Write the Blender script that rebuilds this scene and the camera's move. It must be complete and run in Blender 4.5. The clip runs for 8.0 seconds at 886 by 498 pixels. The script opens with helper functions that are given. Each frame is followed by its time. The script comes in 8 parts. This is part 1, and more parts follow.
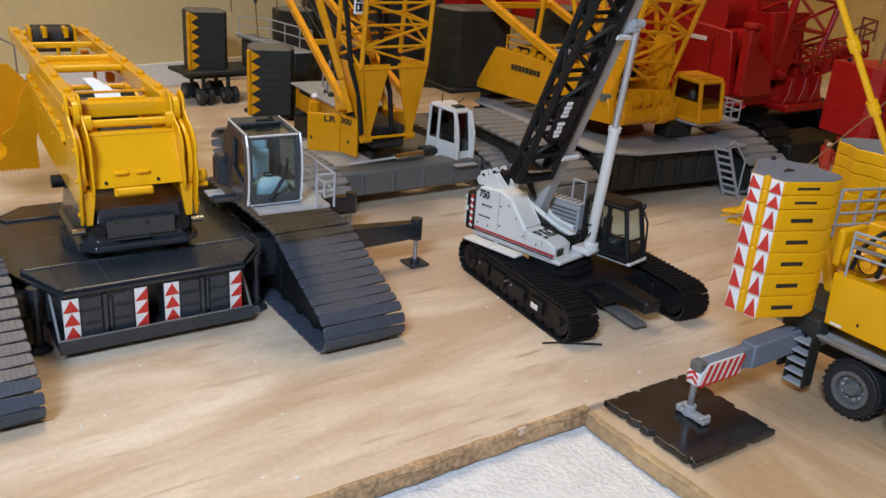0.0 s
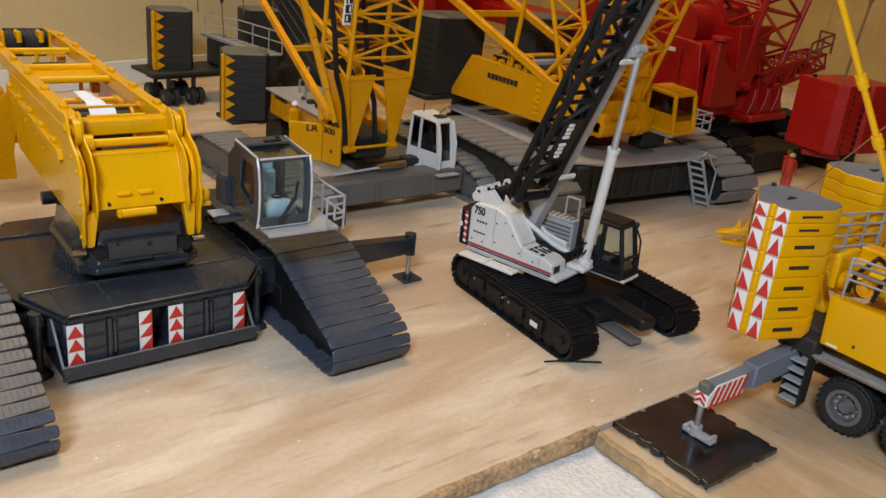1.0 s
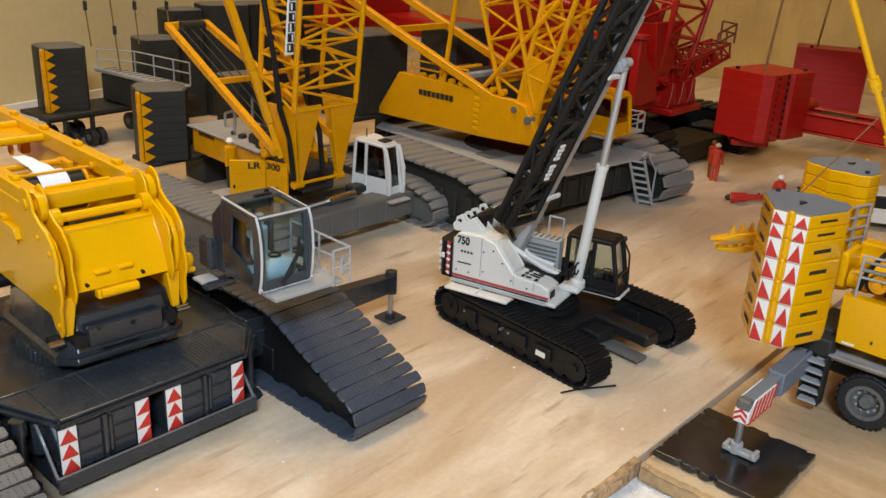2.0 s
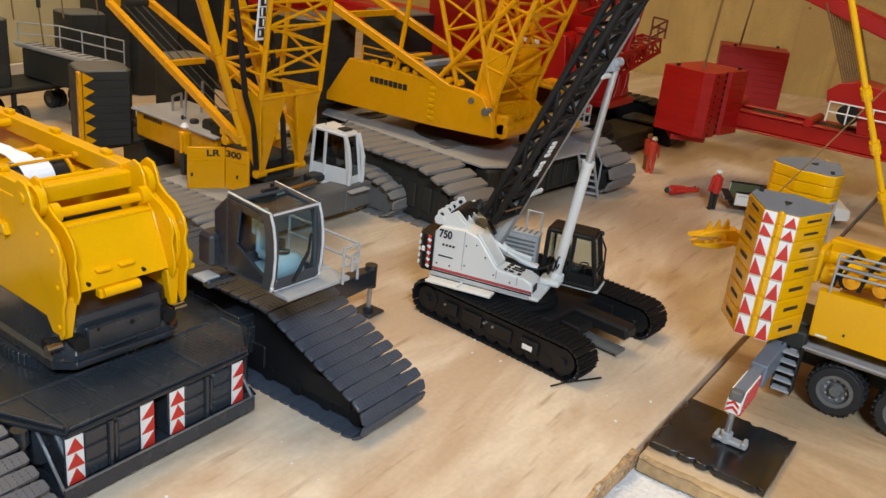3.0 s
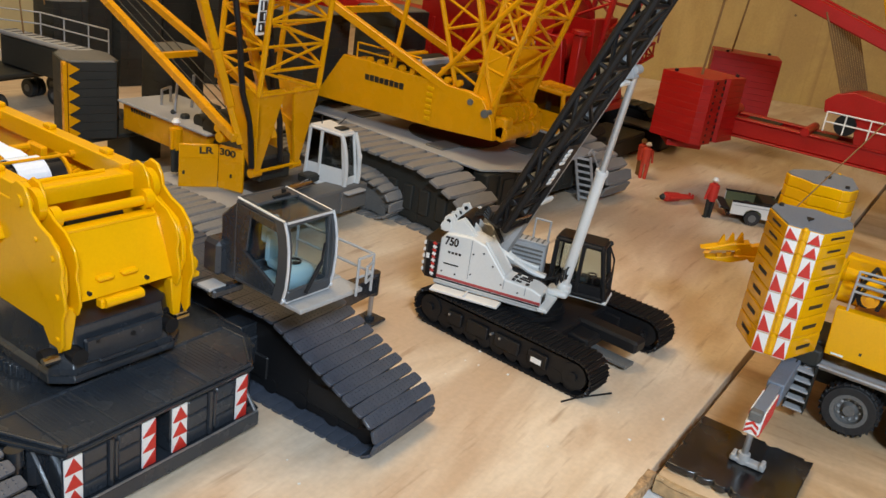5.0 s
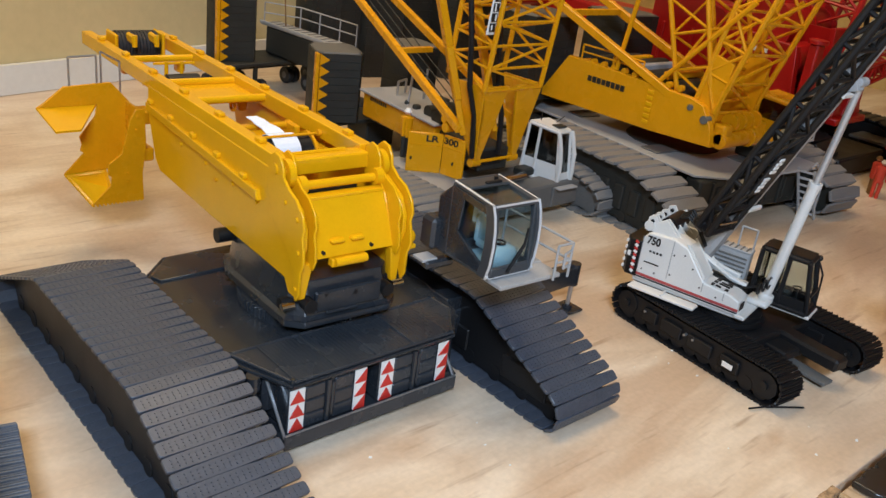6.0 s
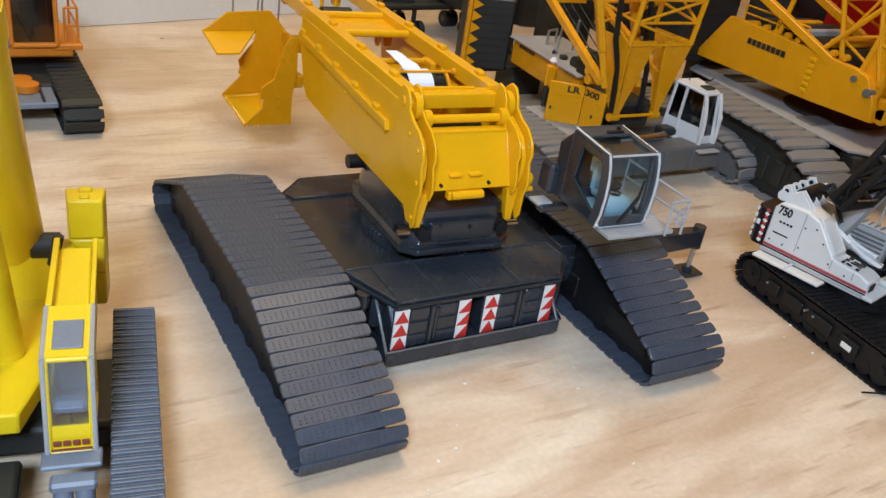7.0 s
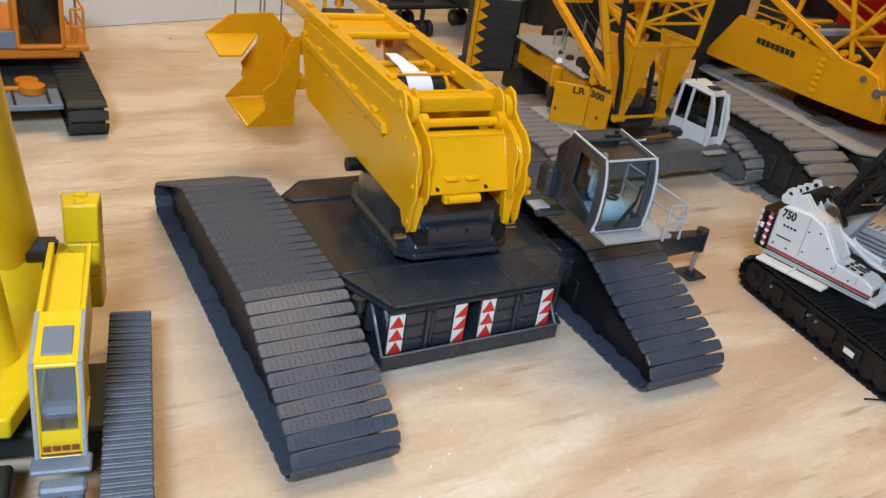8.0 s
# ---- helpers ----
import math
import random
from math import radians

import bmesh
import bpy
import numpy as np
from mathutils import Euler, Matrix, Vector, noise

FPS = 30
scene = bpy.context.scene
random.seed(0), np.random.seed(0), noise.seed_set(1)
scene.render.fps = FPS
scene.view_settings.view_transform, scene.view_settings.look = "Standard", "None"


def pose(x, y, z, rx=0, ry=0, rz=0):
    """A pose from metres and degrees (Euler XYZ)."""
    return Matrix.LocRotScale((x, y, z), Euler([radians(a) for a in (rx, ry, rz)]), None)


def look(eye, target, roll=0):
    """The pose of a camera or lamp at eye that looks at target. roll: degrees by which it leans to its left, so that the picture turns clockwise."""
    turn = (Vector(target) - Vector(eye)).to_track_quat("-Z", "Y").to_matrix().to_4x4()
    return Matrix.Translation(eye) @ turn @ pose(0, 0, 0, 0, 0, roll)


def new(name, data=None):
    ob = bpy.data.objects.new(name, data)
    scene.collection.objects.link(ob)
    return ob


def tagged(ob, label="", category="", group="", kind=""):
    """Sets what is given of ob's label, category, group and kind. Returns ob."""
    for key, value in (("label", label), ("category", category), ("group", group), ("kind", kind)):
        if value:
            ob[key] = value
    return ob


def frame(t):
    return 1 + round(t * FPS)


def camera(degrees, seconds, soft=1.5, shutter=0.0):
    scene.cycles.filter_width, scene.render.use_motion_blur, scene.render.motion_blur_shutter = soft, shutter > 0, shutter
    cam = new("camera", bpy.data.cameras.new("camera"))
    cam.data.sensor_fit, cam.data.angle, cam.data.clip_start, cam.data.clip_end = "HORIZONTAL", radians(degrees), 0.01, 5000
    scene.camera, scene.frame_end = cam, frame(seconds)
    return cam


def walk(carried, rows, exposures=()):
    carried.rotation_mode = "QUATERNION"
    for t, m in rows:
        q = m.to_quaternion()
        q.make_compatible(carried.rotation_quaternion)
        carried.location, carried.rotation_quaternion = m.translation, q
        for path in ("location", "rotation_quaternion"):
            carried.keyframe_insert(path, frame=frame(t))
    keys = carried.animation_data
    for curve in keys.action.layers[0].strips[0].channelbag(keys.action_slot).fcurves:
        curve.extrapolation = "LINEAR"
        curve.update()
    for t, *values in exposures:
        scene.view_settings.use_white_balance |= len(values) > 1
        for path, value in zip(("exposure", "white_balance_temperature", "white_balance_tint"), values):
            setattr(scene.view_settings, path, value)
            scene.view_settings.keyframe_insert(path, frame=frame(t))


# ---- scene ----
cam = camera(54.37, 8.0)
PATH = [
    (0, (0.0423, -0.0361, 0.2058), (0.5786, 0.7255, -0.1580), 4.11),
    (0.5, (0.0353, -0.0336, 0.2094), (0.5750, 0.7263, -0.1530), 4.16),
    (1, (0.0151, -0.0117, 0.2184), (0.6094, 0.7028, -0.1508), 5.93),
    (1.2, (0.0018, 0.0001, 0.2206), (0.6181, 0.7024, -0.1357), 4.44),
    (1.3, (-0.0036, 0.0106, 0.2315), (0.6306, 0.6973, -0.1240), 3.05),
    (1.4, (-0.0008, 0.0157, 0.2393), (0.6430, 0.6968, -0.1093), 1.80),
    (1.5, (-0.0007, 0.0261, 0.2422), (0.6614, 0.6881, -0.1089), 1.85),
    (1.7, (-0.0001, 0.0347, 0.2236), (0.6774, 0.6805, -0.1286), 2.27),
    (2, (-0.0120, 0.0542, 0.2224), (0.6890, 0.6711, -0.1352), 3.08),
    (2.1, (-0.0150, 0.0612, 0.2215), (0.6999, 0.6627, -0.1349), 3.62),
    (2.2, (-0.0213, 0.0679, 0.2212), (0.7098, 0.6504, -0.1340), 4.35),
    (3.3, (-0.0456, 0.1096, 0.2249), (0.7334, 0.6138, -0.1479), 6.34),
    (3.5, (-0.0481, 0.1186, 0.2219), (0.7312, 0.6200, -0.1541), 6.43),
    (4, (-0.0448, 0.1236, 0.2259), (0.7397, 0.6188, -0.1474), 6.93),
    (5.5, (-0.0400, 0.1257, 0.2169), (0.7580, 0.6037, -0.1502), 8.66),
    (5.7, (-0.0520, 0.1137, 0.2150), (0.7108, 0.6472, -0.1503), 8.49),
    (5.8, (-0.0563, 0.1127, 0.2185), (0.6681, 0.6886, -0.1605), 8.20),
    (5.9, (-0.0611, 0.1066, 0.2242), (0.6165, 0.7316, -0.1635), 7.73),
    (6, (-0.0588, 0.1028, 0.2284), (0.5756, 0.7641, -0.1718), 7.76),
    (6.2, (-0.0517, 0.0942, 0.2273), (0.5189, 0.8003, -0.1920), 7.98),
    (6.5, (-0.0490, 0.0855, 0.2297), (0.4585, 0.8185, -0.2233), 8.03),
    (7, (-0.0530, 0.0810, 0.2291), (0.4316, 0.8193, -0.2401), 9.29),
    (7.5, (-0.0456, 0.0818, 0.2303), (0.4186, 0.8301, -0.2436), 8.84),
    (8, (-0.0441, 0.0792, 0.2330), (0.4229, 0.8246, -0.2428), 8.90),
]
walk(cam, [(t, look(eye, target, roll)) for t, eye, target, roll in PATH],
     exposures=[(0.0, -0.16, 5860, 12), (0.9, -0.26, 6300, 12), (1.4, -0.18, 7100, 11), (1.8, -0.06, 6800, 9), (2.2, 0.0, 6450, 9), (5.5, -0.03, 6400, 9), (6.3, -0.06, 5900, 11), (8.0, -0.06, 5900, 11)])

# ---- light ----
world = bpy.data.worlds.new("room_air")
scene.world = world
world.use_nodes = True
world.node_tree.nodes["Background"].inputs[0].default_value = (1.0, 0.93, 0.84, 1)
world.node_tree.nodes["Background"].inputs[1].default_value = 0.055


def lamp(name, eye, target, size, watts, colour):
    data = bpy.data.lights.new(name, "AREA")
    data.shape, data.size, data.size_y = "RECTANGLE", size[0], size[1]
    data.energy, data.color = watts, colour
    ob = new(name, data)
    ob.matrix_world = look(eye, target)
    return ob


# cool daylight from behind the visitor, a warm ceiling light over the display
lamp("cool_daylight", (-0.31, -0.23, 0.64), (0.08, 0.30, 0.0), (0.24, 0.12), 9.2, (0.73, 0.88, 1.06))
lamp("warm_ceiling_light", (0.30, 0.70, 1.24), (0.30, 0.66, 0.0), (0.55, 0.55), 10.2, (1.0, 0.76, 0.47))
scene.view_settings.exposure = 0.0


# ---- materials ----
def mat(name, colour, rough=0.5, metal=0.0, vary=0.12, fine=900.0, coarse=60.0, bump=0.0, coat=0.0, dirt=None, spec=0.5):
    """A painted or moulded surface: two scales of tone, uneven gloss, faint relief."""
    m = bpy.data.materials.new(name)
    m.use_nodes = True
    nt = m.node_tree
    n, ln = nt.nodes, nt.links
    bs = n["Principled BSDF"]
    bs.inputs["Metallic"].default_value = metal
    bs.inputs["Specular IOR Level"].default_value = spec
    bs.inputs["Coat Weight"].default_value = coat
    bs.inputs["Coat Roughness"].default_value = 0.15
    co = n.new("ShaderNodeTexCoord")
    small, big = n.new("ShaderNodeTexNoise"), n.new("ShaderNodeTexNoise")
    for node, scale, detail in ((small, fine, 3.0), (big, coarse, 5.0)):
        node.inputs["Scale"].default_value = scale
        node.inputs["Detail"].default_value = detail
        ln.new(co.outputs["Object"], node.inputs["Vector"])
    both = n.new("ShaderNodeMath")
    both.operation = "ADD"
    ln.new(small.outputs["Fac"], both.inputs[0])
    ln.new(big.outputs["Fac"], both.inputs[1])
    rng = n.new("ShaderNodeMapRange")
    rng.inputs[1].default_value, rng.inputs[2].default_value = 0.6, 1.4
    ln.new(both.outputs[0], rng.inputs[0])
    mix = n.new("ShaderNodeMix")
    mix.data_type = "RGBA"
    lo = tuple(c * (1 - vary) for c in colour) if dirt is None else tuple(c * (1 - vary) + d * vary for c, d in zip(colour, dirt))
    hi = tuple(min(1.0, c * (1 + vary)) for c in colour)
    mix.inputs[6].default_value, mix.inputs[7].default_value = (*lo, 1), (*hi, 1)
    ln.new(rng.outputs[0], mix.inputs[0])
    ln.new(mix.outputs[2], bs.inputs["Base Color"])
    gl = n.new("ShaderNodeMapRange")
    gl.inputs[3].default_value, gl.inputs[4].default_value = max(0.03, rough - 0.09), min(1.0, rough + 0.12)
    ln.new(big.outputs["Fac"], gl.inputs[0])
    ln.new(gl.outputs[0], bs.inputs["Roughness"])
    if bump:
        bp = n.new("ShaderNodeBump")
        bp.inputs["Strength"].default_value, bp.inputs["Distance"].default_value = 0.5, bump
        ln.new(small.outputs["Fac"], bp.inputs["Height"])
        ln.new(bp.outputs[0], bs.inputs["Normal"])
    return m


def wood(name, pale, dark, grain_axis, rough, stain):
    """Rotary-cut plywood: long streaks, cathedral bands, stains and small knots."""
    m = bpy.data.materials.new(name)
    m.use_nodes = True
    nt = m.node_tree
    n, ln = nt.nodes, nt.links
    bs = n["Principled BSDF"]
    co, mp = n.new("ShaderNodeTexCoord"), n.new("ShaderNodeMapping")
    mp.inputs["Scale"].default_value = (1.5, 9, 1) if grain_axis == "x" else (9, 1.5, 1)
    ln.new(co.outputs["Object"], mp.inputs["Vector"])
    warp = n.new("ShaderNodeTexNoise")
    warp.inputs["Scale"].default_value, warp.inputs["Detail"].default_value = 2.0, 4.0
    warp.inputs["Distortion"].default_value = 1.4
    ln.new(mp.outputs[0], warp.inputs["Vector"])
    streak = n.new("ShaderNodeTexNoise")
    streak.inputs["Scale"].default_value, streak.inputs["Detail"].default_value, streak.inputs["Roughness"].default_value = 14.0, 6.0, 0.7
    ln.new(mp.outputs[0], streak.inputs["Vector"])
    blot = n.new("ShaderNodeTexNoise")
    blot.inputs["Scale"].default_value, blot.inputs["Detail"].default_value, blot.inputs["Distortion"].default_value = 5.5, 6.0, 1.6
    ln.new(co.outputs["Object"], blot.inputs["Vector"])
    ramp = n.new("ShaderNodeValToRGB")
    ramp.color_ramp.elements[0].position, ramp.color_ramp.elements[1].position = 0.34, 0.58
    ramp.color_ramp.elements[0].color, ramp.color_ramp.elements[1].color = (*dark, 1), (*pale, 1)
    ln.new(warp.outputs["Fac"], ramp.inputs[0])
    fine = n.new("ShaderNodeValToRGB")
    fine.color_ramp.elements[0].position, fine.color_ramp.elements[1].position = 0.30, 0.55
    fine.color_ramp.elements[0].color, fine.color_ramp.elements[1].color = (0.72, 0.66, 0.58, 1), (1, 1, 1, 1)
    ln.new(streak.outputs["Fac"], fine.inputs[0])
    mul = n.new("ShaderNodeMix")
    mul.data_type, mul.blend_type = "RGBA", "MULTIPLY"
    mul.inputs[0].default_value = 0.40
    ln.new(ramp.outputs[0], mul.inputs[6])
    ln.new(fine.outputs[0], mul.inputs[7])
    spot = n.new("ShaderNodeMapRange")
    spot.inputs[1].default_value, spot.inputs[2].default_value = 0.47, 0.60
    ln.new(blot.outputs["Fac"], spot.inputs[0])
    cloud = n.new("ShaderNodeTexNoise")
    cloud.inputs["Scale"].default_value, cloud.inputs["Detail"].default_value, cloud.inputs["Distortion"].default_value = 3.4, 7.0, 2.2
    stretch = n.new("ShaderNodeMapping")
    stretch.inputs["Location"].default_value, stretch.inputs["Scale"].default_value = (0.31, 0.12, 0), (0.8, 2.0, 1) if grain_axis == "x" else (2.0, 0.8, 1)
    ln.new(co.outputs["Object"], stretch.inputs["Vector"])
    ln.new(stretch.outputs[0], cloud.inputs["Vector"])
    patch = n.new("ShaderNodeMapRange")
    patch.inputs[1].default_value, patch.inputs[2].default_value, patch.inputs[4].default_value = 0.47, 0.60, 0.85
    ln.new(cloud.outputs["Fac"], patch.inputs[0])
    both = n.new("ShaderNodeMath")
    both.operation = "MAXIMUM"
    half = n.new("ShaderNodeMath")
    half.operation, half.inputs[1].default_value = "MULTIPLY", 0.6
    ln.new(spot.outputs[0], half.inputs[0])
    ln.new(half.outputs[0], both.inputs[0])
    ln.new(patch.outputs[0], both.inputs[1])
    st = n.new("ShaderNodeMix")
    st.data_type, st.blend_type = "RGBA", "MIX"
    st.inputs[7].default_value = (*stain, 1)
    ln.new(both.outputs[0], st.inputs[0])
    ln.new(mul.outputs[2], st.inputs[6])
    dashmap = n.new("ShaderNodeMapping")
    dashmap.inputs["Scale"].default_value = (22, 190, 1) if grain_axis == "x" else (190, 22, 1)
    ln.new(co.outputs["Object"], dashmap.inputs["Vector"])
    dash, dr = n.new("ShaderNodeTexNoise"), n.new("ShaderNodeMapRange")
    dash.inputs["Scale"].default_value, dash.inputs["Detail"].default_value = 1.0, 3.0
    ln.new(dashmap.outputs[0], dash.inputs["Vector"])
    dr.inputs[1].default_value, dr.inputs[2].default_value, dr.inputs[4].default_value = 0.60, 0.74, 0.55
    ln.new(dash.outputs["Fac"], dr.inputs[0])
    ds = n.new("ShaderNodeMix")
    ds.data_type = "RGBA"
    ds.inputs[7].default_value = (stain[0] * 0.62, stain[1] * 0.52, stain[2] * 0.45, 1)
    ln.new(dr.outputs[0], ds.inputs[0])
    ln.new(st.outputs[2], ds.inputs[6])
    grit = n.new("ShaderNodeTexNoise")
    grit.inputs["Scale"].default_value, grit.inputs["Detail"].default_value = 330.0, 4.0
    ln.new(co.outputs["Object"], grit.inputs["Vector"])
    gr = n.new("ShaderNodeMapRange")
    gr.inputs[1].default_value, gr.inputs[2].default_value, gr.inputs[3].default_value, gr.inputs[4].default_value = 0.35, 0.65, 0.95, 1.03
    ln.new(grit.outputs["Fac"], gr.inputs[0])
    gm = n.new("ShaderNodeMix")
    gm.data_type, gm.blend_type = "RGBA", "MULTIPLY"
    gm.inputs[0].default_value = 1.0
    ln.new(ds.outputs[2], gm.inputs[6])
    ln.new(gr.outputs[0], gm.inputs[7])
    knot = n.new("ShaderNodeTexVoronoi")
    knot.inputs["Scale"].default_value = 11.0
    ln.new(co.outputs["Object"], knot.inputs["Vector"])
    kr = n.new("ShaderNodeMapRange")
    kr.inputs[1].default_value, kr.inputs[2].default_value, kr.inputs[3].default_value, kr.inputs[4].default_value = 0.012, 0.03, 0.8, 0.0
    ln.new(knot.outputs["Distance"], kr.inputs[0])
    kn = n.new("ShaderNodeMix")
    kn.data_type = "RGBA"
    kn.inputs[7].default_value = (0.09, 0.05, 0.025, 1)
    ln.new(kr.outputs[0], kn.inputs[0])
    ln.new(gm.outputs[2], kn.inputs[6])
    ln.new(kn.outputs[2], bs.inputs["Base Color"])
    rr = n.new("ShaderNodeMapRange")
    rr.inputs[3].default_value, rr.inputs[4].default_value = rough - 0.08, rough + 0.14
    ln.new(blot.outputs["Fac"], rr.inputs[0])
    ln.new(rr.outputs[0], bs.inputs["Roughness"])
    bp = n.new("ShaderNodeBump")
    bp.inputs["Strength"].default_value, bp.inputs["Distance"].default_value = 0.25, 0.0004
    ln.new(streak.outputs["Fac"], bp.inputs["Height"])
    ln.new(bp.outputs[0], bs.inputs["Normal"])
    return m


def glass(name, tint, gloss=0.12):
    """Thin clear plastic: see-through, with a reflection that grows at a slant."""
    m = bpy.data.materials.new(name)
    m.use_nodes = True
    nt = m.node_tree
    n, ln = nt.nodes, nt.links
    n.remove(n["Principled BSDF"])
    tr, gs, mx, fr = n.new("ShaderNodeBsdfTransparent"), n.new("ShaderNodeBsdfGlossy"), n.new("ShaderNodeMixShader"), n.new("ShaderNodeLayerWeight")
    tr.inputs[0].default_value = (*tint, 1)
    gs.inputs["Roughness"].default_value = 0.06
    steep = n.new("ShaderNodeMath")
    steep.operation = "POWER"
    steep.inputs[1].default_value = 4.0
    ln.new(fr.outputs["Facing"], steep.inputs[0])
    add = n.new("ShaderNodeMath")
    add.inputs[1].default_value = 0.025 + gloss * 0.5
    ln.new(steep.outputs[0], add.inputs[0])
    ln.new(add.outputs[0], mx.inputs[0])
    ln.new(tr.outputs[0], mx.inputs[1])
    ln.new(gs.outputs[0], mx.inputs[2])
    ln.new(mx.outputs[0], n["Material Output"].inputs[0])
    return m


YELLOW = mat("yellow_paint", (0.80, 0.405, 0.0005), 0.20, vary=0.045, coat=0.05, spec=0.30)
AMBER = mat("amber_yellow_paint", (0.74, 0.325, 0.001), 0.26, vary=0.06, coat=0.03, spec=0.30)
LEMON = mat("lemon_yellow_paint", (0.78, 0.56, 0.004), 0.36, vary=0.05, coat=0.10, spec=0.4)
ORANGE = mat("orange_paint", (0.62, 0.20, 0.01), 0.4, vary=0.1)
ANTHRACITE = mat("anthracite_metal", (0.023, 0.027, 0.033), 0.24, vary=0.25, bump=0.00004, spec=0.5, coat=0.25)
SLATE = mat("slate_grey_plates", (0.056, 0.066, 0.088), 0.38, vary=0.28, bump=0.00006)
PLATFORM = mat("dark_tread_plate", (0.032, 0.037, 0.045), 0.25, vary=0.2, bump=0.00006, spec=0.5)
CABGREY = mat("dark_cab_grey", (0.046, 0.050, 0.056), 0.40, vary=0.15)
CHARCOAL = mat("charcoal_paint", (0.026, 0.026, 0.022), 0.55, spec=0.35, vary=0.25, bump=0.00006)
MIDGREY = mat("mid_grey_paint", (0.125, 0.123, 0.117), 0.55, vary=0.2, bump=0.00005)
PALEGREY = mat("pale_grey_paint", (0.36, 0.36, 0.36), 0.5, vary=0.12)
BLUEGREY = mat("blue_grey_paint", (0.17, 0.20, 0.25), 0.45, vary=0.15)
LIGHTSLATE = mat("light_slate_plates", (0.11, 0.125, 0.155), 0.36, vary=0.2, bump=0.00008)
PALESLATE = mat("pale_slate_paint", (0.30, 0.36, 0.46), 0.5, vary=0.12)
BLACK = mat("black_plastic", (0.009, 0.009, 0.010), 0.46, spec=0.32, vary=0.3, bump=0.00006)
RUBBER = mat("black_rubber", (0.014, 0.014, 0.015), 0.6, vary=0.35, fine=500, bump=0.0003)
WHITE = mat("white_paint", (0.70, 0.69, 0.655), 0.38, vary=0.05)
PAPER = mat("white_paper", (0.80, 0.84, 0.90), 0.8, vary=0.05)
RED = mat("red_paint", (0.38, 0.005, 0.003), 0.38, vary=0.15)
RUSTRED = mat("rust_red_paint", (0.22, 0.045, 0.02), 0.55, vary=0.2)
SIGNRED = mat("sign_red", (0.55, 0.03, 0.02), 0.5, vary=0.1)
SIGNWHITE = mat("sign_white", (0.80, 0.79, 0.76), 0.5, vary=0.05)
PINKSTRIPE = mat("faded_stripe_red", (0.42, 0.06, 0.06), 0.5, vary=0.1)
CHROME = mat("bright_steel", (0.70, 0.70, 0.70), 0.18, metal=1.0, vary=0.05)
STEEL = mat("satin_steel", (0.42, 0.43, 0.45), 0.35, metal=0.8, vary=0.1)
RAMSTEEL = mat("ram_steel", (0.50, 0.49, 0.48), 0.30, metal=0.45, vary=0.08)
TRACKGREY = mat("track_grey_paint", (0.20, 0.195, 0.19), 0.5, vary=0.2, bump=0.00006)
SILVER = mat("silver_paint", (0.66, 0.67, 0.69), 0.30, metal=0.35, vary=0.06)
OLIVE = mat("dark_olive_paint", (0.10, 0.105, 0.045), 0.5, vary=0.2)
ROPE = mat("brown_wire_rope", (0.20, 0.105, 0.03), 0.7, vary=0.3)
LETTER = mat("dark_lettering", (0.02, 0.015, 0.012), 0.5, vary=0.1)
PALEBLUE = mat("pale_blue_plastic", (0.30, 0.42, 0.46), 0.5, vary=0.1)
SKIN = mat("pale_paint", (0.6, 0.36, 0.25), 0.6, vary=0.1)
COVERALL = mat("red_orange_paint", (0.55, 0.05, 0.02), 0.6, vary=0.15)
GLASS = glass("clear_cab_glazing", (0.86, 0.92, 0.94), 0.02)
DARKGLASS = glass("smoked_cab_glazing", (0.42, 0.41, 0.39), 0.06)
HAZEGLASS = glass("hazy_cab_glazing", (0.52, 0.57, 0.62), 0.22)
PLY = wood("birch_plywood", (0.80, 0.68, 0.53), (0.63, 0.48, 0.33), "x", 0.34, (0.54, 0.38, 0.25))
PLY2 = wood("pine_plywood", (0.64, 0.48, 0.31), (0.40, 0.25, 0.125), "y", 0.40, (0.48, 0.32, 0.18))
PLYEDGE = mat("raw_plywood_edge", (0.40, 0.26, 0.135), 0.8, vary=0.85, fine=420, coarse=40, bump=0.0006, dirt=(0.03, 0.015, 0.008))
PLYEDGE2 = mat("pale_plywood_edge", (0.42, 0.28, 0.14), 0.8, vary=0.4, fine=260, coarse=40, bump=0.0006, dirt=(0.05, 0.03, 0.015))
WORNMAT = mat("worn_rubber", (0.011, 0.012, 0.014), 0.22, vary=0.7, fine=160, coarse=34, bump=0.0003, coat=0.3)
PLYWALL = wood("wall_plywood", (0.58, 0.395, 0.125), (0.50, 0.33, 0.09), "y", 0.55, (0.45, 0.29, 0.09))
WALL = mat("pale_yellow_wall_board", (0.66, 0.53, 0.27), 0.75, vary=0.06, fine=120, coarse=7, bump=0.0004)
SKIRT = mat("white_board", (0.72, 0.70, 0.64), 0.6, vary=0.05, fine=200, coarse=12)
CARPET = mat("white_carpet", (0.74, 0.72, 0.70), 0.95, vary=0.12, fine=420, coarse=90, bump=0.003)
PLASTER = mat("cream_plaster", (0.70, 0.66, 0.56), 0.8, vary=0.05, fine=150, coarse=6)


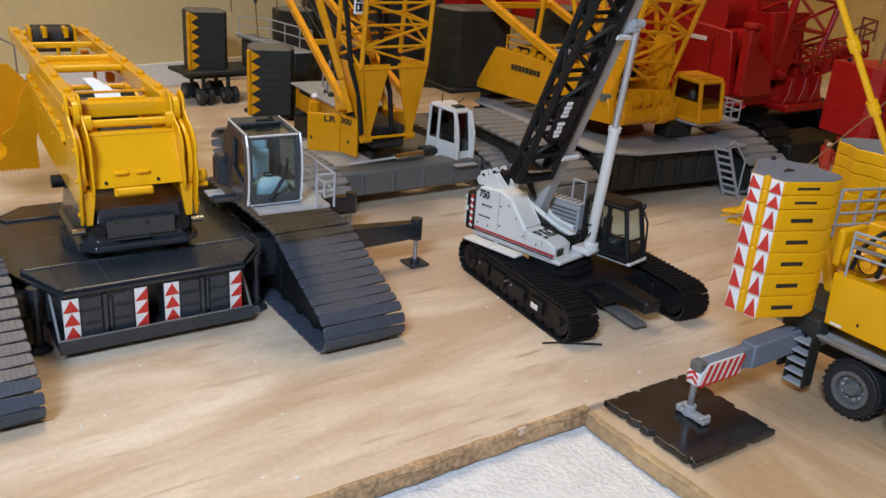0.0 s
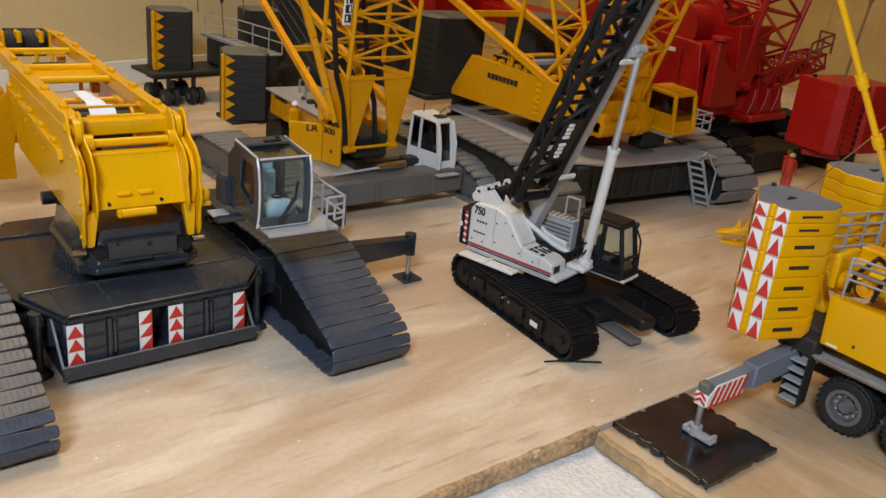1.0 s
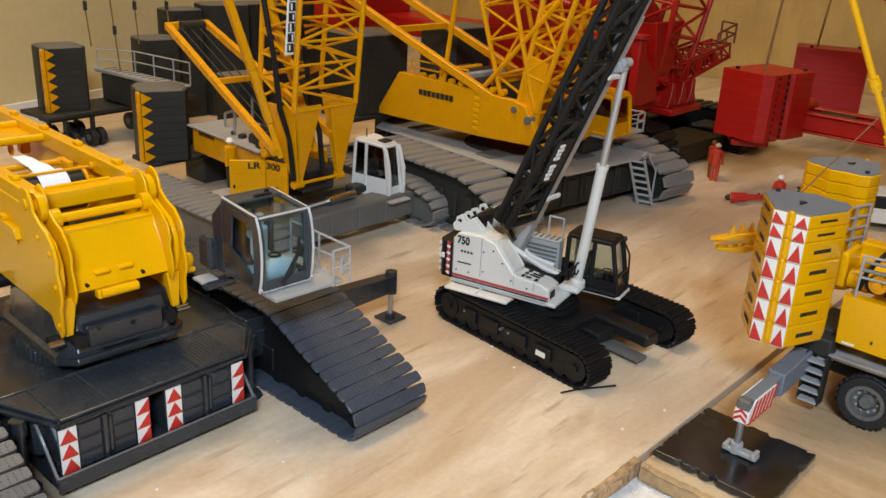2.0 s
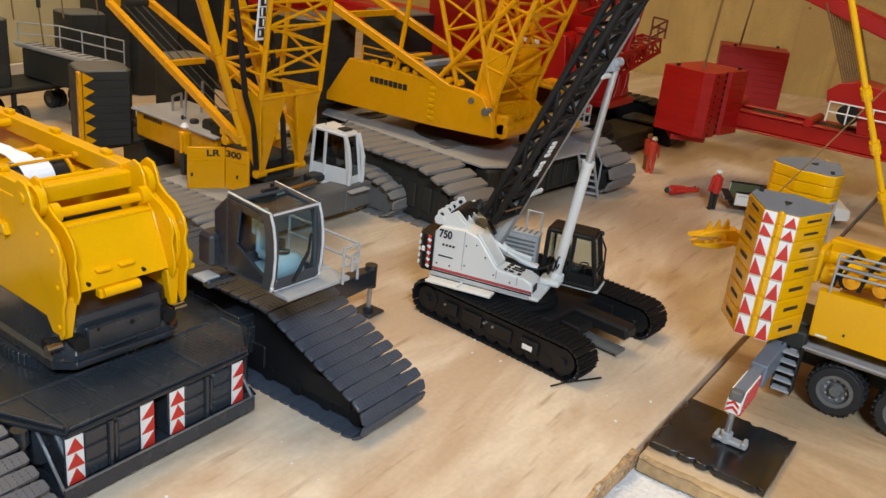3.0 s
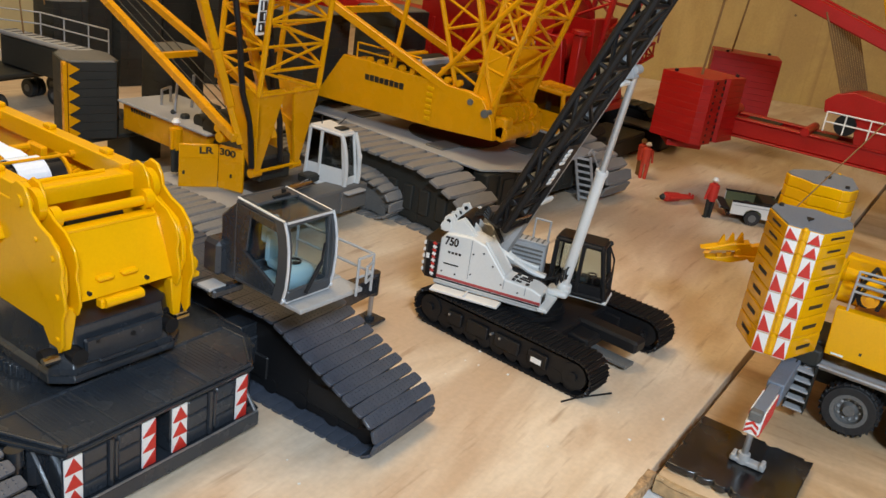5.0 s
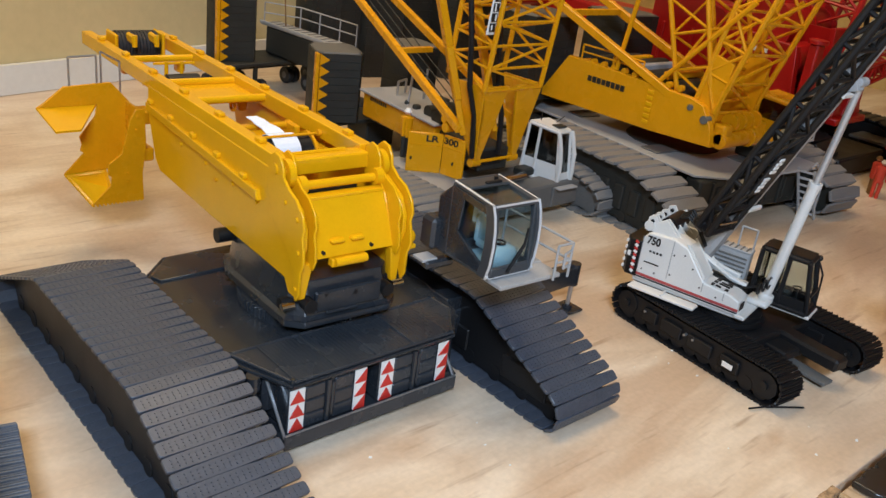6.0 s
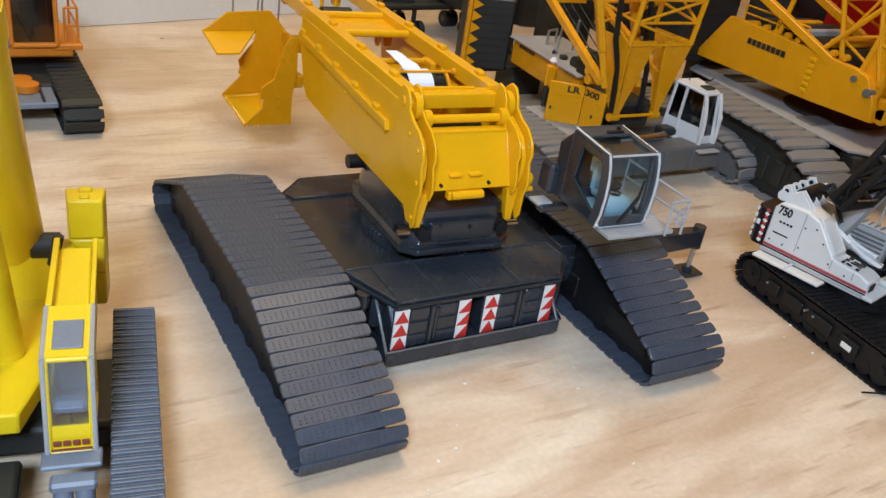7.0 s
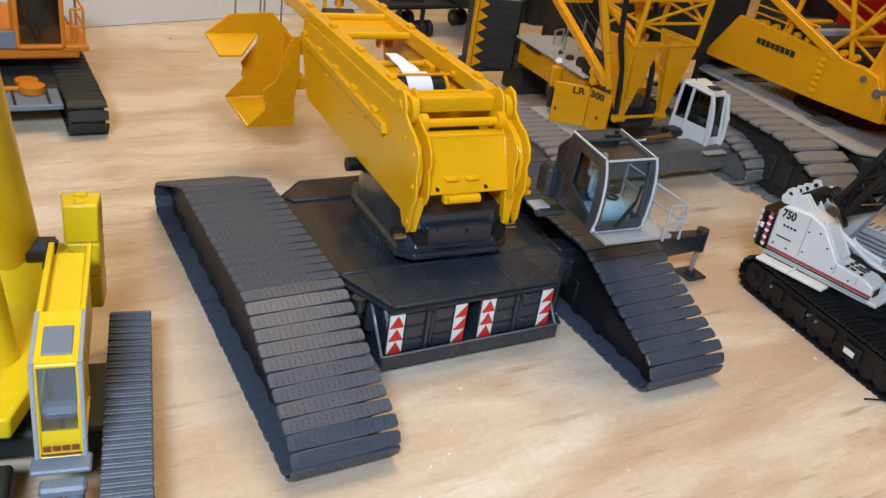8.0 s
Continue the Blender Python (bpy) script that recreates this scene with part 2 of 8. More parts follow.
# ---- geometry helpers ----
class G:
    """Vertices and faces of one part."""

    def __init__(self):
        self.v, self.f, self.cuts = [], [], []

    def add(self, verts, faces):
        k = len(self.v)
        self.cuts.append((k, len(self.f)))
        self.v += [tuple(p) for p in verts]
        self.f += [tuple(i + k for i in q) for q in faces]
        return self

    def box(self, c, s, b=0.0003, m=None):
        hx, hy, hz = (k / 2 for k in s)
        b = min(b, 0.45 * min(s))
        idx, vs = {}, []
        for sx in (-1, 1):
            for sy in (-1, 1):
                for sz in (-1, 1):
                    for a in range(3):
                        p = [sx * (hx - b), sy * (hy - b), sz * (hz - b)]
                        p[a] = (sx * hx, sy * hy, sz * hz)[a]
                        idx[sx, sy, sz, a] = len(vs)
                        vs.append(Vector(p))
        fs = []
        for a in range(3):
            u, w = [k for k in range(3) if k != a]
            for s1 in (-1, 1):
                quad = []
                for su, sw in ((-1, -1), (1, -1), (1, 1), (-1, 1)):
                    key = [0, 0, 0]
                    key[a], key[u], key[w] = s1, su, sw
                    quad.append(idx[(*key, a)])
                fs.append(quad)
            for su in (-1, 1):
                for sw in (-1, 1):
                    k1, k2 = [0, 0, 0], [0, 0, 0]
                    k1[a], k2[a] = -1, 1
                    for k in (k1, k2):
                        k[u], k[w] = su, sw
                    fs.append([idx[(*k1, u)], idx[(*k2, u)], idx[(*k2, w)], idx[(*k1, w)]])
        for sx in (-1, 1):
            for sy in (-1, 1):
                for sz in (-1, 1):
                    fs.append([idx[sx, sy, sz, a] for a in range(3)])
        out = []
        for q in fs:
            mid = sum((vs[i] for i in q), Vector()) / len(q)
            nor = (vs[q[1]] - vs[q[0]]).cross(vs[q[2]] - vs[q[0]])
            out.append(q if nor.dot(mid) > 0 else q[::-1])
        c = Vector(c)
        return self.add([(m @ p if m else p) + c for p in vs], out)

    def rod(self, p, q, r, n=8, r2=None):
        p, q = Vector(p), Vector(q)
        r2 = r if r2 is None else r2
        turn = (q - p).to_track_quat("Z", "Y").to_matrix()
        ring = [Vector((math.cos(2 * math.pi * i / n), math.sin(2 * math.pi * i / n), 0)) for i in range(n)]
        vs = [p + turn @ (v * r) for v in ring] + [q + turn @ (v * r2) for v in ring]
        fs = [(i, (i + 1) % n, n + (i + 1) % n, n + i) for i in range(n)]
        return self.add(vs, [*fs, tuple(range(n))[::-1], tuple(range(n, 2 * n))])

    def path(self, pts, r, n=6):
        for p, q in zip(pts, pts[1:]):
            self.rod(p, q, r, n)
        return self

    def bar(self, p, q, w, h, b=0.0002):
        """A square bar from p to q."""
        p, q = Vector(p), Vector(q)
        m = (q - p).to_track_quat("Z", "Y").to_matrix()
        return self.box((p + q) / 2, (w, h, (q - p).length), b, m)

    def loft(self, one, two):
        n = len(one)
        k = [*one, *two]
        fs = [(i, (i + 1) % n, n + (i + 1) % n, n + i) for i in range(n)]
        return self.add(k, [*fs, tuple(range(n))[::-1], tuple(range(n, 2 * n))])

    def prism(self, poly, axis, lo, hi):
        put = {"x": lambda u, v, a: (a, u, v), "y": lambda u, v, a: (u, a, v), "z": lambda u, v, a: (u, v, a)}[axis]
        return self.loft([put(u, v, lo) for u, v in poly], [put(u, v, hi) for u, v in poly])

    def tube(self, c, r1, r2, axis, lo, hi, n=24):
        """A ring from radius r1 to r2."""
        put = {"x": lambda u, v, a: (a + c[0], u + c[1], v + c[2]), "y": lambda u, v, a: (u + c[0], a + c[1], v + c[2]), "z": lambda u, v, a: (u + c[0], v + c[1], a + c[2])}[axis]
        vs = []
        for i in range(n):
            cs, sn = math.cos(2 * math.pi * i / n), math.sin(2 * math.pi * i / n)
            vs += [put(r1 * cs, r1 * sn, lo), put(r2 * cs, r2 * sn, lo), put(r2 * cs, r2 * sn, hi), put(r1 * cs, r1 * sn, hi)]
        fs = []
        for i in range(n):
            j = (i + 1) % n
            fs += [(4 * i + a, 4 * i + (a + 1) % 4, 4 * j + (a + 1) % 4, 4 * j + a) for a in range(4)]
        return self.add(vs, fs)

    def ball(self, c, r, n=10, squash=(1, 1, 1)):
        vs, fs, rings = [], [], n // 2
        for i in range(rings + 1):
            th = math.pi * i / rings
            for j in range(n):
                ph = 2 * math.pi * j / n
                vs.append((c[0] + r * squash[0] * math.sin(th) * math.cos(ph), c[1] + r * squash[1] * math.sin(th) * math.sin(ph), c[2] + r * squash[2] * math.cos(th)))
        for i in range(rings):
            for j in range(n):
                fs.append((i * n + j, (i + 1) * n + j, (i + 1) * n + (j + 1) % n, i * n + (j + 1) % n))
        return self.add(vs, fs)


def mesh_of(name, g, material, m=None):
    me = bpy.data.meshes.new(name)
    me.from_pydata([m @ Vector(p) for p in g.v] if m else g.v, [], g.f)
    bm = bmesh.new()
    bm.from_mesh(me)
    bmesh.ops.remove_doubles(bm, verts=bm.verts, dist=1e-6)
    bmesh.ops.recalc_face_normals(bm, faces=bm.faces)
    bm.to_mesh(me)
    bm.free()
    me.polygons.foreach_set("use_smooth", [True] * len(me.polygons))
    me.set_sharp_from_angle(angle=radians(35))
    me.materials.append(material)
    return me


def part(name, g, material, parent, label="", m=None, bevel=0.0):
    """One mesh object under a thing or under a part."""
    ob = new(name, mesh_of(name, g, material, m))
    ob.parent = parent
    if label:
        ob["label"] = label
    if bevel:
        mod = ob.modifiers.new("worn_edges", "BEVEL")
        mod.width, mod.segments, mod.limit_method, mod.angle_limit = bevel, 2, "ANGLE", radians(40)
    return ob


def pieces(name, g, material, parent, label="", m=None):
    """Each primitive of g as an object of its own."""
    ends = g.cuts[1:] + [(len(g.v), len(g.f))]
    out = []
    for (v0, f0), (v1, f1) in zip(g.cuts, ends):
        one = G()
        one.v, one.f = g.v[v0:v1], [tuple(i - v0 for i in q) for q in g.f[f0:f1]]
        out.append(part(name, one, material, parent, label, m))
    return out


def same(name, data, parent, m):
    """One more object on a mesh that exists."""
    ob = new(name, data)
    ob.parent = parent
    ob.matrix_basis = m
    return ob


def thing(name, label, category, place=(0, 0, 0), turn=0.0, group="", kind=""):
    ob = new(name)
    ob.empty_display_size = 0.01
    ob.matrix_basis = pose(*place, 0, 0, turn)
    return tagged(ob, label, category, group, kind)


def lone(name, g, material, label, category, group="", kind="", m=None, bevel=0.0):
    ob = part(name, g, material, None, label, m, bevel)
    return tagged(ob, label, category, group, kind)


def lettering(text, size, material, parent, m, name="lettering"):
    """Raised letters in the built-in font; m lays the line's left end and its plane."""
    cu = bpy.data.curves.new(name, "FONT")
    cu.body, cu.size, cu.extrude, cu.offset = text, size, 0.00015, size * 0.03
    tmp = new("text_source", cu)
    bpy.context.view_layer.update()
    me = bpy.data.meshes.new_from_object(tmp.evaluated_get(bpy.context.evaluated_depsgraph_get()))
    bpy.data.objects.remove(tmp)
    me.name = name
    me.materials.clear()
    me.materials.append(material)
    ob = new(name, me)
    ob.parent = parent
    ob.matrix_basis = m
    return ob


def lattice(parent, name, p0, p1, side, w, d, bays, rc, rl, material, label="", m=None, cross=True):
    """A lattice boom from p0 to p1: four chords and laced faces. w, d: (width, depth) at its two ends."""
    p0, p1, side = Vector(p0), Vector(p1), Vector(side).normalized()
    along = (p1 - p0).normalized()
    deep = along.cross(side).normalized()
    side = deep.cross(along)

    def corner(k, t):
        sx, sd = ((-1, -1), (1, -1), (1, 1), (-1, 1))[k]
        ww, dd = w[0] + (w[1] - w[0]) * t, d[0] + (d[1] - d[0]) * t
        return p0.lerp(p1, t) + side * (sx * ww / 2) + deep * (sd * dd / 2)

    root = part(name, G().rod(corner(0, 0), corner(1, 0), rl * 1.2, 6), material, parent, label, m)
    for k in range(4):
        part("chord", G().rod(corner(k, 0), corner(k, 1), rc, 8), material, root, "", m)
    for k in range(4):
        j = (k + 1) % 4
        g = G()
        for i in range(bays):
            a, b = (k, j) if i % 2 else (j, k)
            g.rod(corner(a, i / bays), corner(b, (i + 1) / bays), rl, 6)
            if cross:
                g.rod(corner(k, (i + 1) / bays), corner(j, (i + 1) / bays), rl, 6)
        pieces("lacing_bar", g, material, root, "", m)
    return root


def loop_points(profile, pitch):
    """Even steps round a closed loop: place (u, v) and slope."""
    n = len(profile)
    legs = [math.dist(profile[i], profile[(i + 1) % n]) for i in range(n)]
    count = round(sum(legs) / pitch)
    out, step = [], sum(legs) / count
    for k in range(count):
        s, i = (k + 0.5) * step, 0
        while s > legs[i]:
            s -= legs[i]
            i += 1
        p, q = profile[i], profile[(i + 1) % n]
        t = s / legs[i]
        # slope from a short chord, so that plates roll round the ends
        out.append((p[0] + (q[0] - p[0]) * t, p[1] + (q[1] - p[1]) * t))
    res = []
    for k, c in enumerate(out):
        a, b = out[k - 1], out[(k + 1) % count]
        res.append((c[0], c[1], math.atan2(b[1] - a[1], b[0] - a[0])))
    return res


def stadium(half, r, z0=0.0, steps=8):
    """A rounded loop, half its straight length each way, of end radius r, counter-clockwise in (y, z)."""
    pts = []
    for i in range(steps + 1):
        a = -math.pi / 2 + math.pi * i / steps
        pts.append((half + r * math.cos(a), z0 + r + r * math.sin(a)))
    for i in range(steps + 1):
        a = math.pi / 2 + math.pi * i / steps
        pts.append((-half + r * math.cos(a), z0 + r + r * math.sin(a)))
    return pts


def crawler(parent, profile, x, width, pitch, plate, material, frame_material, inset, m=None, label="", rollers=8, name="crawler_track", half=0.42):
    """A track: side frame with rollers, and a belt of separate plates round the loop. plate: a function that fills a G of one plate,
    lying in its own x (across) and y (along), z outwards."""
    cy = sum(p[0] for p in profile) / len(profile)
    cz = sum(p[1] for p in profile) / len(profile)
    ys = [p[0] for p in profile]
    scale_y = 1 - inset / (max(ys) - cy)
    scale_z = 1 - inset / max(p[1] - cz for p in profile)
    inner = [(cy + (y - cy) * scale_y, cz + (z - cz) * scale_z) for y, z in profile]
    g = G()
    g.prism(inner, "x", x - width * half, x + width * half)
    root = part(name, g, frame_material, parent, label, m)
    lo, hi = min(ys) + 0.012, max(ys) - 0.012
    for i in range(rollers):
        y = lo + (hi - lo) * i / (rollers - 1)
        gr = G().rod((x - width * (half + 0.01), y, 0.0055), (x + width * (half + 0.01), y, 0.0055), 0.0042, 14)
        part("roller", gr, frame_material, root, "", m)
    data = mesh_of("track_plate", plate(G()), material)
    rock = random.Random(int(width * 1e5))
    for y, z, a in loop_points(profile, pitch):
        lean = Matrix.Rotation(a + radians(rock.uniform(-1.6, 1.6)), 4, "X") @ Matrix.Rotation(radians(rock.uniform(-0.5, 0.5)), 4, "Z")
        mm = Matrix.Translation((x + rock.uniform(-1, 1) * width * 0.004, y, z)) @ lean @ Matrix.Rotation(math.pi, 4, "X")
        same("track_plate", data, root, (m or Matrix()) @ mm)
    return root


def cab(parent, corners_low, corners_top, post, material, pane, seat, label="", m=None, sill=0.35, roof_pane=False, name="cab"):
    """An operator's cab from four low and four top corners (front left, front right, rear right, rear left)."""
    lo, hi = [Vector(p) for p in corners_low], [Vector(p) for p in corners_top]
    mid = [a.lerp(b, sill) for a, b in zip(lo, hi)]
    g = G()
    for a, b in zip(lo, hi):
        g.bar(a, b, post, post, post * 0.3)
    for loop in (lo, hi):
        for i in range(4):
            g.bar(loop[i], loop[(i + 1) % 4], post, post, post * 0.3)
    cm = sum(lo + hi, Vector()) / 8
    root = part(name, G().loft(lo, [p + Vector((0, 0, post * 0.7)) for p in lo]), material, parent, label, m)
    pieces("frame_bar", g, material, root, "", m)
    inset = [p + (cm - p) * 0.03 for p in hi]
    if roof_pane:
        part("roof_pane", G().loft([p - Vector((0, 0, 0.0003)) for p in inset], inset), pane, root, "", m).visible_shadow = False
    else:
        part("roof", G().loft([p - Vector((0, 0, post * 0.2)) for p in hi], [p + Vector((0, 0, post * 0.75)) for p in hi]), material, root, "", m)
    for i in range(4):
        j = (i + 1) % 4
        out = (mid[i] + mid[j]) / 2 - cm
        out.z = 0
        out.normalize()
        base = mid if i in (1, 2, 3) else [a.lerp(b, sill * 0.55) for a, b in zip(lo, hi)]
        part("window_pane", G().loft([base[i] - out * post * 0.1, base[j] - out * post * 0.1, hi[j] - out * post * 0.1, hi[i] - out * post * 0.1],
                                     [base[i] - out * post * 0.3, base[j] - out * post * 0.3, hi[j] - out * post * 0.3, hi[i] - out * post * 0.3]), pane, root, "", m).visible_shadow = False
        part("side_panel", G().loft([lo[i], lo[j], base[j], base[i]], [p - out * post * 0.6 for p in (lo[i], lo[j], base[j], base[i])]), material, root, "", m)
    c = sum(lo, Vector()) / 4
    h = (hi[0] - lo[0]).length
    gs = G().box(c + Vector((0, h * 0.02, h * 0.24)), (h * 0.30, h * 0.30, h * 0.12), h * 0.04)
    gs.box(c + Vector((0, h * 0.18, h * 0.45)), (h * 0.28, h * 0.08, h * 0.42), h * 0.03)
    part("seat", gs, seat, root, "", m)
    gc = G().rod(c + Vector((0, -h * 0.25, 0)), c + Vector((0, -h * 0.2, h * 0.35)), h * 0.02, 8)
    gc.tube(c + Vector((0, -h * 0.2, h * 0.36)), h * 0.07, h * 0.09, "z", -h * 0.012, h * 0.012, 16)
    part("steering_column", gc, BLACK, root, "", m)
    return root


def railing(parent, pts, height, r, material, m=None, label="", name="railing", rails=(0.5, 1.0)):
    """Posts at the points with rails between them."""
    g = G()
    for p in pts:
        g.rod(p, Vector(p) + Vector((0, 0, height)), r, 6)
    for k in rails:
        g.path([Vector(p) + Vector((0, 0, height * k)) for p in pts], r, 6)
    return part(name, g, material, parent, label, m)


def ladder(parent, foot, top, width, r, rungs, material, across, m=None, name="ladder"):
    foot, top, across = Vector(foot), Vector(top), Vector(across).normalized() * width / 2
    g = G()
    for s in (-1, 1):
        g.bar(foot + s * across, top + s * across, r * 2, r * 2.6)
    root = part(name, g, material, parent, "", m)
    for i in range(rungs):
        c = foot.lerp(top, (i + 0.6) / rungs)
        part("rung", G().bar(c - across, c + across, r * 1.6, r * 2.4), material, root, "", m)
    return root


# ---- table, walls ----
A0, A1, A2, A3 = (-1.18, 0.590), (1.16, 1.152), (2.05, -1.20), (-1.30, -1.30)


def within_room(poly):
    """The part of a flat outline that lies inside the four walls."""
    for p, q in ((A0, A1), (A1, A2), (A2, A3), (A3, A0)):
        p, q = Vector(p), Vector(q)
        n = Vector(((q - p).y, -(q - p).x)).normalized()
        out = []
        for a, b in zip(poly, poly[1:] + poly[:1]):
            a, b = Vector(a), Vector(b)
            da, db = (a - p).dot(n) - 0.0005, (b - p).dot(n) - 0.0005
            if da >= 0:
                out.append(tuple(a))
            if da * db < 0:
                out.append(tuple(a.lerp(b, da / (da - db))))
        poly = out
    return poly


def slab_with_edge(name, x0, x1, y0, y1, z0, z1, top_material, edge_material, label, edges, lip=0.0022):
    """A sheet of plywood whose cut edges are strips of their own, uneven along their length."""
    plan = within_room([(x0, y0), (x1, y0), (x1, y1), (x0, y1)])
    ob = lone(name, G().prism(plan, "z", z0, z1), top_material, label, "plywood sheet", kind="structure", bevel=0.0006)
    for axis, at, lo, hi, out in edges:
        g, n = G(), 220
        a, b = [], []
        for i in range(n + 1):
            s = lo + (hi - lo) * i / n
            bite = 0.0016 * noise.noise((s * 60, at * 9, 2.0)) + 0.0014 * noise.noise((s * 310, 5.0, at))
            for k, z in enumerate((z0 + 0.0002, z0 + 0.003, z0 + 0.006, z1 - 0.0012, z1 + 0.0002)):
                w = out * (0.0012 + bite * (0.5 + 0.25 * k) + 0.0007 * (k % 2))
                a.append((s, at + w, z) if axis == "x" else (at + w, s, z))
            a.append((s, at - out * (lip + 0.8 * abs(bite)), z1 + 0.0002) if axis == "x" else (at - out * (lip + 0.8 * abs(bite)), s, z1 + 0.0002))
        fs = [(6 * i + k, 6 * (i + 1) + k, 6 * (i + 1) + k + 1, 6 * i + k + 1) for i in range(n) for k in range(5)]
        part("cut_edge", g.add(a, fs), edge_material, ob, "chipped raw plywood edge")
    return ob


SHEET = 0.0088
slab_with_edge("plywood_table_top", -1.3, 2.2, 0.2035, 2.2, -SHEET, 0.0, PLY, PLYEDGE, "pale varnished plywood sheet with long grain and stains", [("x", 0.2035, -0.9, 0.2975, -1)], 0.0009)
slab_with_edge("plywood_side_sheet", 0.296, 2.2, -1.3, 0.2005, -SHEET, -0.0006, PLY2, PLYEDGE2, "warm brown plywood sheet with wavy grain", [("y", 0.296, -0.5, 0.2003, -1)], 0.0006)
lone("carpet_floor", G().prism([A0, A1, A2, A3], "z", -SHEET - 0.021, -SHEET - 0.001), CARPET, "white short-pile carpet under the plywood", "carpet", kind="structure")


def wall_between(name, p, q, z0, z1, thick, material, label):
    p, q = Vector((*p, 0)), Vector((*q, 0))
    d = (q - p).normalized()
    out = Vector((-d.y, d.x, 0)) * thick
    g = G().loft([(*v.xy, z0) for v in (p, q, q + out, p + out)], [(*v.xy, z1) for v in (p, q, q + out, p + out)])
    return lone(name, g, material, label, "wall", kind="structure")


wall_between("wall_back", A1, A0, -0.03, 2.3, -0.05, WALL, "pale yellow painted board wall behind the models")
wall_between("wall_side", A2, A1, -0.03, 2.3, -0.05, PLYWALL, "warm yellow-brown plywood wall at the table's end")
wall_between("wall_rear", A3, A2, -0.03, 2.3, -0.05, PLASTER, "plain cream plaster wall")
wall_between("wall_end", A0, A3, -0.03, 2.3, -0.05, PLASTER, "plain cream plaster wall")
lone("ceiling", G().loft([(*p, 2.3) for p in (A0, A1, A2, A3)], [(*p, 2.35) for p in (A0, A1, A2, A3)]), PLASTER, "plain cream ceiling", "ceiling", kind="structure")
d_back = (Vector(A1) - Vector(A0)).normalized()
n_back = Vector((d_back.y, -d_back.x))
s0, s1 = Vector(A0) + n_back * 0.001, Vector(A1) + n_back * 0.001
lone("baseboard", G().loft([(*v, 0.0005) for v in (s0, s1, s1 + n_back * 0.008, s0 + n_back * 0.008)], [(*v, 0.026) for v in (s0, s1, s1 + n_back * 0.006, s0 + n_back * 0.006)]), SKIRT, "narrow white board along the foot of the wall", "baseboard", kind="structure")


# ---- large crane undercarriage with a yellow boom seat ----
def warning_tiles(parent, x0, x1, z0, z1, y, rows, flip, m=None):
    """A column of red and white warning tiles on a face that looks to -y."""
    root = part("warning_marker", G().box(((x0 + x1) / 2, y - 0.0002, (z0 + z1) / 2), (x1 - x0, 0.0006, z1 - z0), 0.0001), SIGNWHITE, parent, "red and white warning marker", m)
    h = (z1 - z0) / rows
    for i in range(rows):
        a, b = z0 + i * h, z0 + (i + 1) * h
        tri = [(x0 + (x1 - x0) * 0.02, a + h * 0.05), (x1 - (x1 - x0) * 0.02, a + h * 0.05), (x1 - (x1 - x0) * 0.03, b - h * 0.04) if flip else (x0 + (x1 - x0) * 0.52, b - h * 0.06)]
        part("red_triangle", G().prism(tri, "y", y - 0.0009, y - 0.0004), SIGNRED, root, "", m)
    return root


def wide_plate(w, l, t):
    """A flat shoe: full over its inner part, narrower at both ends, with three rows of raised dots."""
    def build(g):
        k, e, h, r = l * 0.493, l * 0.395, l * 0.452, 0.0011
        a, b, c, f = -w / 2, w * 0.10, w / 2, -w * 0.22
        plan = [(a + r, -h), (f, -k), (b, -k), (c - r, -e), (c - r * 0.3, -e + r * 0.3), (c, -e + r), (c, e - r), (c - r * 0.3, e - r * 0.3), (c - r, e), (b, k), (f, k), (a + r, h), (a + r * 0.3, h - r * 0.3), (a, h - r), (a, -h + r), (a + r * 0.3, -h + r * 0.3)]
        g.loft([(x, y, -t / 2) for x, y in plan], [(x, y, t * 0.34) for x, y in plan])
        g.loft([(x, y, t * 0.34) for x, y in plan], [(x * 0.988, y * 0.94, t / 2) for x, y in plan])
        g.box((0, 0, -t * 0.8), (w * 0.55, l * 0.6, t), 0.0003)
        for i in range(-8, 9):
            for s in (-0.23, 0.0, 0.23):
                x, y = i * w * 0.054, s * l
                g.rod((x, y, t * 0.48), (x, y, t * 0.48 + 0.00026), 0.00040, 6, 0.00028)
        return g
    return build


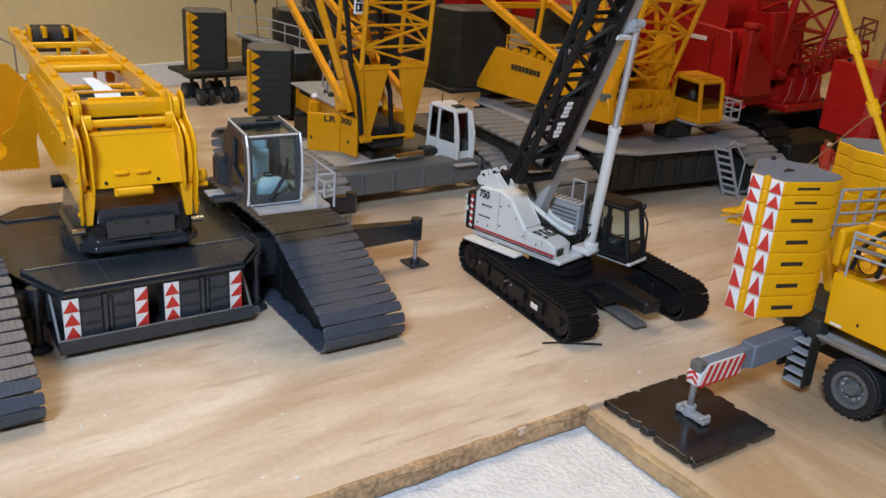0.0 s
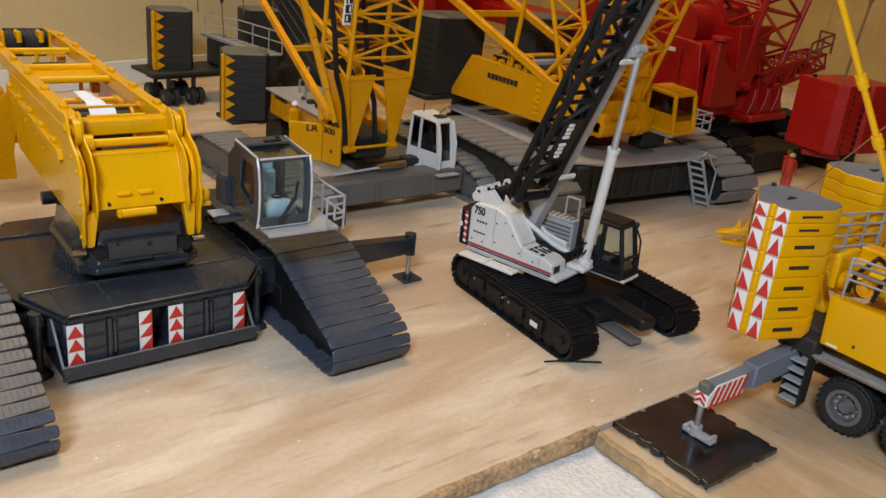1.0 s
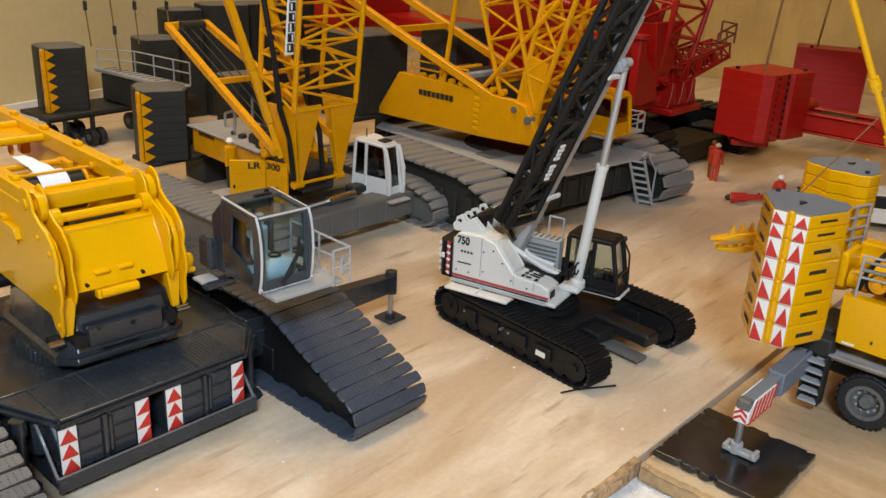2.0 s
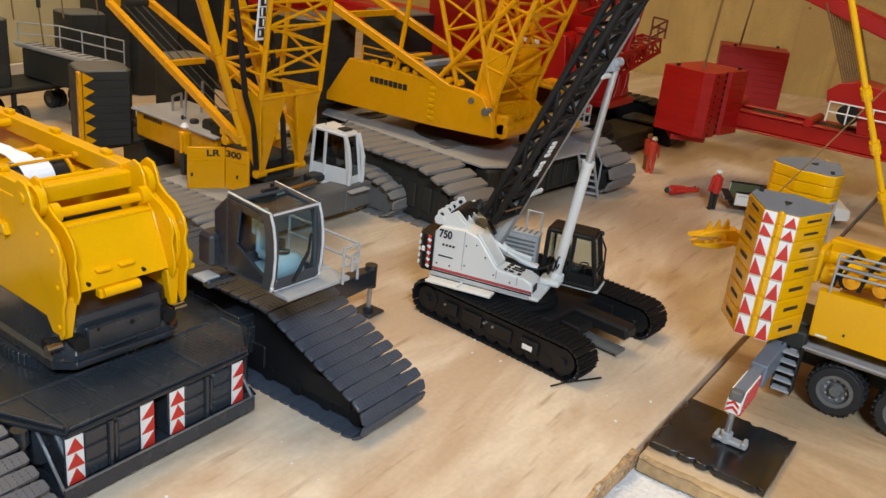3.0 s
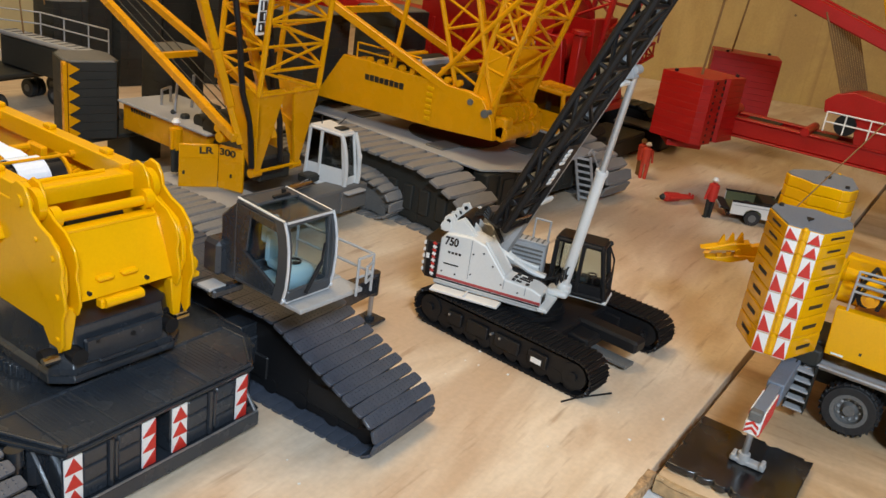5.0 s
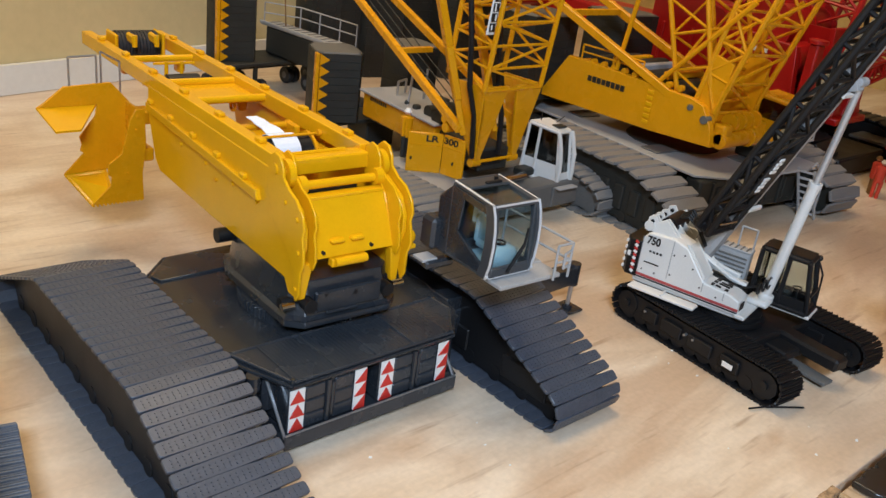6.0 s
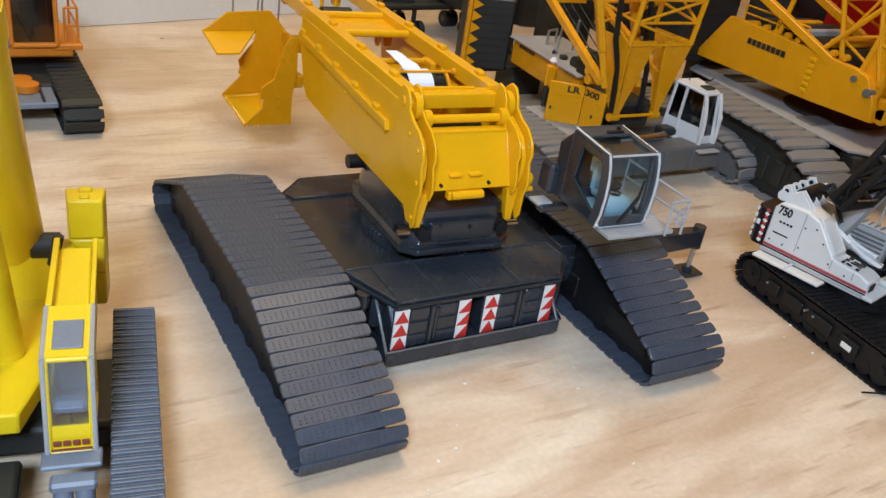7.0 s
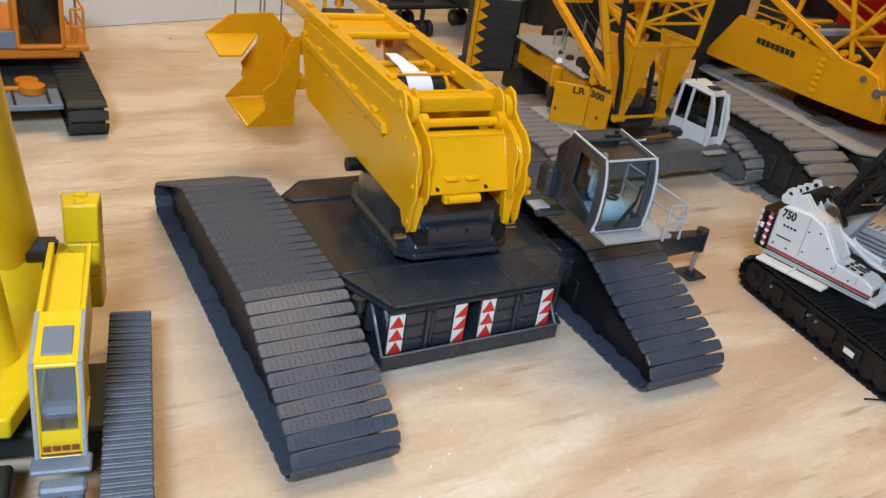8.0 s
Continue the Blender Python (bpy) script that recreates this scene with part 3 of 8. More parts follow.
def black_undercarriage():
    o = thing("crawler_crane", "dark grey crawler undercarriage carrying a large yellow boom seat on plywood", "crane", (0.1497, 0.411, 0))
    loop = [(-0.108, 0.0008), (0.108, 0.0008), (0.1125, 0.0030), (0.1155, 0.0085), (0.1140, 0.0140), (0.1105, 0.0180), (0.0540, 0.0428), (0.0490, 0.0440),
            (-0.0490, 0.0440), (-0.0540, 0.0428), (-0.1105, 0.0180), (-0.1140, 0.0140), (-0.1155, 0.0085), (-0.1125, 0.0030)]
    for s, tx, tw in ((-1, -0.0852, 0.0432), (1, 0.0836, 0.0450)):
        t = crawler(o, loop, tx, tw, 0.0065, wide_plate(tw, 0.0065, 0.0014), SLATE, BLACK, 0.0032, None, "wide crawler track of overlapping dark plates", 12, half=0.30)
        g = G()
        for k in (-0.085, -0.03, 0.03, 0.085):
            g.box((tx - s * 0.0135, k, 0.013), (0.002, 0.030, 0.012), 0.0006)
        pieces("side_cover", g, BLACK, t)
    deck = [(-0.0445, -0.0625), (0.0415, -0.0625), (0.0580, -0.0440), (0.0640, -0.0150), (0.0640, 0.0300), (0.0560, 0.0520), (0.0400, 0.0680), (-0.0400, 0.0680), (-0.0560, 0.0520), (-0.0640, 0.0300), (-0.0640, -0.0150), (-0.0585, -0.0330)]
    part("deck_plate", G().prism(deck, "z", 0.0312, 0.0330), ANTHRACITE, o, "", None, 0.0003)
    front = [(-0.0438, -0.0618), (0.0408, -0.0618), (0.0545, -0.0440), (0.0540, -0.0305), (-0.0560, -0.0305)]
    part("front_platform", G().prism(front, "z", 0.0328, 0.0344), PLATFORM, o, "raised dark platform with fine tread bars", None, 0.0004)
    back = [(-0.0545, 0.0500), (-0.0395, 0.0665), (-0.0050, 0.0665), (-0.0050, 0.0440), (-0.0520, 0.0440)]
    part("rear_platform", G().prism(back, "z", 0.0328, 0.0342), ANTHRACITE, o, "", None, 0.0004)
    part("rear_platform", G().prism([(-x, y) for x, y in back], "z", 0.0328, 0.0342), ANTHRACITE, o, "", None, 0.0004)
    part("platform_edge", G().rod((-0.0560, -0.0302, 0.0340), (0.0540, -0.0302, 0.0340), 0.0009, 8), ANTHRACITE, o)
    g = G()
    for x, y in ((-0.0555, -0.0300), (0.0535, -0.0300), (-0.0625, 0.0), (0.0625, 0.0), (-0.0440, -0.0610), (0.0410, -0.0610), (-0.0600, 0.0320), (0.0600, 0.0320)):
        g.rod((x, y, 0.0330), (x, y, 0.0356), 0.0011, 8)
    pieces("deck_pin", g, ANTHRACITE, o)
    g = G()
    for a, b in zip(deck, deck[1:] + deck[:1]):
        g.rod((*a, 0.0328), (*b, 0.0328), 0.0007, 6)
    part("deck_rim", g, ANTHRACITE, o)
    g = G()
    for i in range(44):
        g.box((-0.0415 + i * 0.00186, -0.0461, 0.0345), (0.0005, 0.0295, 0.0003), 0.0001)
    for i in range(-1, 3):
        g.box((-0.0225 + i * 0.0205, -0.0461, 0.0348), (0.0010, 0.0310, 0.0010), 0.0002)
    pieces("tread_bar", g, PLATFORM, o)
    g = G()
    for a, b in zip(front, front[1:] + front[:1]):
        g.rod((*a, 0.0344), (*b, 0.0344), 0.0008, 8)
    part("platform_rim", g, PLATFORM, o)
    part("chassis", G().box((0, 0.004, 0.0215), (0.098, 0.104, 0.019), 0.002), ANTHRACITE, o)
    for s in (-1, 1):
        part("axle_beam", G().box((s * 0.060, 0.030, 0.020), (0.040, 0.022, 0.016), 0.0015), ANTHRACITE, o)
        part("axle_beam", G().box((s * 0.060, -0.026, 0.020), (0.040, 0.022, 0.016), 0.0015), ANTHRACITE, o)
    # two ballast boxes on a tray
    part("tray", G().box((-0.0015, -0.049, 0.0062), (0.0935, 0.030, 0.0022), 0.0004), ANTHRACITE, o, "dark tray under the ballast boxes")
    part("tray_lip", G().box((-0.0015, -0.0638, 0.0072), (0.0935, 0.0012, 0.0068), 0.0003), PLATFORM, o)
    # pale steel rod stands in for the highlight along the lip's top
    part("lip_highlight", G().rod((-0.0480, -0.0638, 0.0107), (0.0450, -0.0638, 0.0107), 0.0005, 8), STEEL, o, "bright strip for the highlight on the tray lip")
    g = G()
    for s in (-1, 1):
        g.bar((-0.0015 + s * 0.0462, -0.0635, 0.009), (-0.0015 + s * 0.0462, -0.046, 0.030), 0.0012, 0.0012)
    pieces("tray_bracket", g, STEEL, o)
    for x0, x1 in ((-0.0448, -0.0065), (0.0015, 0.0405)):
        box = part("ballast_box", G().box(((x0 + x1) / 2, -0.048, 0.0196), (x1 - x0, 0.024, 0.0215), 0.0006), ANTHRACITE, o, "dark ribbed ballast box")
        w = x1 - x0
        for i in range(3):
            for s in (0.33, 0.705):
                part("box_panel", G().box((x0 + w * s, -0.0602, 0.0125 + i * 0.0068), (w * 0.25, 0.0012, 0.0058), 0.0004), PLATFORM, box)
        pieces("hinge_post", G().rod((x0 + w * 0.49, -0.0608, 0.010), (x0 + w * 0.49, -0.0608, 0.030), 0.0013, 8).rod((x0 + w * 0.55, -0.0608, 0.012), (x0 + w * 0.55, -0.0608, 0.028), 0.0009, 8), ANTHRACITE, box)
        warning_tiles(box, x0, x0 + 0.0072, 0.0096, 0.0297, -0.0606, 3, False)
        warning_tiles(box, x1 - 0.0060, x1, 0.0096, 0.0297, -0.0606, 3, True)
    # jacks beside the tray
    for s in (-1, 1):
        j = part("jack", G().rod((s * 0.054, -0.047, 0.003), (s * 0.054, -0.047, 0.028), 0.0021, 12).rod((s * 0.054, -0.047, 0.026), (s * 0.054, -0.047, 0.0325), 0.0032, 12), ANTHRACITE, o, "round support jack")
        part("jack_foot", G().rod((s * 0.054, -0.047, 0.0004), (s * 0.054, -0.047, 0.0030), 0.0062, 8, 0.0040), ANTHRACITE, j)
    # side support beams that reach out past the track
    for y, x1 in ((-0.0305, 0.1660), (0.030, 0.1530)):
        b = part("support_beam", G().loft([(0.060, y - 0.006, 0.018), (0.060, y + 0.006, 0.018), (0.060, y + 0.006, 0.0345), (0.060, y - 0.006, 0.0345)],
                                          [(x1, y - 0.0035, 0.0185), (x1, y + 0.0035, 0.0185), (x1, y + 0.0035, 0.0285), (x1, y - 0.0035, 0.0285)]), ANTHRACITE, o, "tapered dark support beam", None, 0.0006)
        part("jack_ram", G().rod((x1 - 0.001, y, 0.003), (x1 - 0.001, y, 0.026), 0.0014, 10), STEEL, b)
        part("jack_collar", G().rod((x1 - 0.001, y, 0.017), (x1 - 0.001, y, 0.0305), 0.0036, 12), ANTHRACITE, b)
        part("jack_pad", G().box((x1 - 0.001, y, 0.0012), (0.0135, 0.0135, 0.0016), 0.0003).rod((x1 - 0.001, y, 0.0018), (x1 - 0.001, y, 0.004), 0.003, 10), ANTHRACITE, b, "flat square jack pad")
    # slew ring and turntable, turned a little
    T = Matrix.Rotation(radians(-3.0), 4, "Z") @ Matrix.Translation((0.001, -0.002, 0))
    S = T @ Matrix.Translation((0.0002, 0, 0)) @ Matrix.Diagonal((1.01, 1.0, 1.0, 1.0))
    ring = part("slew_ring", G().tube((0, 0.0025, 0), 0.024, 0.0315, "z", 0.033, 0.0395, 48), ANTHRACITE, o, "toothed slew ring", T)
    g = G()
    for i in range(72):
        a = 2 * math.pi * i / 72
        g.box((0.0318 * math.cos(a), 0.0025 + 0.0318 * math.sin(a), 0.0362), (0.0012, 0.0014, 0.0050), 0.0002, Matrix.Rotation(a, 3, "Z"))
    part("ring_teeth", g, ANTHRACITE, ring, "", T)
    low = [(-0.0220, -0.0350), (0.0220, -0.0350), (0.0290, -0.0290), (0.0305, 0.026), (0.0245, 0.042), (-0.0245, 0.042), (-0.0305, 0.026), (-0.0290, -0.0290)]
    rings = [(0.95, 0.0392), (1.0, 0.0402), (1.0, 0.0432), (0.93, 0.0446), (0.86, 0.0602)]
    g = G()
    for (k0, z0), (k1, z1) in zip(rings, rings[1:]):
        g.loft([(x * k0, y * k0, z0) for x, y in low], [(x * k1, y * k1, z1) for x, y in low])
    base = part("turntable", g, ANTHRACITE, o, "black turntable block", T, 0.0005)
    g = G()
    for s in (-1, 1):
        g.rod((s * 0.0200, -0.036, 0.0510), (s * 0.0200, -0.0305, 0.0510), 0.0032, 12)
        g.rod((s * 0.030, -0.026, 0.0500), (s * 0.024, -0.026, 0.0500), 0.0026, 12)
        g.rod((s * 0.031, 0.036, 0.0565), (s * 0.022, 0.036, 0.0565), 0.0036, 12)
    pieces("pin", g, BLACK, base, "", T)
    pieces("pin", G().rod((-0.0315, -0.0305, 0.0505), (-0.0255, -0.0305, 0.0505), 0.0016, 10).rod((0.0315, -0.0305, 0.0505), (0.0255, -0.0305, 0.0505), 0.0016, 10), CHROME, base, "bright steel pin", T)
    part("front_plate", G().box((0, -0.0335, 0.0512), (0.034, 0.0025, 0.010), 0.0008).box((-0.004, -0.0352, 0.0462), (0.016, 0.002, 0.0016), 0.0005), ANTHRACITE, base, "", T)
    pieces("plate_hole", G().rod((0.0030, -0.0349, 0.0530), (0.0030, -0.0330, 0.0530), 0.0012, 12).rod((-0.0120, -0.0349, 0.0545), (-0.0120, -0.0330, 0.0545), 0.0008, 10), BLACK, base, "", T)
    # yellow boom seat: two deep side plates with cross members
    seat = part("boom_seat", G().box((0, 0.085, 0.0765), (0.0455, 0.012, 0.026), 0.0008), YELLOW, o, "deep yellow boom seat with two side plates", S)
    side = [(-0.0310, 0.0545), (-0.0255, 0.0545), (-0.0215, 0.0600), (0.0000, 0.0600), (0.0550, 0.0592), (0.1200, 0.0600), (0.1262, 0.0650), (0.1360, 0.0880), (0.1360, 0.1030),
            (0.0600, 0.1035), (0.0100, 0.1040), (-0.0080, 0.1040), (-0.0190, 0.1000), (-0.0310, 0.0945), (-0.0355, 0.0870), (-0.0360, 0.0790), (-0.0320, 0.0690)]
    for s in (-1, 1):
        p = part("side_plate", G().prism(side, "x", s * 0.0248 - 0.0011, s * 0.0248 + 0.0011), YELLOW, seat, "", S, 0.0004)
        # rail box on top, running far back
        part("top_rail", G().loft([(s * 0.0222 - 0.0032, -0.004, 0.1022), (s * 0.0222 + 0.0032, -0.004, 0.1022), (s * 0.0222 + 0.0032, -0.004, 0.1102), (s * 0.0222 - 0.0032, -0.004, 0.1102)],
                                  [(s * 0.0222 - 0.0032, 0.250, 0.1002), (s * 0.0222 + 0.0032, 0.250, 0.1002), (s * 0.0222 + 0.0032, 0.250, 0.1082), (s * 0.0222 - 0.0032, 0.250, 0.1082)]), YELLOW, seat, "", S, 0.0005)
        part("low_rail", G().loft([(s * 0.0266 - 0.0016, 0.002, 0.0866), (s * 0.0266 + 0.0016, 0.002, 0.0866), (s * 0.0266 + 0.0016, 0.004, 0.0912), (s * 0.0266 - 0.0016, 0.004, 0.0912)],
                                  [(s * 0.0266 - 0.0016, 0.134, 0.0900), (s * 0.0266 + 0.0016, 0.134, 0.0900), (s * 0.0266 + 0.0016, 0.134, 0.0945), (s * 0.0266 - 0.0016, 0.134, 0.0945)]), YELLOW, seat, "", S, 0.0004)
        g = G()
        for y in (0.018, 0.046, 0.074, 0.102, 0.130):
            g.box((s * 0.0268, y, 0.0924 + y * 0.025), (0.0026, 0.0050, 0.0026), 0.0006)
        for y in (0.006, 0.030, 0.060, 0.090):
            g.rod((s * 0.0256, y, 0.0845), (s * 0.0270, y, 0.0845), 0.0010, 8)
        pieces("rail_clip", g, YELLOW, seat, "", S)
        for i in range(6):
            part("rail_lug", G().box((s * 0.0222, 0.012 + i * 0.042, 0.1110 - i * 0.0003), (0.0034, 0.006, 0.0022), 0.0005), YELLOW, seat, "", S)
        for y in (-0.0070, -0.0140):
            part("pivot_ear", G().rod((s * 0.0232 - 0.0014, y, 0.1045), (s * 0.0232 + 0.0014, y, 0.1045), 0.0064, 18).rod((s * 0.0232 - 0.0024, y, 0.1055), (s * 0.0232 + 0.0024, y, 0.1055), 0.0026, 12), YELLOW, seat, "", S)
        ear = [(-0.0040, 0.0990), (-0.0050, 0.1042), (-0.0090, 0.1068), (-0.0135, 0.1060), (-0.0165, 0.1025), (-0.0175, 0.0985), (-0.0225, 0.0955), (-0.0290, 0.0935), (-0.0345, 0.0890), (-0.0364, 0.0840), (-0.0352, 0.0800),
               (-0.0368, 0.0755), (-0.0374, 0.0700), (-0.0352, 0.0655), (-0.0350, 0.0560), (-0.0325, 0.0525), (-0.0302, 0.0560), (-0.0290, 0.0640), (-0.0240, 0.0700), (-0.0100, 0.0800), (-0.0040, 0.0900)]
        ear = [(y - 0.0020, 0.0545 + (z - 0.0525) * 1.087) for y, z in ear]
        part("pivot_ear", G().prism(ear, "x", *sorted((s * 0.0262, s * 0.0276))), YELLOW, seat, "", S, 0.0004)
        part("pivot_ear", G().prism([(y + 0.0006, z) for y, z in ear[:14]] + [(-0.0220, 0.0740), (-0.0080, 0.0910)], "x", *sorted((s * 0.0204, s * 0.0216))), YELLOW, seat, "", S, 0.0004)
        g = G()
        for y, z, r in ((-0.0125, 0.1065, 0.0024), (-0.0325, 0.0912, 0.0012), (-0.0350, 0.0773, 0.0012), (-0.0225, 0.0952, 0.0010), (-0.0345, 0.0605, 0.0010)):
            g.rod((s * 0.0270, y, z), (s * 0.0284, y, z), r, 12)
        pieces("ear_pin", g, YELLOW, seat, "", S)
        part("foot_prong", G().loft([(s * 0.0226 - 0.003, -0.0345, 0.071), (s * 0.0226 + 0.003, -0.0345, 0.071), (s * 0.0226 + 0.003, -0.0290, 0.071), (s * 0.0226 - 0.003, -0.0290, 0.071)],
                                    [(s * 0.0236 - 0.0016, -0.0335, 0.0540), (s * 0.0236 + 0.0016, -0.0335, 0.0540), (s * 0.0236 + 0.0016, -0.0310, 0.0540), (s * 0.0236 - 0.0016, -0.0310, 0.0540)]), YELLOW, seat, "", S, 0.0004)
        pieces("bolt", G().rod((s * 0.0258, -0.018, 0.0800), (s * 0.0268, -0.018, 0.0800), 0.0012, 8).rod((s * 0.0258, 0.048, 0.0800), (s * 0.0270, 0.048, 0.0800), 0.0009, 8), AMBER, seat, "", S)
    # sloped front plate with lugs
    fp = part("front_apron", G().loft([(-0.0205, -0.0345, 0.0722), (0.0205, -0.0345, 0.0722), (0.0205, -0.0245, 0.0955), (-0.0205, -0.0245, 0.0955)],
                                      [(-0.0205, -0.0320, 0.0722), (0.0205, -0.0320, 0.0722), (0.0205, -0.0220, 0.0955), (-0.0205, -0.0220, 0.0955)]), YELLOW, seat, "", S, 0.0004)
    pieces("apron_lug", G().box((-0.0078, -0.0328, 0.0790), (0.0068, 0.0034, 0.0022), 0.0008).box((0.0022, -0.0328, 0.0790), (0.0068, 0.0034, 0.0022), 0.0008), YELLOW, fp, "", S)
    part("apron_roll", G().rod((-0.0105, -0.0366, 0.0706), (0.0052, -0.0366, 0.0706), 0.0020, 12).box((-0.0026, -0.0345, 0.0700), (0.0180, 0.0040, 0.0040), 0.0006), YELLOW, fp, "", S)
    pieces("apron_hole", G().rod((-0.0148, -0.0346, 0.0747), (-0.0148, -0.0310, 0.0747), 0.0008, 10).rod((0.0092, -0.0346, 0.0747), (0.0092, -0.0310, 0.0747), 0.0008, 10), BLACK, fp, "", S)
    for s in (-1, 1):
        part("apron_cheek", G().prism([(-0.0250, 0.0945), (-0.0200, 0.0990), (-0.0170, 0.0990), (-0.0190, 0.0900), (-0.0300, 0.0720), (-0.0345, 0.0722)], "x", *sorted((s * 0.0196, s * 0.0206))), YELLOW, seat, "", S, 0.0003)
    part("cross_box", G().box((0, -0.0045, 0.1042), (0.0420, 0.0085, 0.0074), 0.0006), YELLOW, seat, "", S)
    part("box_ridge", G().rod((-0.0150, -0.0020, 0.1082), (0.0120, -0.0020, 0.1082), 0.0009, 8), YELLOW, seat, "", S)
    part("cross_roller", G().rod((-0.0210, -0.0190, 0.1000), (0.0210, -0.0190, 0.1000), 0.0020, 14), YELLOW, seat, "", S)
    pieces("roller_boss", G().rod((-0.0205, -0.0190, 0.1004), (-0.0172, -0.0190, 0.1004), 0.0040, 14).rod((0.0205, -0.0190, 0.1004), (0.0172, -0.0190, 0.1004), 0.0040, 14), YELLOW, seat, "", S)
    part("apron_lip", G().box((0, -0.0225, 0.0960), (0.0390, 0.0050, 0.0016), 0.0004), YELLOW, seat, "", S)
    part("inner_gear", G().rod((-0.0120, -0.0100, 0.0900), (0.0120, -0.0100, 0.0900), 0.0070, 18), BLACK, seat, "dark drum under the cross roller", S)
    part("side_cleat", G().ball((0.0305, -0.0330, 0.0745), 0.0030, 10, (1.0, 0.8, 1.2)).rod((0.0276, -0.0330, 0.0760), (0.0320, -0.0330, 0.0730), 0.0016, 8).box((0.0305, -0.0330, 0.0700), (0.0060, 0.0040, 0.0024), 0.0006), YELLOW, seat, "", S)
    for y, z in ((0.0905, 0.1064), (0.128, 0.1060), (0.185, 0.1052), (0.243, 0.1045)):
        part("cross_tube", G().rod((-0.0200, y, z), (0.0200, y, z), 0.0021, 12), YELLOW, seat, "", S)
    part("rear_plate", G().box((0, 0.117, 0.1040), (0.0390, 0.042, 0.0016), 0.0004), YELLOW, seat, "", S)
    part("floor_plate", G().box((0, 0.062, 0.0622), (0.0470, 0.118, 0.0016), 0.0004), YELLOW, seat, "", S)
    W = S @ Matrix.Translation((-0.0010, 0.0010, 0.0006))
    R = S @ Matrix.Translation((0, 0, -0.0048))
    # winch drum in the seat, wrapped with white paper
    w = part("winch", G().rod((-0.0150, 0.0340, 0.0935), (0.0150, 0.0340, 0.0935), 0.0095, 28), BLACK, seat, "black winch drum between yellow flanges", W)
    g = G()
    for s in (-1, 1):
        g.tube((s * 0.0155, 0.0340, 0.0935), 0.0080, 0.0108, "x", -0.0007, 0.0007, 28)
    pieces("drum_flange", g, AMBER, w, "", W)
    part("guard_bar", G().rod((-0.0190, 0.0310, 0.1040), (0.0190, 0.0310, 0.1040), 0.0007, 8).rod((0.0182, 0.030, 0.1045), (0.0205, 0.030, 0.1045), 0.0016, 8), AMBER, w, "", W)
    band = []
    for i in range(15):
        a = radians(-35 + i * 11.5)
        band.append((0.0340 - 0.0101 * math.cos(a + radians(60)), 0.0935 + 0.0101 * math.sin(a + radians(60))))
    g = G()
    for (y0, z0), (y1, z1) in zip(band, band[1:]):
        g.loft([(-0.0055, y0, z0), (0.0075, y0, z0), (0.0075, y1, z1), (-0.0055, y1, z1)], [(-0.0055, y0, z0 + 0.0004), (0.0075, y0, z0 + 0.0004), (0.0075, y1, z1 + 0.0004), (-0.0055, y1, z1 + 0.0004)])
    tail = [(0.0400, 0.1025), (0.0435, 0.1042), (0.0470, 0.1048), (0.0510, 0.1062), (0.0545, 0.1068)]
    for k, ((y0, z0), (y1, z1)) in enumerate(zip(tail, tail[1:])):
        x = -0.0035 - 0.0009 * k
        g.loft([(x, y0, z0), (x + 0.0095 - 0.001 * k, y0, z0), (x + 0.0078 - 0.001 * k, y1, z1), (x - 0.0009, y1, z1)], [(x, y0, z0 + 0.0004), (x + 0.0095 - 0.001 * k, y0, z0 + 0.0004), (x + 0.0078 - 0.001 * k, y1, z1 + 0.0004), (x - 0.0009, y1, z1 + 0.0004)])
    part("paper_wrap", g, PAPER, w, "crumpled white paper wrap", W)
    g = G().box((-0.0145, 0.0480, 0.0975), (0.0030, 0.012, 0.014), 0.0006).box((0.0145, 0.0480, 0.0975), (0.0030, 0.012, 0.014), 0.0006).rod((-0.015, 0.052, 0.1025), (0.015, 0.052, 0.1025), 0.0016, 10)
    for i in range(7):
        g.rod((0.016, 0.012 + i * 0.003, 0.098), (0.020, 0.014 + i * 0.003, 0.0985), 0.0009, 6)
    part("winch_frame", g, AMBER, w, "", W)
    # rope drum at the far end, wound with black rope
    g = G()
    for i in range(12):
        g.tube((-0.0115 + i * 0.0021, 0.228, 0.1080), 0.0088, 0.0096, "x", -0.0008, 0.0008, 20)
    pieces("rope_turn", g, RUBBER, seat, "", R)
    for x in (-0.0060, 0.0075):
        part("drum_hook", G().box((x, 0.2170, 0.1150), (0.0030, 0.0120, 0.0060), 0.0012).rod((x, 0.2110, 0.1110), (x, 0.2110, 0.1180), 0.0016, 8), YELLOW, seat, "", R)
    for y in (0.0580, 0.1120, 0.1980):
        part("rail_bracket", G().box((-0.0165, y, 0.1015), (0.0050, 0.0060, 0.0060), 0.0008), AMBER, seat, "", R)
        part("rail_bracket", G().box((0.0165, y, 0.1015), (0.0050, 0.0060, 0.0060), 0.0008), AMBER, seat, "", R)
    part("rope_drum", G().rod((-0.0130, 0.228, 0.1080), (0.0130, 0.228, 0.1080), 0.0090, 24), BLACK, seat, "black rope drum", R)
    part("rope_drum", G().rod((-0.0090, 0.152, 0.1035), (0.0090, 0.152, 0.1035), 0.0055, 20), BLACK, seat, "black rope drum", R)
    g = G()
    for s in (-1, 1):
        g.box((s * 0.0145, 0.226, 0.1085), (0.002, 0.018, 0.018), 0.001)
        g.rod((s * 0.0045, 0.165, 0.102), (s * 0.0045, 0.165, 0.113), 0.0012, 8)
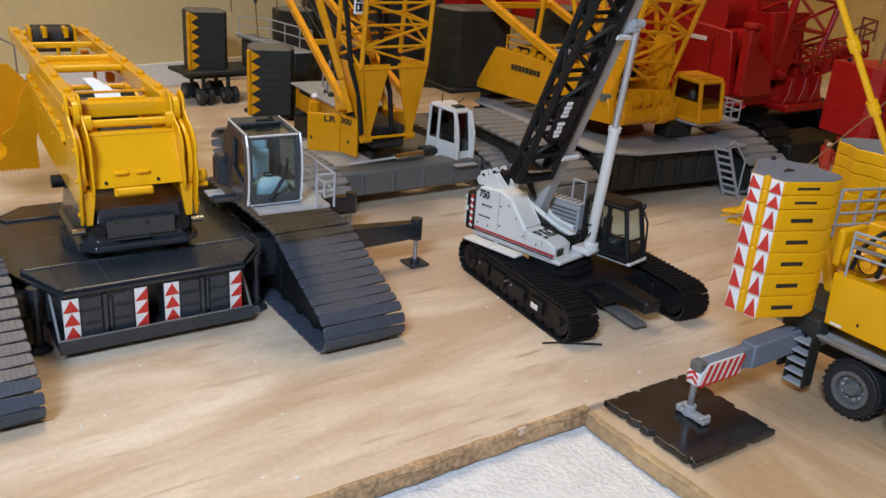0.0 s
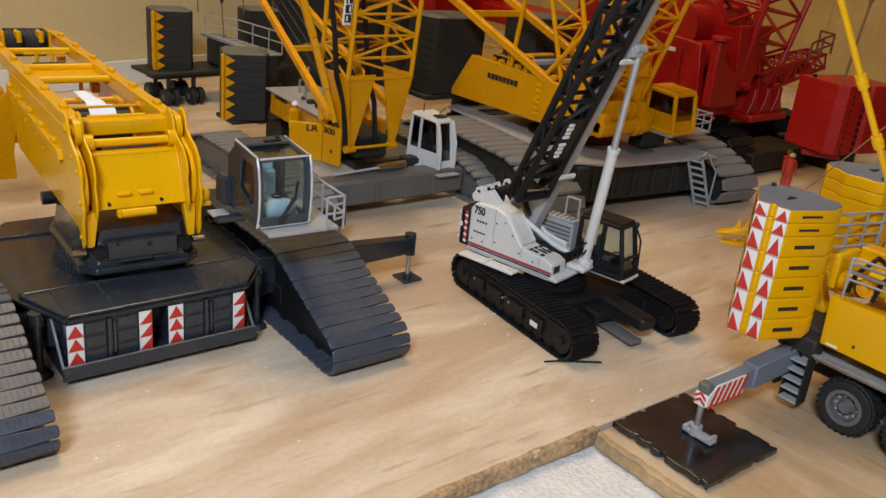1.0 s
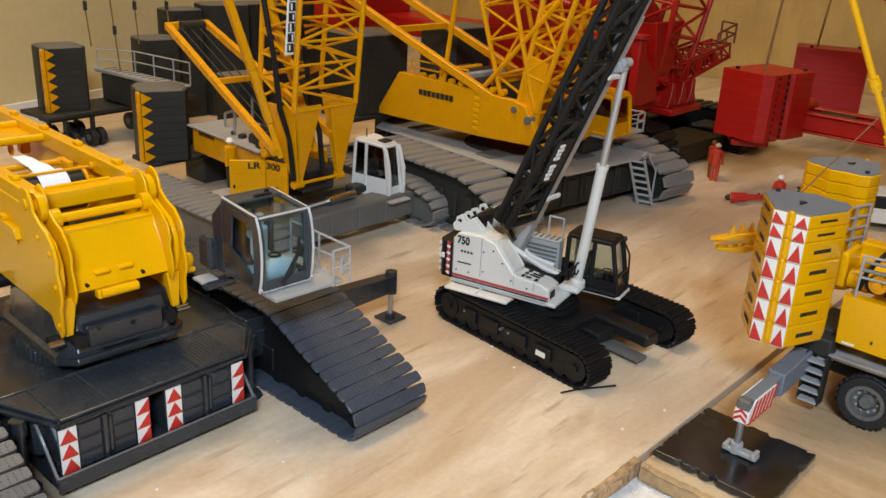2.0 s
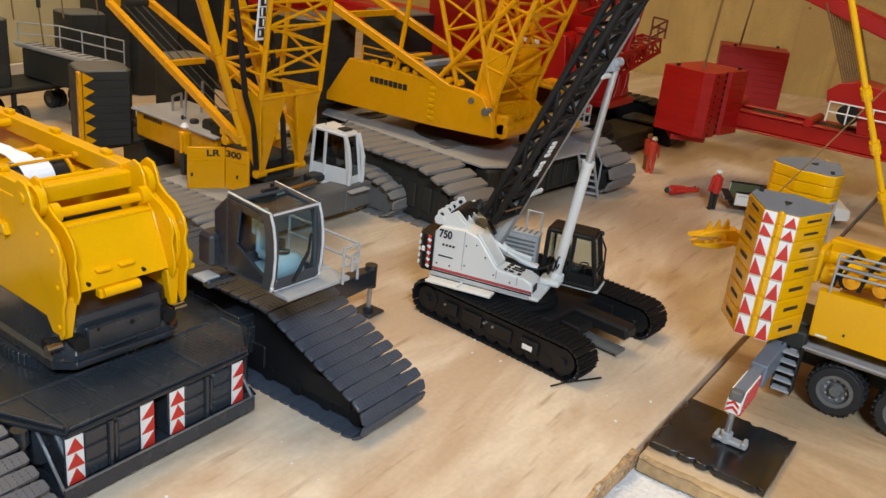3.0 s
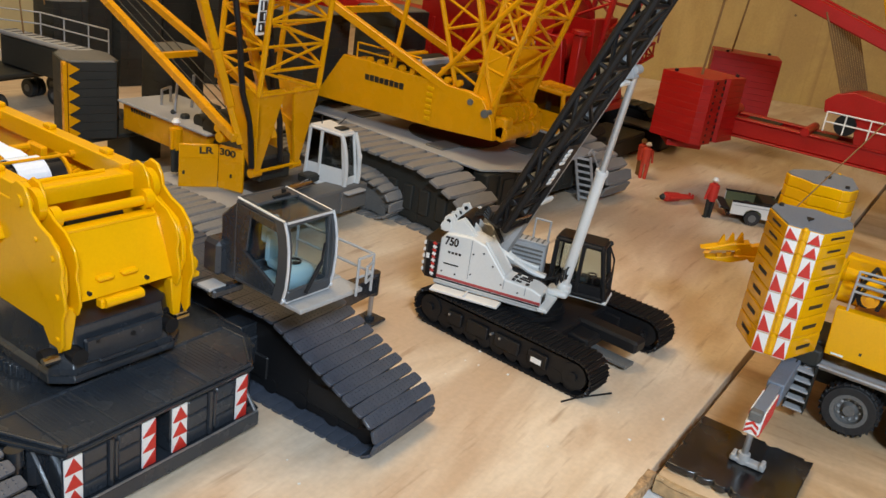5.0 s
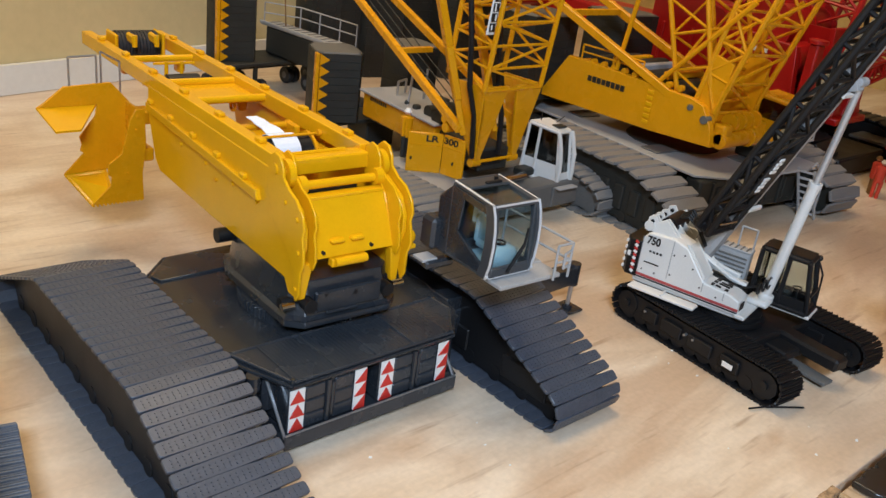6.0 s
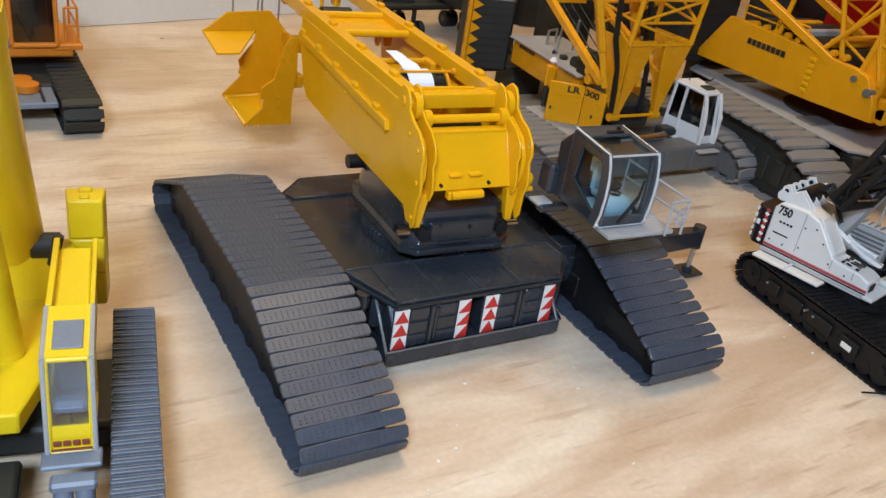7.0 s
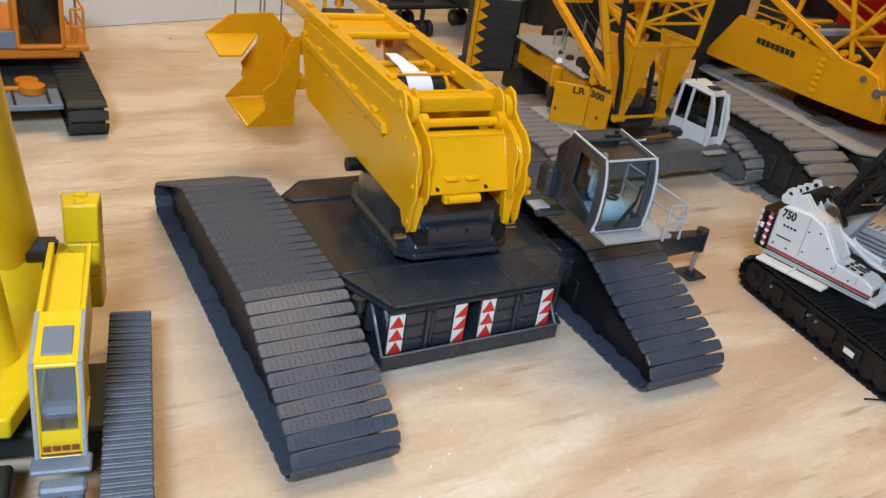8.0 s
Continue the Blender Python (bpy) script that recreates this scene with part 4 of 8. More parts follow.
    g.rod((-0.02, 0.160, 0.1025), (0.02, 0.160, 0.1025), 0.0014, 8).rod((-0.012, 0.165, 0.112), (0.012, 0.165, 0.112), 0.0008, 6)
    pieces("drum_bracket", g, YELLOW, seat, "", R)
    part("lifting_eye", G().tube((0.006, 0.100, 0.1045), 0.0016, 0.0030, "x", -0.0006, 0.0006, 14), AMBER, seat, "", R)
    # side bracket at the rear: two upright plates with sloped shelves between them, toothed lips
    front_wall = [(-0.0453, 0.0325), (-0.0154, 0.0318), (-0.0158, 0.0485), (-0.0135, 0.0628), (-0.0141, 0.0860), (-0.0194, 0.0857), (-0.0225, 0.0800), (-0.0252, 0.0693), (-0.0278, 0.0608), (-0.0354, 0.0555), (-0.0356, 0.0492), (-0.0335, 0.0476), (-0.0340, 0.0428)]
    back_wall = [(-0.0531, 0.0454), (-0.0418, 0.0570), (-0.0437, 0.0583), (-0.0427, 0.0618), (-0.0439, 0.0665), (-0.0347, 0.0780), (-0.0335, 0.0846), (-0.0658, 0.0848), (-0.0622, 0.0870), (-0.0513, 0.0956), (-0.0255, 0.0968), (-0.0150, 0.0850), (-0.0150, 0.0462)]
    hold = part("ballast_arm", G().prism(front_wall, "y", 0.1482, 0.1498), AMBER, o, "yellow side bracket with two shelves and toothed lips", None, 0.0003)
    part("arm_wall", G().prism(back_wall, "y", 0.1672, 0.1688), AMBER, hold, "", None, 0.0003)
    shelf = lambda a, b: G().loft(a + b[::-1], [(x, y, z - 0.0012) for x, y, z in a + b[::-1]])
    part("arm_shelf", shelf([(-0.0658, 0.1684, 0.0850), (-0.0335, 0.1684, 0.0850)], [(-0.0623, 0.1490, 0.0770), (-0.0491, 0.1490, 0.0770)]), YELLOW, hold)
    part("arm_shelf", shelf([(-0.0531, 0.1684, 0.0456), (-0.0294, 0.1684, 0.0462)], [(-0.0453, 0.1484, 0.0328), (-0.0340, 0.1484, 0.0424)]), YELLOW, hold)
    part("arm_web", G().box((-0.0170, 0.1590, 0.0660), (0.0014, 0.0200, 0.0400), 0.0005), AMBER, hold)
    part("arm_lug", G().box((-0.0120, 0.1560, 0.0800), (0.0080, 0.0120, 0.0080), 0.0010), AMBER, hold)
    part("arm_lug", G().box((-0.0120, 0.1560, 0.0580), (0.0080, 0.0120, 0.0080), 0.0010), AMBER, hold)
    g = G()
    for i in range(13):
        g.box((-0.0443 + i * 0.0023, 0.1490, 0.0318), (0.0012, 0.0018, 0.0012), 0.0003)
    for i in range(7):
        t = (i + 0.5) / 7
        g.box((-0.0453 - 0.0078 * t, 0.1484 + 0.0200 * t, 0.0326 + 0.0128 * t), (0.0013, 0.0013, 0.0013), 0.0003)
    pieces("lip_tooth", g, YELLOW, hold)
    g = G()
    for x, z in ((-0.0245, 0.0440), (-0.0245, 0.0490), (-0.0190, 0.0740), (-0.0180, 0.0820)):
        g.rod((x, 0.1474, z), (x, 0.1484, z), 0.0009, 10)
    pieces("bolt", g, AMBER, hold)
    railing(o, [(-0.0480, 0.1680, 0.0955), (-0.0330, 0.1680, 0.0960)], 0.0160, 0.0006, STEEL, None, "thin grey hoop rail", "hoop_rail", (1.0,))
    railing(o, [(-0.0305, 0.1680, 0.0960), (-0.0200, 0.1680, 0.0900)], 0.0180, 0.0006, STEEL, None, "thin grey hoop rail", "hoop_rail", (1.0,))
    # operator's cab beside the seat, over the track
    m = T
    lo = [(0.0415, -0.0760, 0.0715), (0.0655, -0.0760, 0.0715), (0.0655, -0.0480, 0.0715), (0.0415, -0.0480, 0.0715)]
    hi = [(0.0415, -0.0745, 0.1030), (0.0655, -0.0745, 0.1030), (0.0655, -0.0480, 0.1050), (0.0415, -0.0480, 0.1050)]
    c = cab(o, lo, hi, 0.0023, CABGREY, GLASS, PALEBLUE, "glazed operator's cab with a grey frame", m, 0.14, True)
    g = G()
    for p, q in ((hi[0], hi[1]), (hi[0], hi[3]), (hi[1], hi[2]), (lo[0], lo[1])):
        p, q = Vector(p), Vector(q)
        out = ((p + q) / 2 - Vector((0.0535, -0.0620, 0.0870)))
        out = Vector((out.x * 0.6, out.y, out.z * 0.6)).normalized() * 0.0010
        g.rod(p + out, q + out, 0.0005, 8)
    bow = [(-0.0757, 0.0708), (-0.0774, 0.0775), (-0.0780, 0.0860), (-0.0776, 0.0935), (-0.0764, 0.0995), (-0.0745, 0.1040)]
    for x in (0.0404, 0.0666):
        g.path([(x, y - 0.0003, z) for y, z in bow], 0.0006, 8)
        g.box((x, -0.0768, 0.0722), (0.0016, 0.0014, 0.0014), 0.0003)
    pieces("frame_strip", g, SILVER, c, "", m)
    g = G()
    for x0, x1, k in ((0.0400, 0.0424, 0.0052), (0.0646, 0.0670, 0.0040)):
        g.prism(bow + [(y + k, z) for y, z in bow[::-1]], "x", x0, x1)
    pieces("front_post", g, CABGREY, c, "", m)
    part("front_sill", G().box((0.0535, -0.0763, 0.0733), (0.0224, 0.0018, 0.0046), 0.0006), CABGREY, c, "", m)
    part("roof_panel", G().box((0.0535, -0.0525, 0.1052), (0.0225, 0.0100, 0.0014), 0.0005), CABGREY, c, "", m)
    part("rear_wall", G().prism([(-0.0480, 0.0700), (-0.0395, 0.0700), (-0.0385, 0.0960), (-0.0480, 0.1045)], "x", 0.0405, 0.0660), ANTHRACITE, c, "", m, 0.001)
    part("side_wall", G().prism([(-0.0740, 0.0715), (-0.0480, 0.0715), (-0.0480, 0.1040), (-0.0505, 0.1040), (-0.0530, 0.0850), (-0.0735, 0.0750)], "x", 0.0404, 0.0418), ANTHRACITE, c, "", m, 0.0004)
    part("dashboard", G().ball((0.0535, -0.0700, 0.0765), 0.0080, 14, (1.2, 0.55, 0.75)).box((0.0535, -0.0640, 0.0735), (0.020, 0.016, 0.004), 0.001), PALEBLUE, c, "pale blue dashboard", m)
    part("headrest", G().box((0.0535, -0.0535, 0.0920), (0.0090, 0.0030, 0.0110), 0.002), PALEBLUE, c, "", m)
    part("wiper", G().rod((0.0500, -0.0790, 0.0735), (0.0580, -0.0788, 0.0850), 0.0009, 6).rod((0.0580, -0.0788, 0.0840), (0.0590, -0.0788, 0.0930), 0.0006, 6), BLACK, c, "", m)
    part("beacon", G().rod((0.0600, -0.0530, 0.1045), (0.0600, -0.0530, 0.1075), 0.0010, 10).box((0.0560, -0.0560, 0.1064), (0.0090, 0.0020, 0.0012), 0.0004), BLACK, c, "", m)
    part("walkway", G().box((0.0610, -0.0775, 0.0690), (0.0360, 0.0130, 0.0020), 0.0004).box((0.0730, -0.0563, 0.0690), (0.0140, 0.0286, 0.0020), 0.0004), PALEGREY, o, "pale grey walkway plate", m)
    part("cab_bracket", G().box((0.0400, -0.0440, 0.0650), (0.0160, 0.0050, 0.0040), 0.001), ANTHRACITE, o, "", m)
    part("step_plate", G().box((0.0350, -0.0410, 0.0670), (0.0085, 0.0080, 0.0014), 0.0003), PALEGREY, o, "small pale grey step plate", m)
    part("side_frame", G().prism([(-0.0738, 0.0985), (-0.0560, 0.1000), (-0.0545, 0.0850), (-0.0480, 0.0850), (-0.0480, 0.1040), (-0.0738, 0.1022)], "x", 0.0402, 0.0416), ANTHRACITE, c, "", m, 0.0004)
    part("rear_box", G().box((0.0430, -0.0375, 0.0780), (0.0130, 0.0100, 0.0150), 0.0016), ANTHRACITE, c, "", m)
    railing(o, [(0.0790, -0.0440, 0.070), (0.0790, -0.0660, 0.070), (0.0790, -0.0880, 0.070), (0.0700, -0.0880, 0.070)], 0.0165, 0.0006, PALEGREY, m, "thin pale grey guard rail")
    part("handle_frame", G().path([(0.0790, -0.0880, 0.076), (0.0730, -0.0900, 0.076), (0.0730, -0.0900, 0.083), (0.0790, -0.0880, 0.083)], 0.0006, 6), PALEGREY, o, "", m)
    return o


black_undercarriage()


# ---- white telescopic crawler crane ----
def ridged_plate(w, l, t):
    """A narrow shoe with a tall and a low grouser and clipped corners."""
    def build(g):
        c = l * 0.16
        plan = [(-w / 2 + c, -l * 0.46), (w / 2 - c, -l * 0.46), (w / 2, -l * 0.46 + c), (w / 2, l * 0.46 - c), (w / 2 - c, l * 0.46), (-w / 2 + c, l * 0.46), (-w / 2, l * 0.46 - c), (-w / 2, -l * 0.46 + c)]
        g.loft([(x, y, -t / 2) for x, y in plan], [(x, y, t / 2) for x, y in plan])
        g.box((0, -l * 0.20, t * 0.9), (w * 0.98, l * 0.17, t * 1.1), 0.00015)
        g.box((0, l * 0.24, t * 0.7), (w * 0.96, l * 0.13, t * 0.7), 0.00015)
        g.box((0, 0, -t * 0.9), (w * 0.34, l * 0.7, t), 0.0002)
        return g
    return build


def white_crane():
    o = thing("telescopic_crawler_crane", "white telescopic crawler crane with black tracks and a black folding jib", "crane", (0.3705, 0.3090, 0))
    U = Matrix.Translation((0.0099, -0.0055, 0)) @ Matrix.Rotation(radians(-5.8), 4, "Z")
    loop = stadium(0.0487, 0.0098, 0.0008)
    for s, cx in ((-1, -0.0391), (1, 0.0382)):
        t = crawler(o, loop, cx, 0.0188, 0.0036, ridged_plate(0.0188, 0.0036, 0.0010), BLACK, BLACK, 0.0030, U, "black crawler track with narrow ridged plates", 11, half=0.36)
        for y in (-0.048, 0.048):
            part("idler_wheel", G().rod((cx - 0.0076, y, 0.0106), (cx + 0.0076, y, 0.0106), 0.0072, 20).rod((cx - 0.0092, y, 0.0106), (cx + 0.0083, y, 0.0106), 0.0024, 12), BLACK, t, "", U)
        g = G()
        for y, w in ((-0.026, 0.012), (-0.006, 0.016), (0.014, 0.014), (0.030, 0.010)):
            g.box((cx - 0.0077, y, 0.0105), (0.0022, w, 0.0075), 0.0005)
        pieces("side_box", g, BLACK, t, "", U)
        g = G()
        for y in (-0.002, 0.004, 0.033):
            g.rod((cx - 0.0097, y, 0.0125), (cx - 0.0070, y, 0.0125), 0.0007, 8)
        pieces("side_bolt", g, STEEL, t, "", U)
    part("track_label", G().box((-0.0391 - 0.0093, -0.0260, 0.0100), (0.0003, 0.0066, 0.0030), 0.0001), SIGNWHITE, o, "small white sticker", U)
    part("track_hub", G().rod((0.0380 - 0.0090, -0.0480, 0.0106), (0.0380 - 0.0080, -0.0480, 0.0106), 0.0012, 12), STEEL, o, "", U)
    part("carbody", G().box((0, 0, 0.0125), (0.066, 0.044, 0.0090), 0.0015).box((0, -0.026, 0.0105), (0.022, 0.018, 0.006), 0.001), BLACK, o, "", U, 0.0004)
    part("tow_beam", G().box((0.0085, -0.0370, 0.0135), (0.0115, 0.040, 0.0075), 0.0015), BLACK, o, "black beam between the tracks", U)
    part("slide_bar", G().box((0.0020, -0.0410, 0.0035), (0.0090, 0.030, 0.0022), 0.0004), MIDGREY, o, "flat grey slide bar", U)
    part("slide_bar", G().box((-0.0360, 0.0540, 0.0022), (0.0100, 0.012, 0.0018), 0.0004), MIDGREY, o, "flat grey slide bar", U)
    part("tie_wire", G().path([(-0.0580, -0.0500, 0.0012), (-0.0480, -0.0530, 0.0012), (-0.0340, -0.0600, 0.0012), (-0.0290, -0.0625, 0.0012)], 0.0005, 6), BLACK, o, "thin black tie wire on the table", U)
    part("slew_ring", G().rod((0, 0, 0.0165), (0, 0, 0.0235), 0.0170, 32).rod((0, 0, 0.018), (0, 0, 0.021), 0.0190, 32), BLACK, o)
    # upper works
    m = Matrix.Translation((0.0015, 0.003, 0)) @ Matrix.Rotation(radians(12.0), 4, "Z")
    body = part("upper_frame", G().box((-0.001, 0.0190, 0.0262), (0.040, 0.066, 0.0040), 0.0008), WHITE, o, "white upper frame", m)
    shell = [(-0.0115, 0.0265), (0.0500, 0.0265), (0.0500, 0.0520), (0.0470, 0.0560), (0.0320, 0.0570), (0.0232, 0.0545), (0.0104, 0.0388), (-0.0060, 0.0372), (-0.0110, 0.0350)]
    part("engine_cover", G().prism(shell, "x", -0.0222, -0.0070), WHITE, body, "white engine cover", m, 0.0009)
    part("right_cover", G().prism([(0.0000, 0.0265), (0.0500, 0.0265), (0.0500, 0.0500), (0.0300, 0.0500), (0.0140, 0.0400), (0.0000, 0.0380)], "x", 0.0090, 0.0200), WHITE, body, "", m, 0.0009)
    part("chevron_panel", G().loft([(-0.0198, 0.0237, 0.0556), (-0.0100, 0.0237, 0.0556), (-0.0100, 0.0115, 0.0405), (-0.0198, 0.0115, 0.0405)], [(-0.0198, 0.0231, 0.0561), (-0.0100, 0.0231, 0.0561), (-0.0100, 0.0109, 0.0410), (-0.0198, 0.0109, 0.0410)]), WHITE, body, "", m)
    g = G()
    for x, y, w, l in ((-0.0186, 0.0062, 0.0030, 0.0016), (-0.0186, 0.0030, 0.0016, 0.0030), (-0.0140, 0.0060, 0.0024, 0.0020), (-0.0100, 0.0056, 0.0024, 0.0022), (-0.0146, 0.0008, 0.0013, 0.0062), (-0.0118, 0.0002, 0.0013, 0.0062), (-0.0190, -0.0020, 0.0026, 0.0018), (-0.0088, -0.0010, 0.0020, 0.0030)):
        g.box((x, y, 0.0381 + 0.0975 * (y + 0.0005) * 0.9), (w, l, 0.0006), 0.0001, Matrix.Rotation(radians(5.6), 3, "X"))
    pieces("vent_slot", g, LETTER, body, "", m)
    g = G()
    for i in range(4):
        g.box((-0.0195 + i * 0.0016, -0.0116, 0.0315), (0.0008, 0.0006, 0.0042), 0.0001)
    pieces("grille_slot", g, LETTER, body, "", m)
    part("stripe", G().box((-0.0223, 0.0192, 0.0300), (0.0004, 0.0610, 0.0016), 0.0001), PINKSTRIPE, body, "dull red stripe", m)
    part("stripe", G().box((-0.0224, 0.0192, 0.0285), (0.0004, 0.0610, 0.0008), 0.0001), BLACK, body, "thin black stripe", m)
    part("side_step", G().box((-0.0262, 0.0300, 0.0242), (0.0080, 0.0400, 0.0016), 0.0004).box((-0.0262, 0.0300, 0.0256), (0.0076, 0.0012, 0.0012), 0.0002), WHITE, body, "pale step plate", m)
    lettering("750", 0.0066, LETTER, body, m @ Matrix.Translation((-0.02245, 0.0472, 0.0498)) @ Matrix.Rotation(radians(-90), 4, "Z") @ Matrix.Rotation(radians(90), 4, "X") @ Matrix.Diagonal((0.80, 1, 1, 1)))
    g = G()
    for i in range(4):
        g.box((-0.0224, 0.0440 - i * 0.0021, 0.0455), (0.0003, 0.0014, 0.0013), 0.0001)
    g.box((-0.0224, 0.0420, 0.0385), (0.0003, 0.0090, 0.0008), 0.0001)
    part("small_print", g, LETTER, body, "", m)
    g = G()
    for y, z in ((0.0180, 0.0440), (0.0300, 0.0480), (0.0300, 0.0360), (0.0120, 0.0350), (0.0020, 0.0330), (0.0390, 0.0335), (0.0470, 0.0335), (0.0240, 0.0500)):
        g.rod((-0.0226, y, z), (-0.0220, y, z), 0.0005, 8)
    pieces("panel_bolt", g, LETTER, body, "", m)
    g = G()
    for y0, z0, y1, z1 in ((0.0315, 0.0330, 0.0315, 0.0560), (0.0105, 0.0330, 0.0105, 0.0385), (-0.0020, 0.0325, -0.0020, 0.0372), (0.0495, 0.0330, 0.0495, 0.0530)):
        g.rod((-0.02225, y0, z0), (-0.02225, y1, z1), 0.00025, 5)
    pieces("panel_seam", g, PALEGREY, body, "", m)
    part("slope_rim", G().path([(-0.0212, 0.0245, 0.0566), (-0.0212, 0.0112, 0.0404), (-0.0084, 0.0112, 0.0404), (-0.0084, 0.0245, 0.0566)], 0.0007, 8), WHITE, body, "", m)
    part("sill_lip", G().box((-0.0080, -0.0130, 0.0268), (0.0300, 0.0060, 0.0024), 0.0006), WHITE, body, "", m)
    part("lifting_arm", G().path([(-0.0040, 0.0240, 0.0490), (-0.0020, 0.0120, 0.0430), (0.0010, 0.0040, 0.0380), (0.0030, -0.0060, 0.0350)], 0.0016, 8), WHITE, body, "bent white arm beside the boom foot", m)
    g = G()
    for k in range(4):
        g.path([(-0.0060 + 0.0020 * k, 0.0420, 0.0620), (-0.0050 + 0.0020 * k, 0.0330, 0.0660 + 0.0010 * k), (-0.0050 + 0.0018 * k, 0.0260, 0.0610), (-0.0040 + 0.0020 * k, 0.0200, 0.0520)], 0.0007, 6)
    pieces("hose", g, BLACK, body, "", m)
    part("inner_frame", G().box((0.0010, 0.0140, 0.0310), (0.0150, 0.0420, 0.0090), 0.001), BLACK, body, "black machinery between the covers", m)
    part("inner_pipe", G().rod((-0.0050, -0.0060, 0.0362), (-0.0050, 0.0300, 0.0362), 0.0013, 8), BLACK, body, "", m)
    part("inner_pipe", G().rod((0.0060, -0.0060, 0.0358), (0.0060, 0.0240, 0.0358), 0.0010, 8), STEEL, body, "", m)
    # counterweight at the tail
    cw = part("counterweight", G().prism([(-0.0215, 0.0500), (0.0205, 0.0500), (0.0205, 0.0570), (0.0160, 0.0605), (-0.0170, 0.0605), (-0.0215, 0.0570)], "z", 0.0270, 0.0490), BLACK, body, "black counterweight with warning stripes", m, 0.0006)
    g = G()
    for i in range(5):
        g.box((-0.0217, 0.0530, 0.0300 + i * 0.0040), (0.0005, 0.0022, 0.0018), 0.0001, Matrix.Rotation(radians(35), 3, "X"))
        g.box((-0.0180, 0.0600, 0.0300 + i * 0.0040), (0.0022, 0.0012, 0.0018), 0.0001)
    pieces("warning_marker", g, SIGNWHITE, cw, "", m)
    g = G()
    for i in range(5):
        g.box((-0.0217, 0.0530, 0.0320 + i * 0.0040), (0.0005, 0.0022, 0.0016), 0.0001, Matrix.Rotation(radians(35), 3, "X"))
    pieces("warning_marker", g, SIGNRED, cw, "", m)
    part("plate_label", G().box((-0.0218, 0.0565, 0.0400), (0.0004, 0.0020, 0.0030), 0.0001), SIGNWHITE, cw, "", m)
    # winch and cast lugs on the tail
    part("winch_drum", G().rod((-0.0130, 0.0405, 0.0600), (0.0060, 0.0405, 0.0600), 0.0050, 18), BLACK, body, "black winch drum", m)
    for x in (-0.0185, -0.0150, -0.0085, -0.0010, 0.0095):
        part("tail_lug", G().prism([(0.0520, 0.0560), (0.0505, 0.0640), (0.0470, 0.0655), (0.0445, 0.0620), (0.0400, 0.0650), (0.0330, 0.0590), (0.0300, 0.0560)], "x", x - 0.0006, x + 0.0006), WHITE, body, "", m, 0.0002)
        part("lug_pin", G().rod((x - 0.0012, 0.0480, 0.0620), (x + 0.0012, 0.0480, 0.0620), 0.0012, 10), BLACK, body, "", m)
    part("tail_lug", G().rod((-0.0200, 0.0490, 0.0590), (-0.0180, 0.0490, 0.0590), 0.0030, 12), WHITE, body, "", m)
    # boom: three nested box sections, leaning forward
    foot, d = Vector((0.0004, 0.0263, 0.0480)), Vector((-0.020, -0.400, 0.916)).normalized()
    up = Vector((0, 0.916, 0.400)).normalized()

    def section(a, b, w, h, off=0.0):
        g = G()
        one, two = [], []
        for k, t in ((one, a), (two, b)):
            c = foot + d * t + up * off
            for u, v in ((-1, -0.6), (-0.6, -1), (0.6, -1), (1, -0.6), (1, 0.7), (0.7, 1), (-0.7, 1), (-1, 0.7)):
                k.append(c + Vector((u * w / 2, 0, 0)) + up * (v * h / 2))
        return g.loft(one, two)

    boom = part("boom", section(-0.004, 0.150, 0.0098, 0.0130), PALEGREY, o, "pale grey box boom", None, 0.0004)
    part("boom_section", section(0.148, 0.250, 0.0086, 0.0112), PALEGREY, boom, "", None, 0.0004)
    part("boom_section", section(0.248, 0.340, 0.0076, 0.0096), WHITE, boom, "", None, 0.0004)
    g = G()
    for t in (0.040, 0.118):
        c = foot + d * t - up * 0.0080
        g.box(c, (0.0132, 0.0022, 0.0030), 0.0006, Matrix.Rotation(radians(24), 3, "X"))
    pieces("boom_collar", g, WHITE, boom)
    g = G()
    for s in (-1, 1):
        g.prism([(0.0430, 0.0380), (0.0250, 0.0380), (0.0240, 0.0500), (0.0310, 0.0560), (0.0420, 0.0560)], "x", s * 0.0082 - 0.0010, s * 0.0082 + 0.0010)
    part("boom_bracket", g, WHITE, boom, "", m, 0.0004)
    # luffing cylinder
    a, b = Vector((0.0080, -0.0133, 0.0335)), Vector((0.0031, -0.0305, 0.1596))
    cyl = part("luffing_cylinder", G().rod(a, a.lerp(b, 0.56), 0.0030, 18).rod(a.lerp(b, 0.545), a.lerp(b, 0.565), 0.0035, 18).ball(a, 0.0039, 14), WHITE, o, "white hydraulic cylinder")
    part("ram", G().rod(a.lerp(b, 0.56), b, 0.0019, 14), RAMSTEEL, cyl, "bright steel ram")
    part("ram_eye", G().rod(b + Vector((-0.0042, 0, 0)), b + Vector((0.0036, 0, 0)), 0.0024, 14).prism([(-0.0325, 0.1560), (-0.0265, 0.1540), (-0.0170, 0.1680), (-0.0240, 0.1740)], "x", -0.0030, 0.0040), PALEGREY, cyl, "", None, 0.0005)
    g = G()
    for k in range(3):
        g.tube((-0.0050 + 0.001 * k, -0.0150 - 0.002 * k, 0.0400 + 0.002 * k), 0.0030, 0.0037, "y", -0.0004, 0.0004, 16)
    g.path([(-0.002, -0.014, 0.040), (-0.003, -0.006, 0.036), (-0.001, 0.006, 0.036)], 0.0007, 6)
    part("hose", g, BLACK, o, "coiled black hose", m)
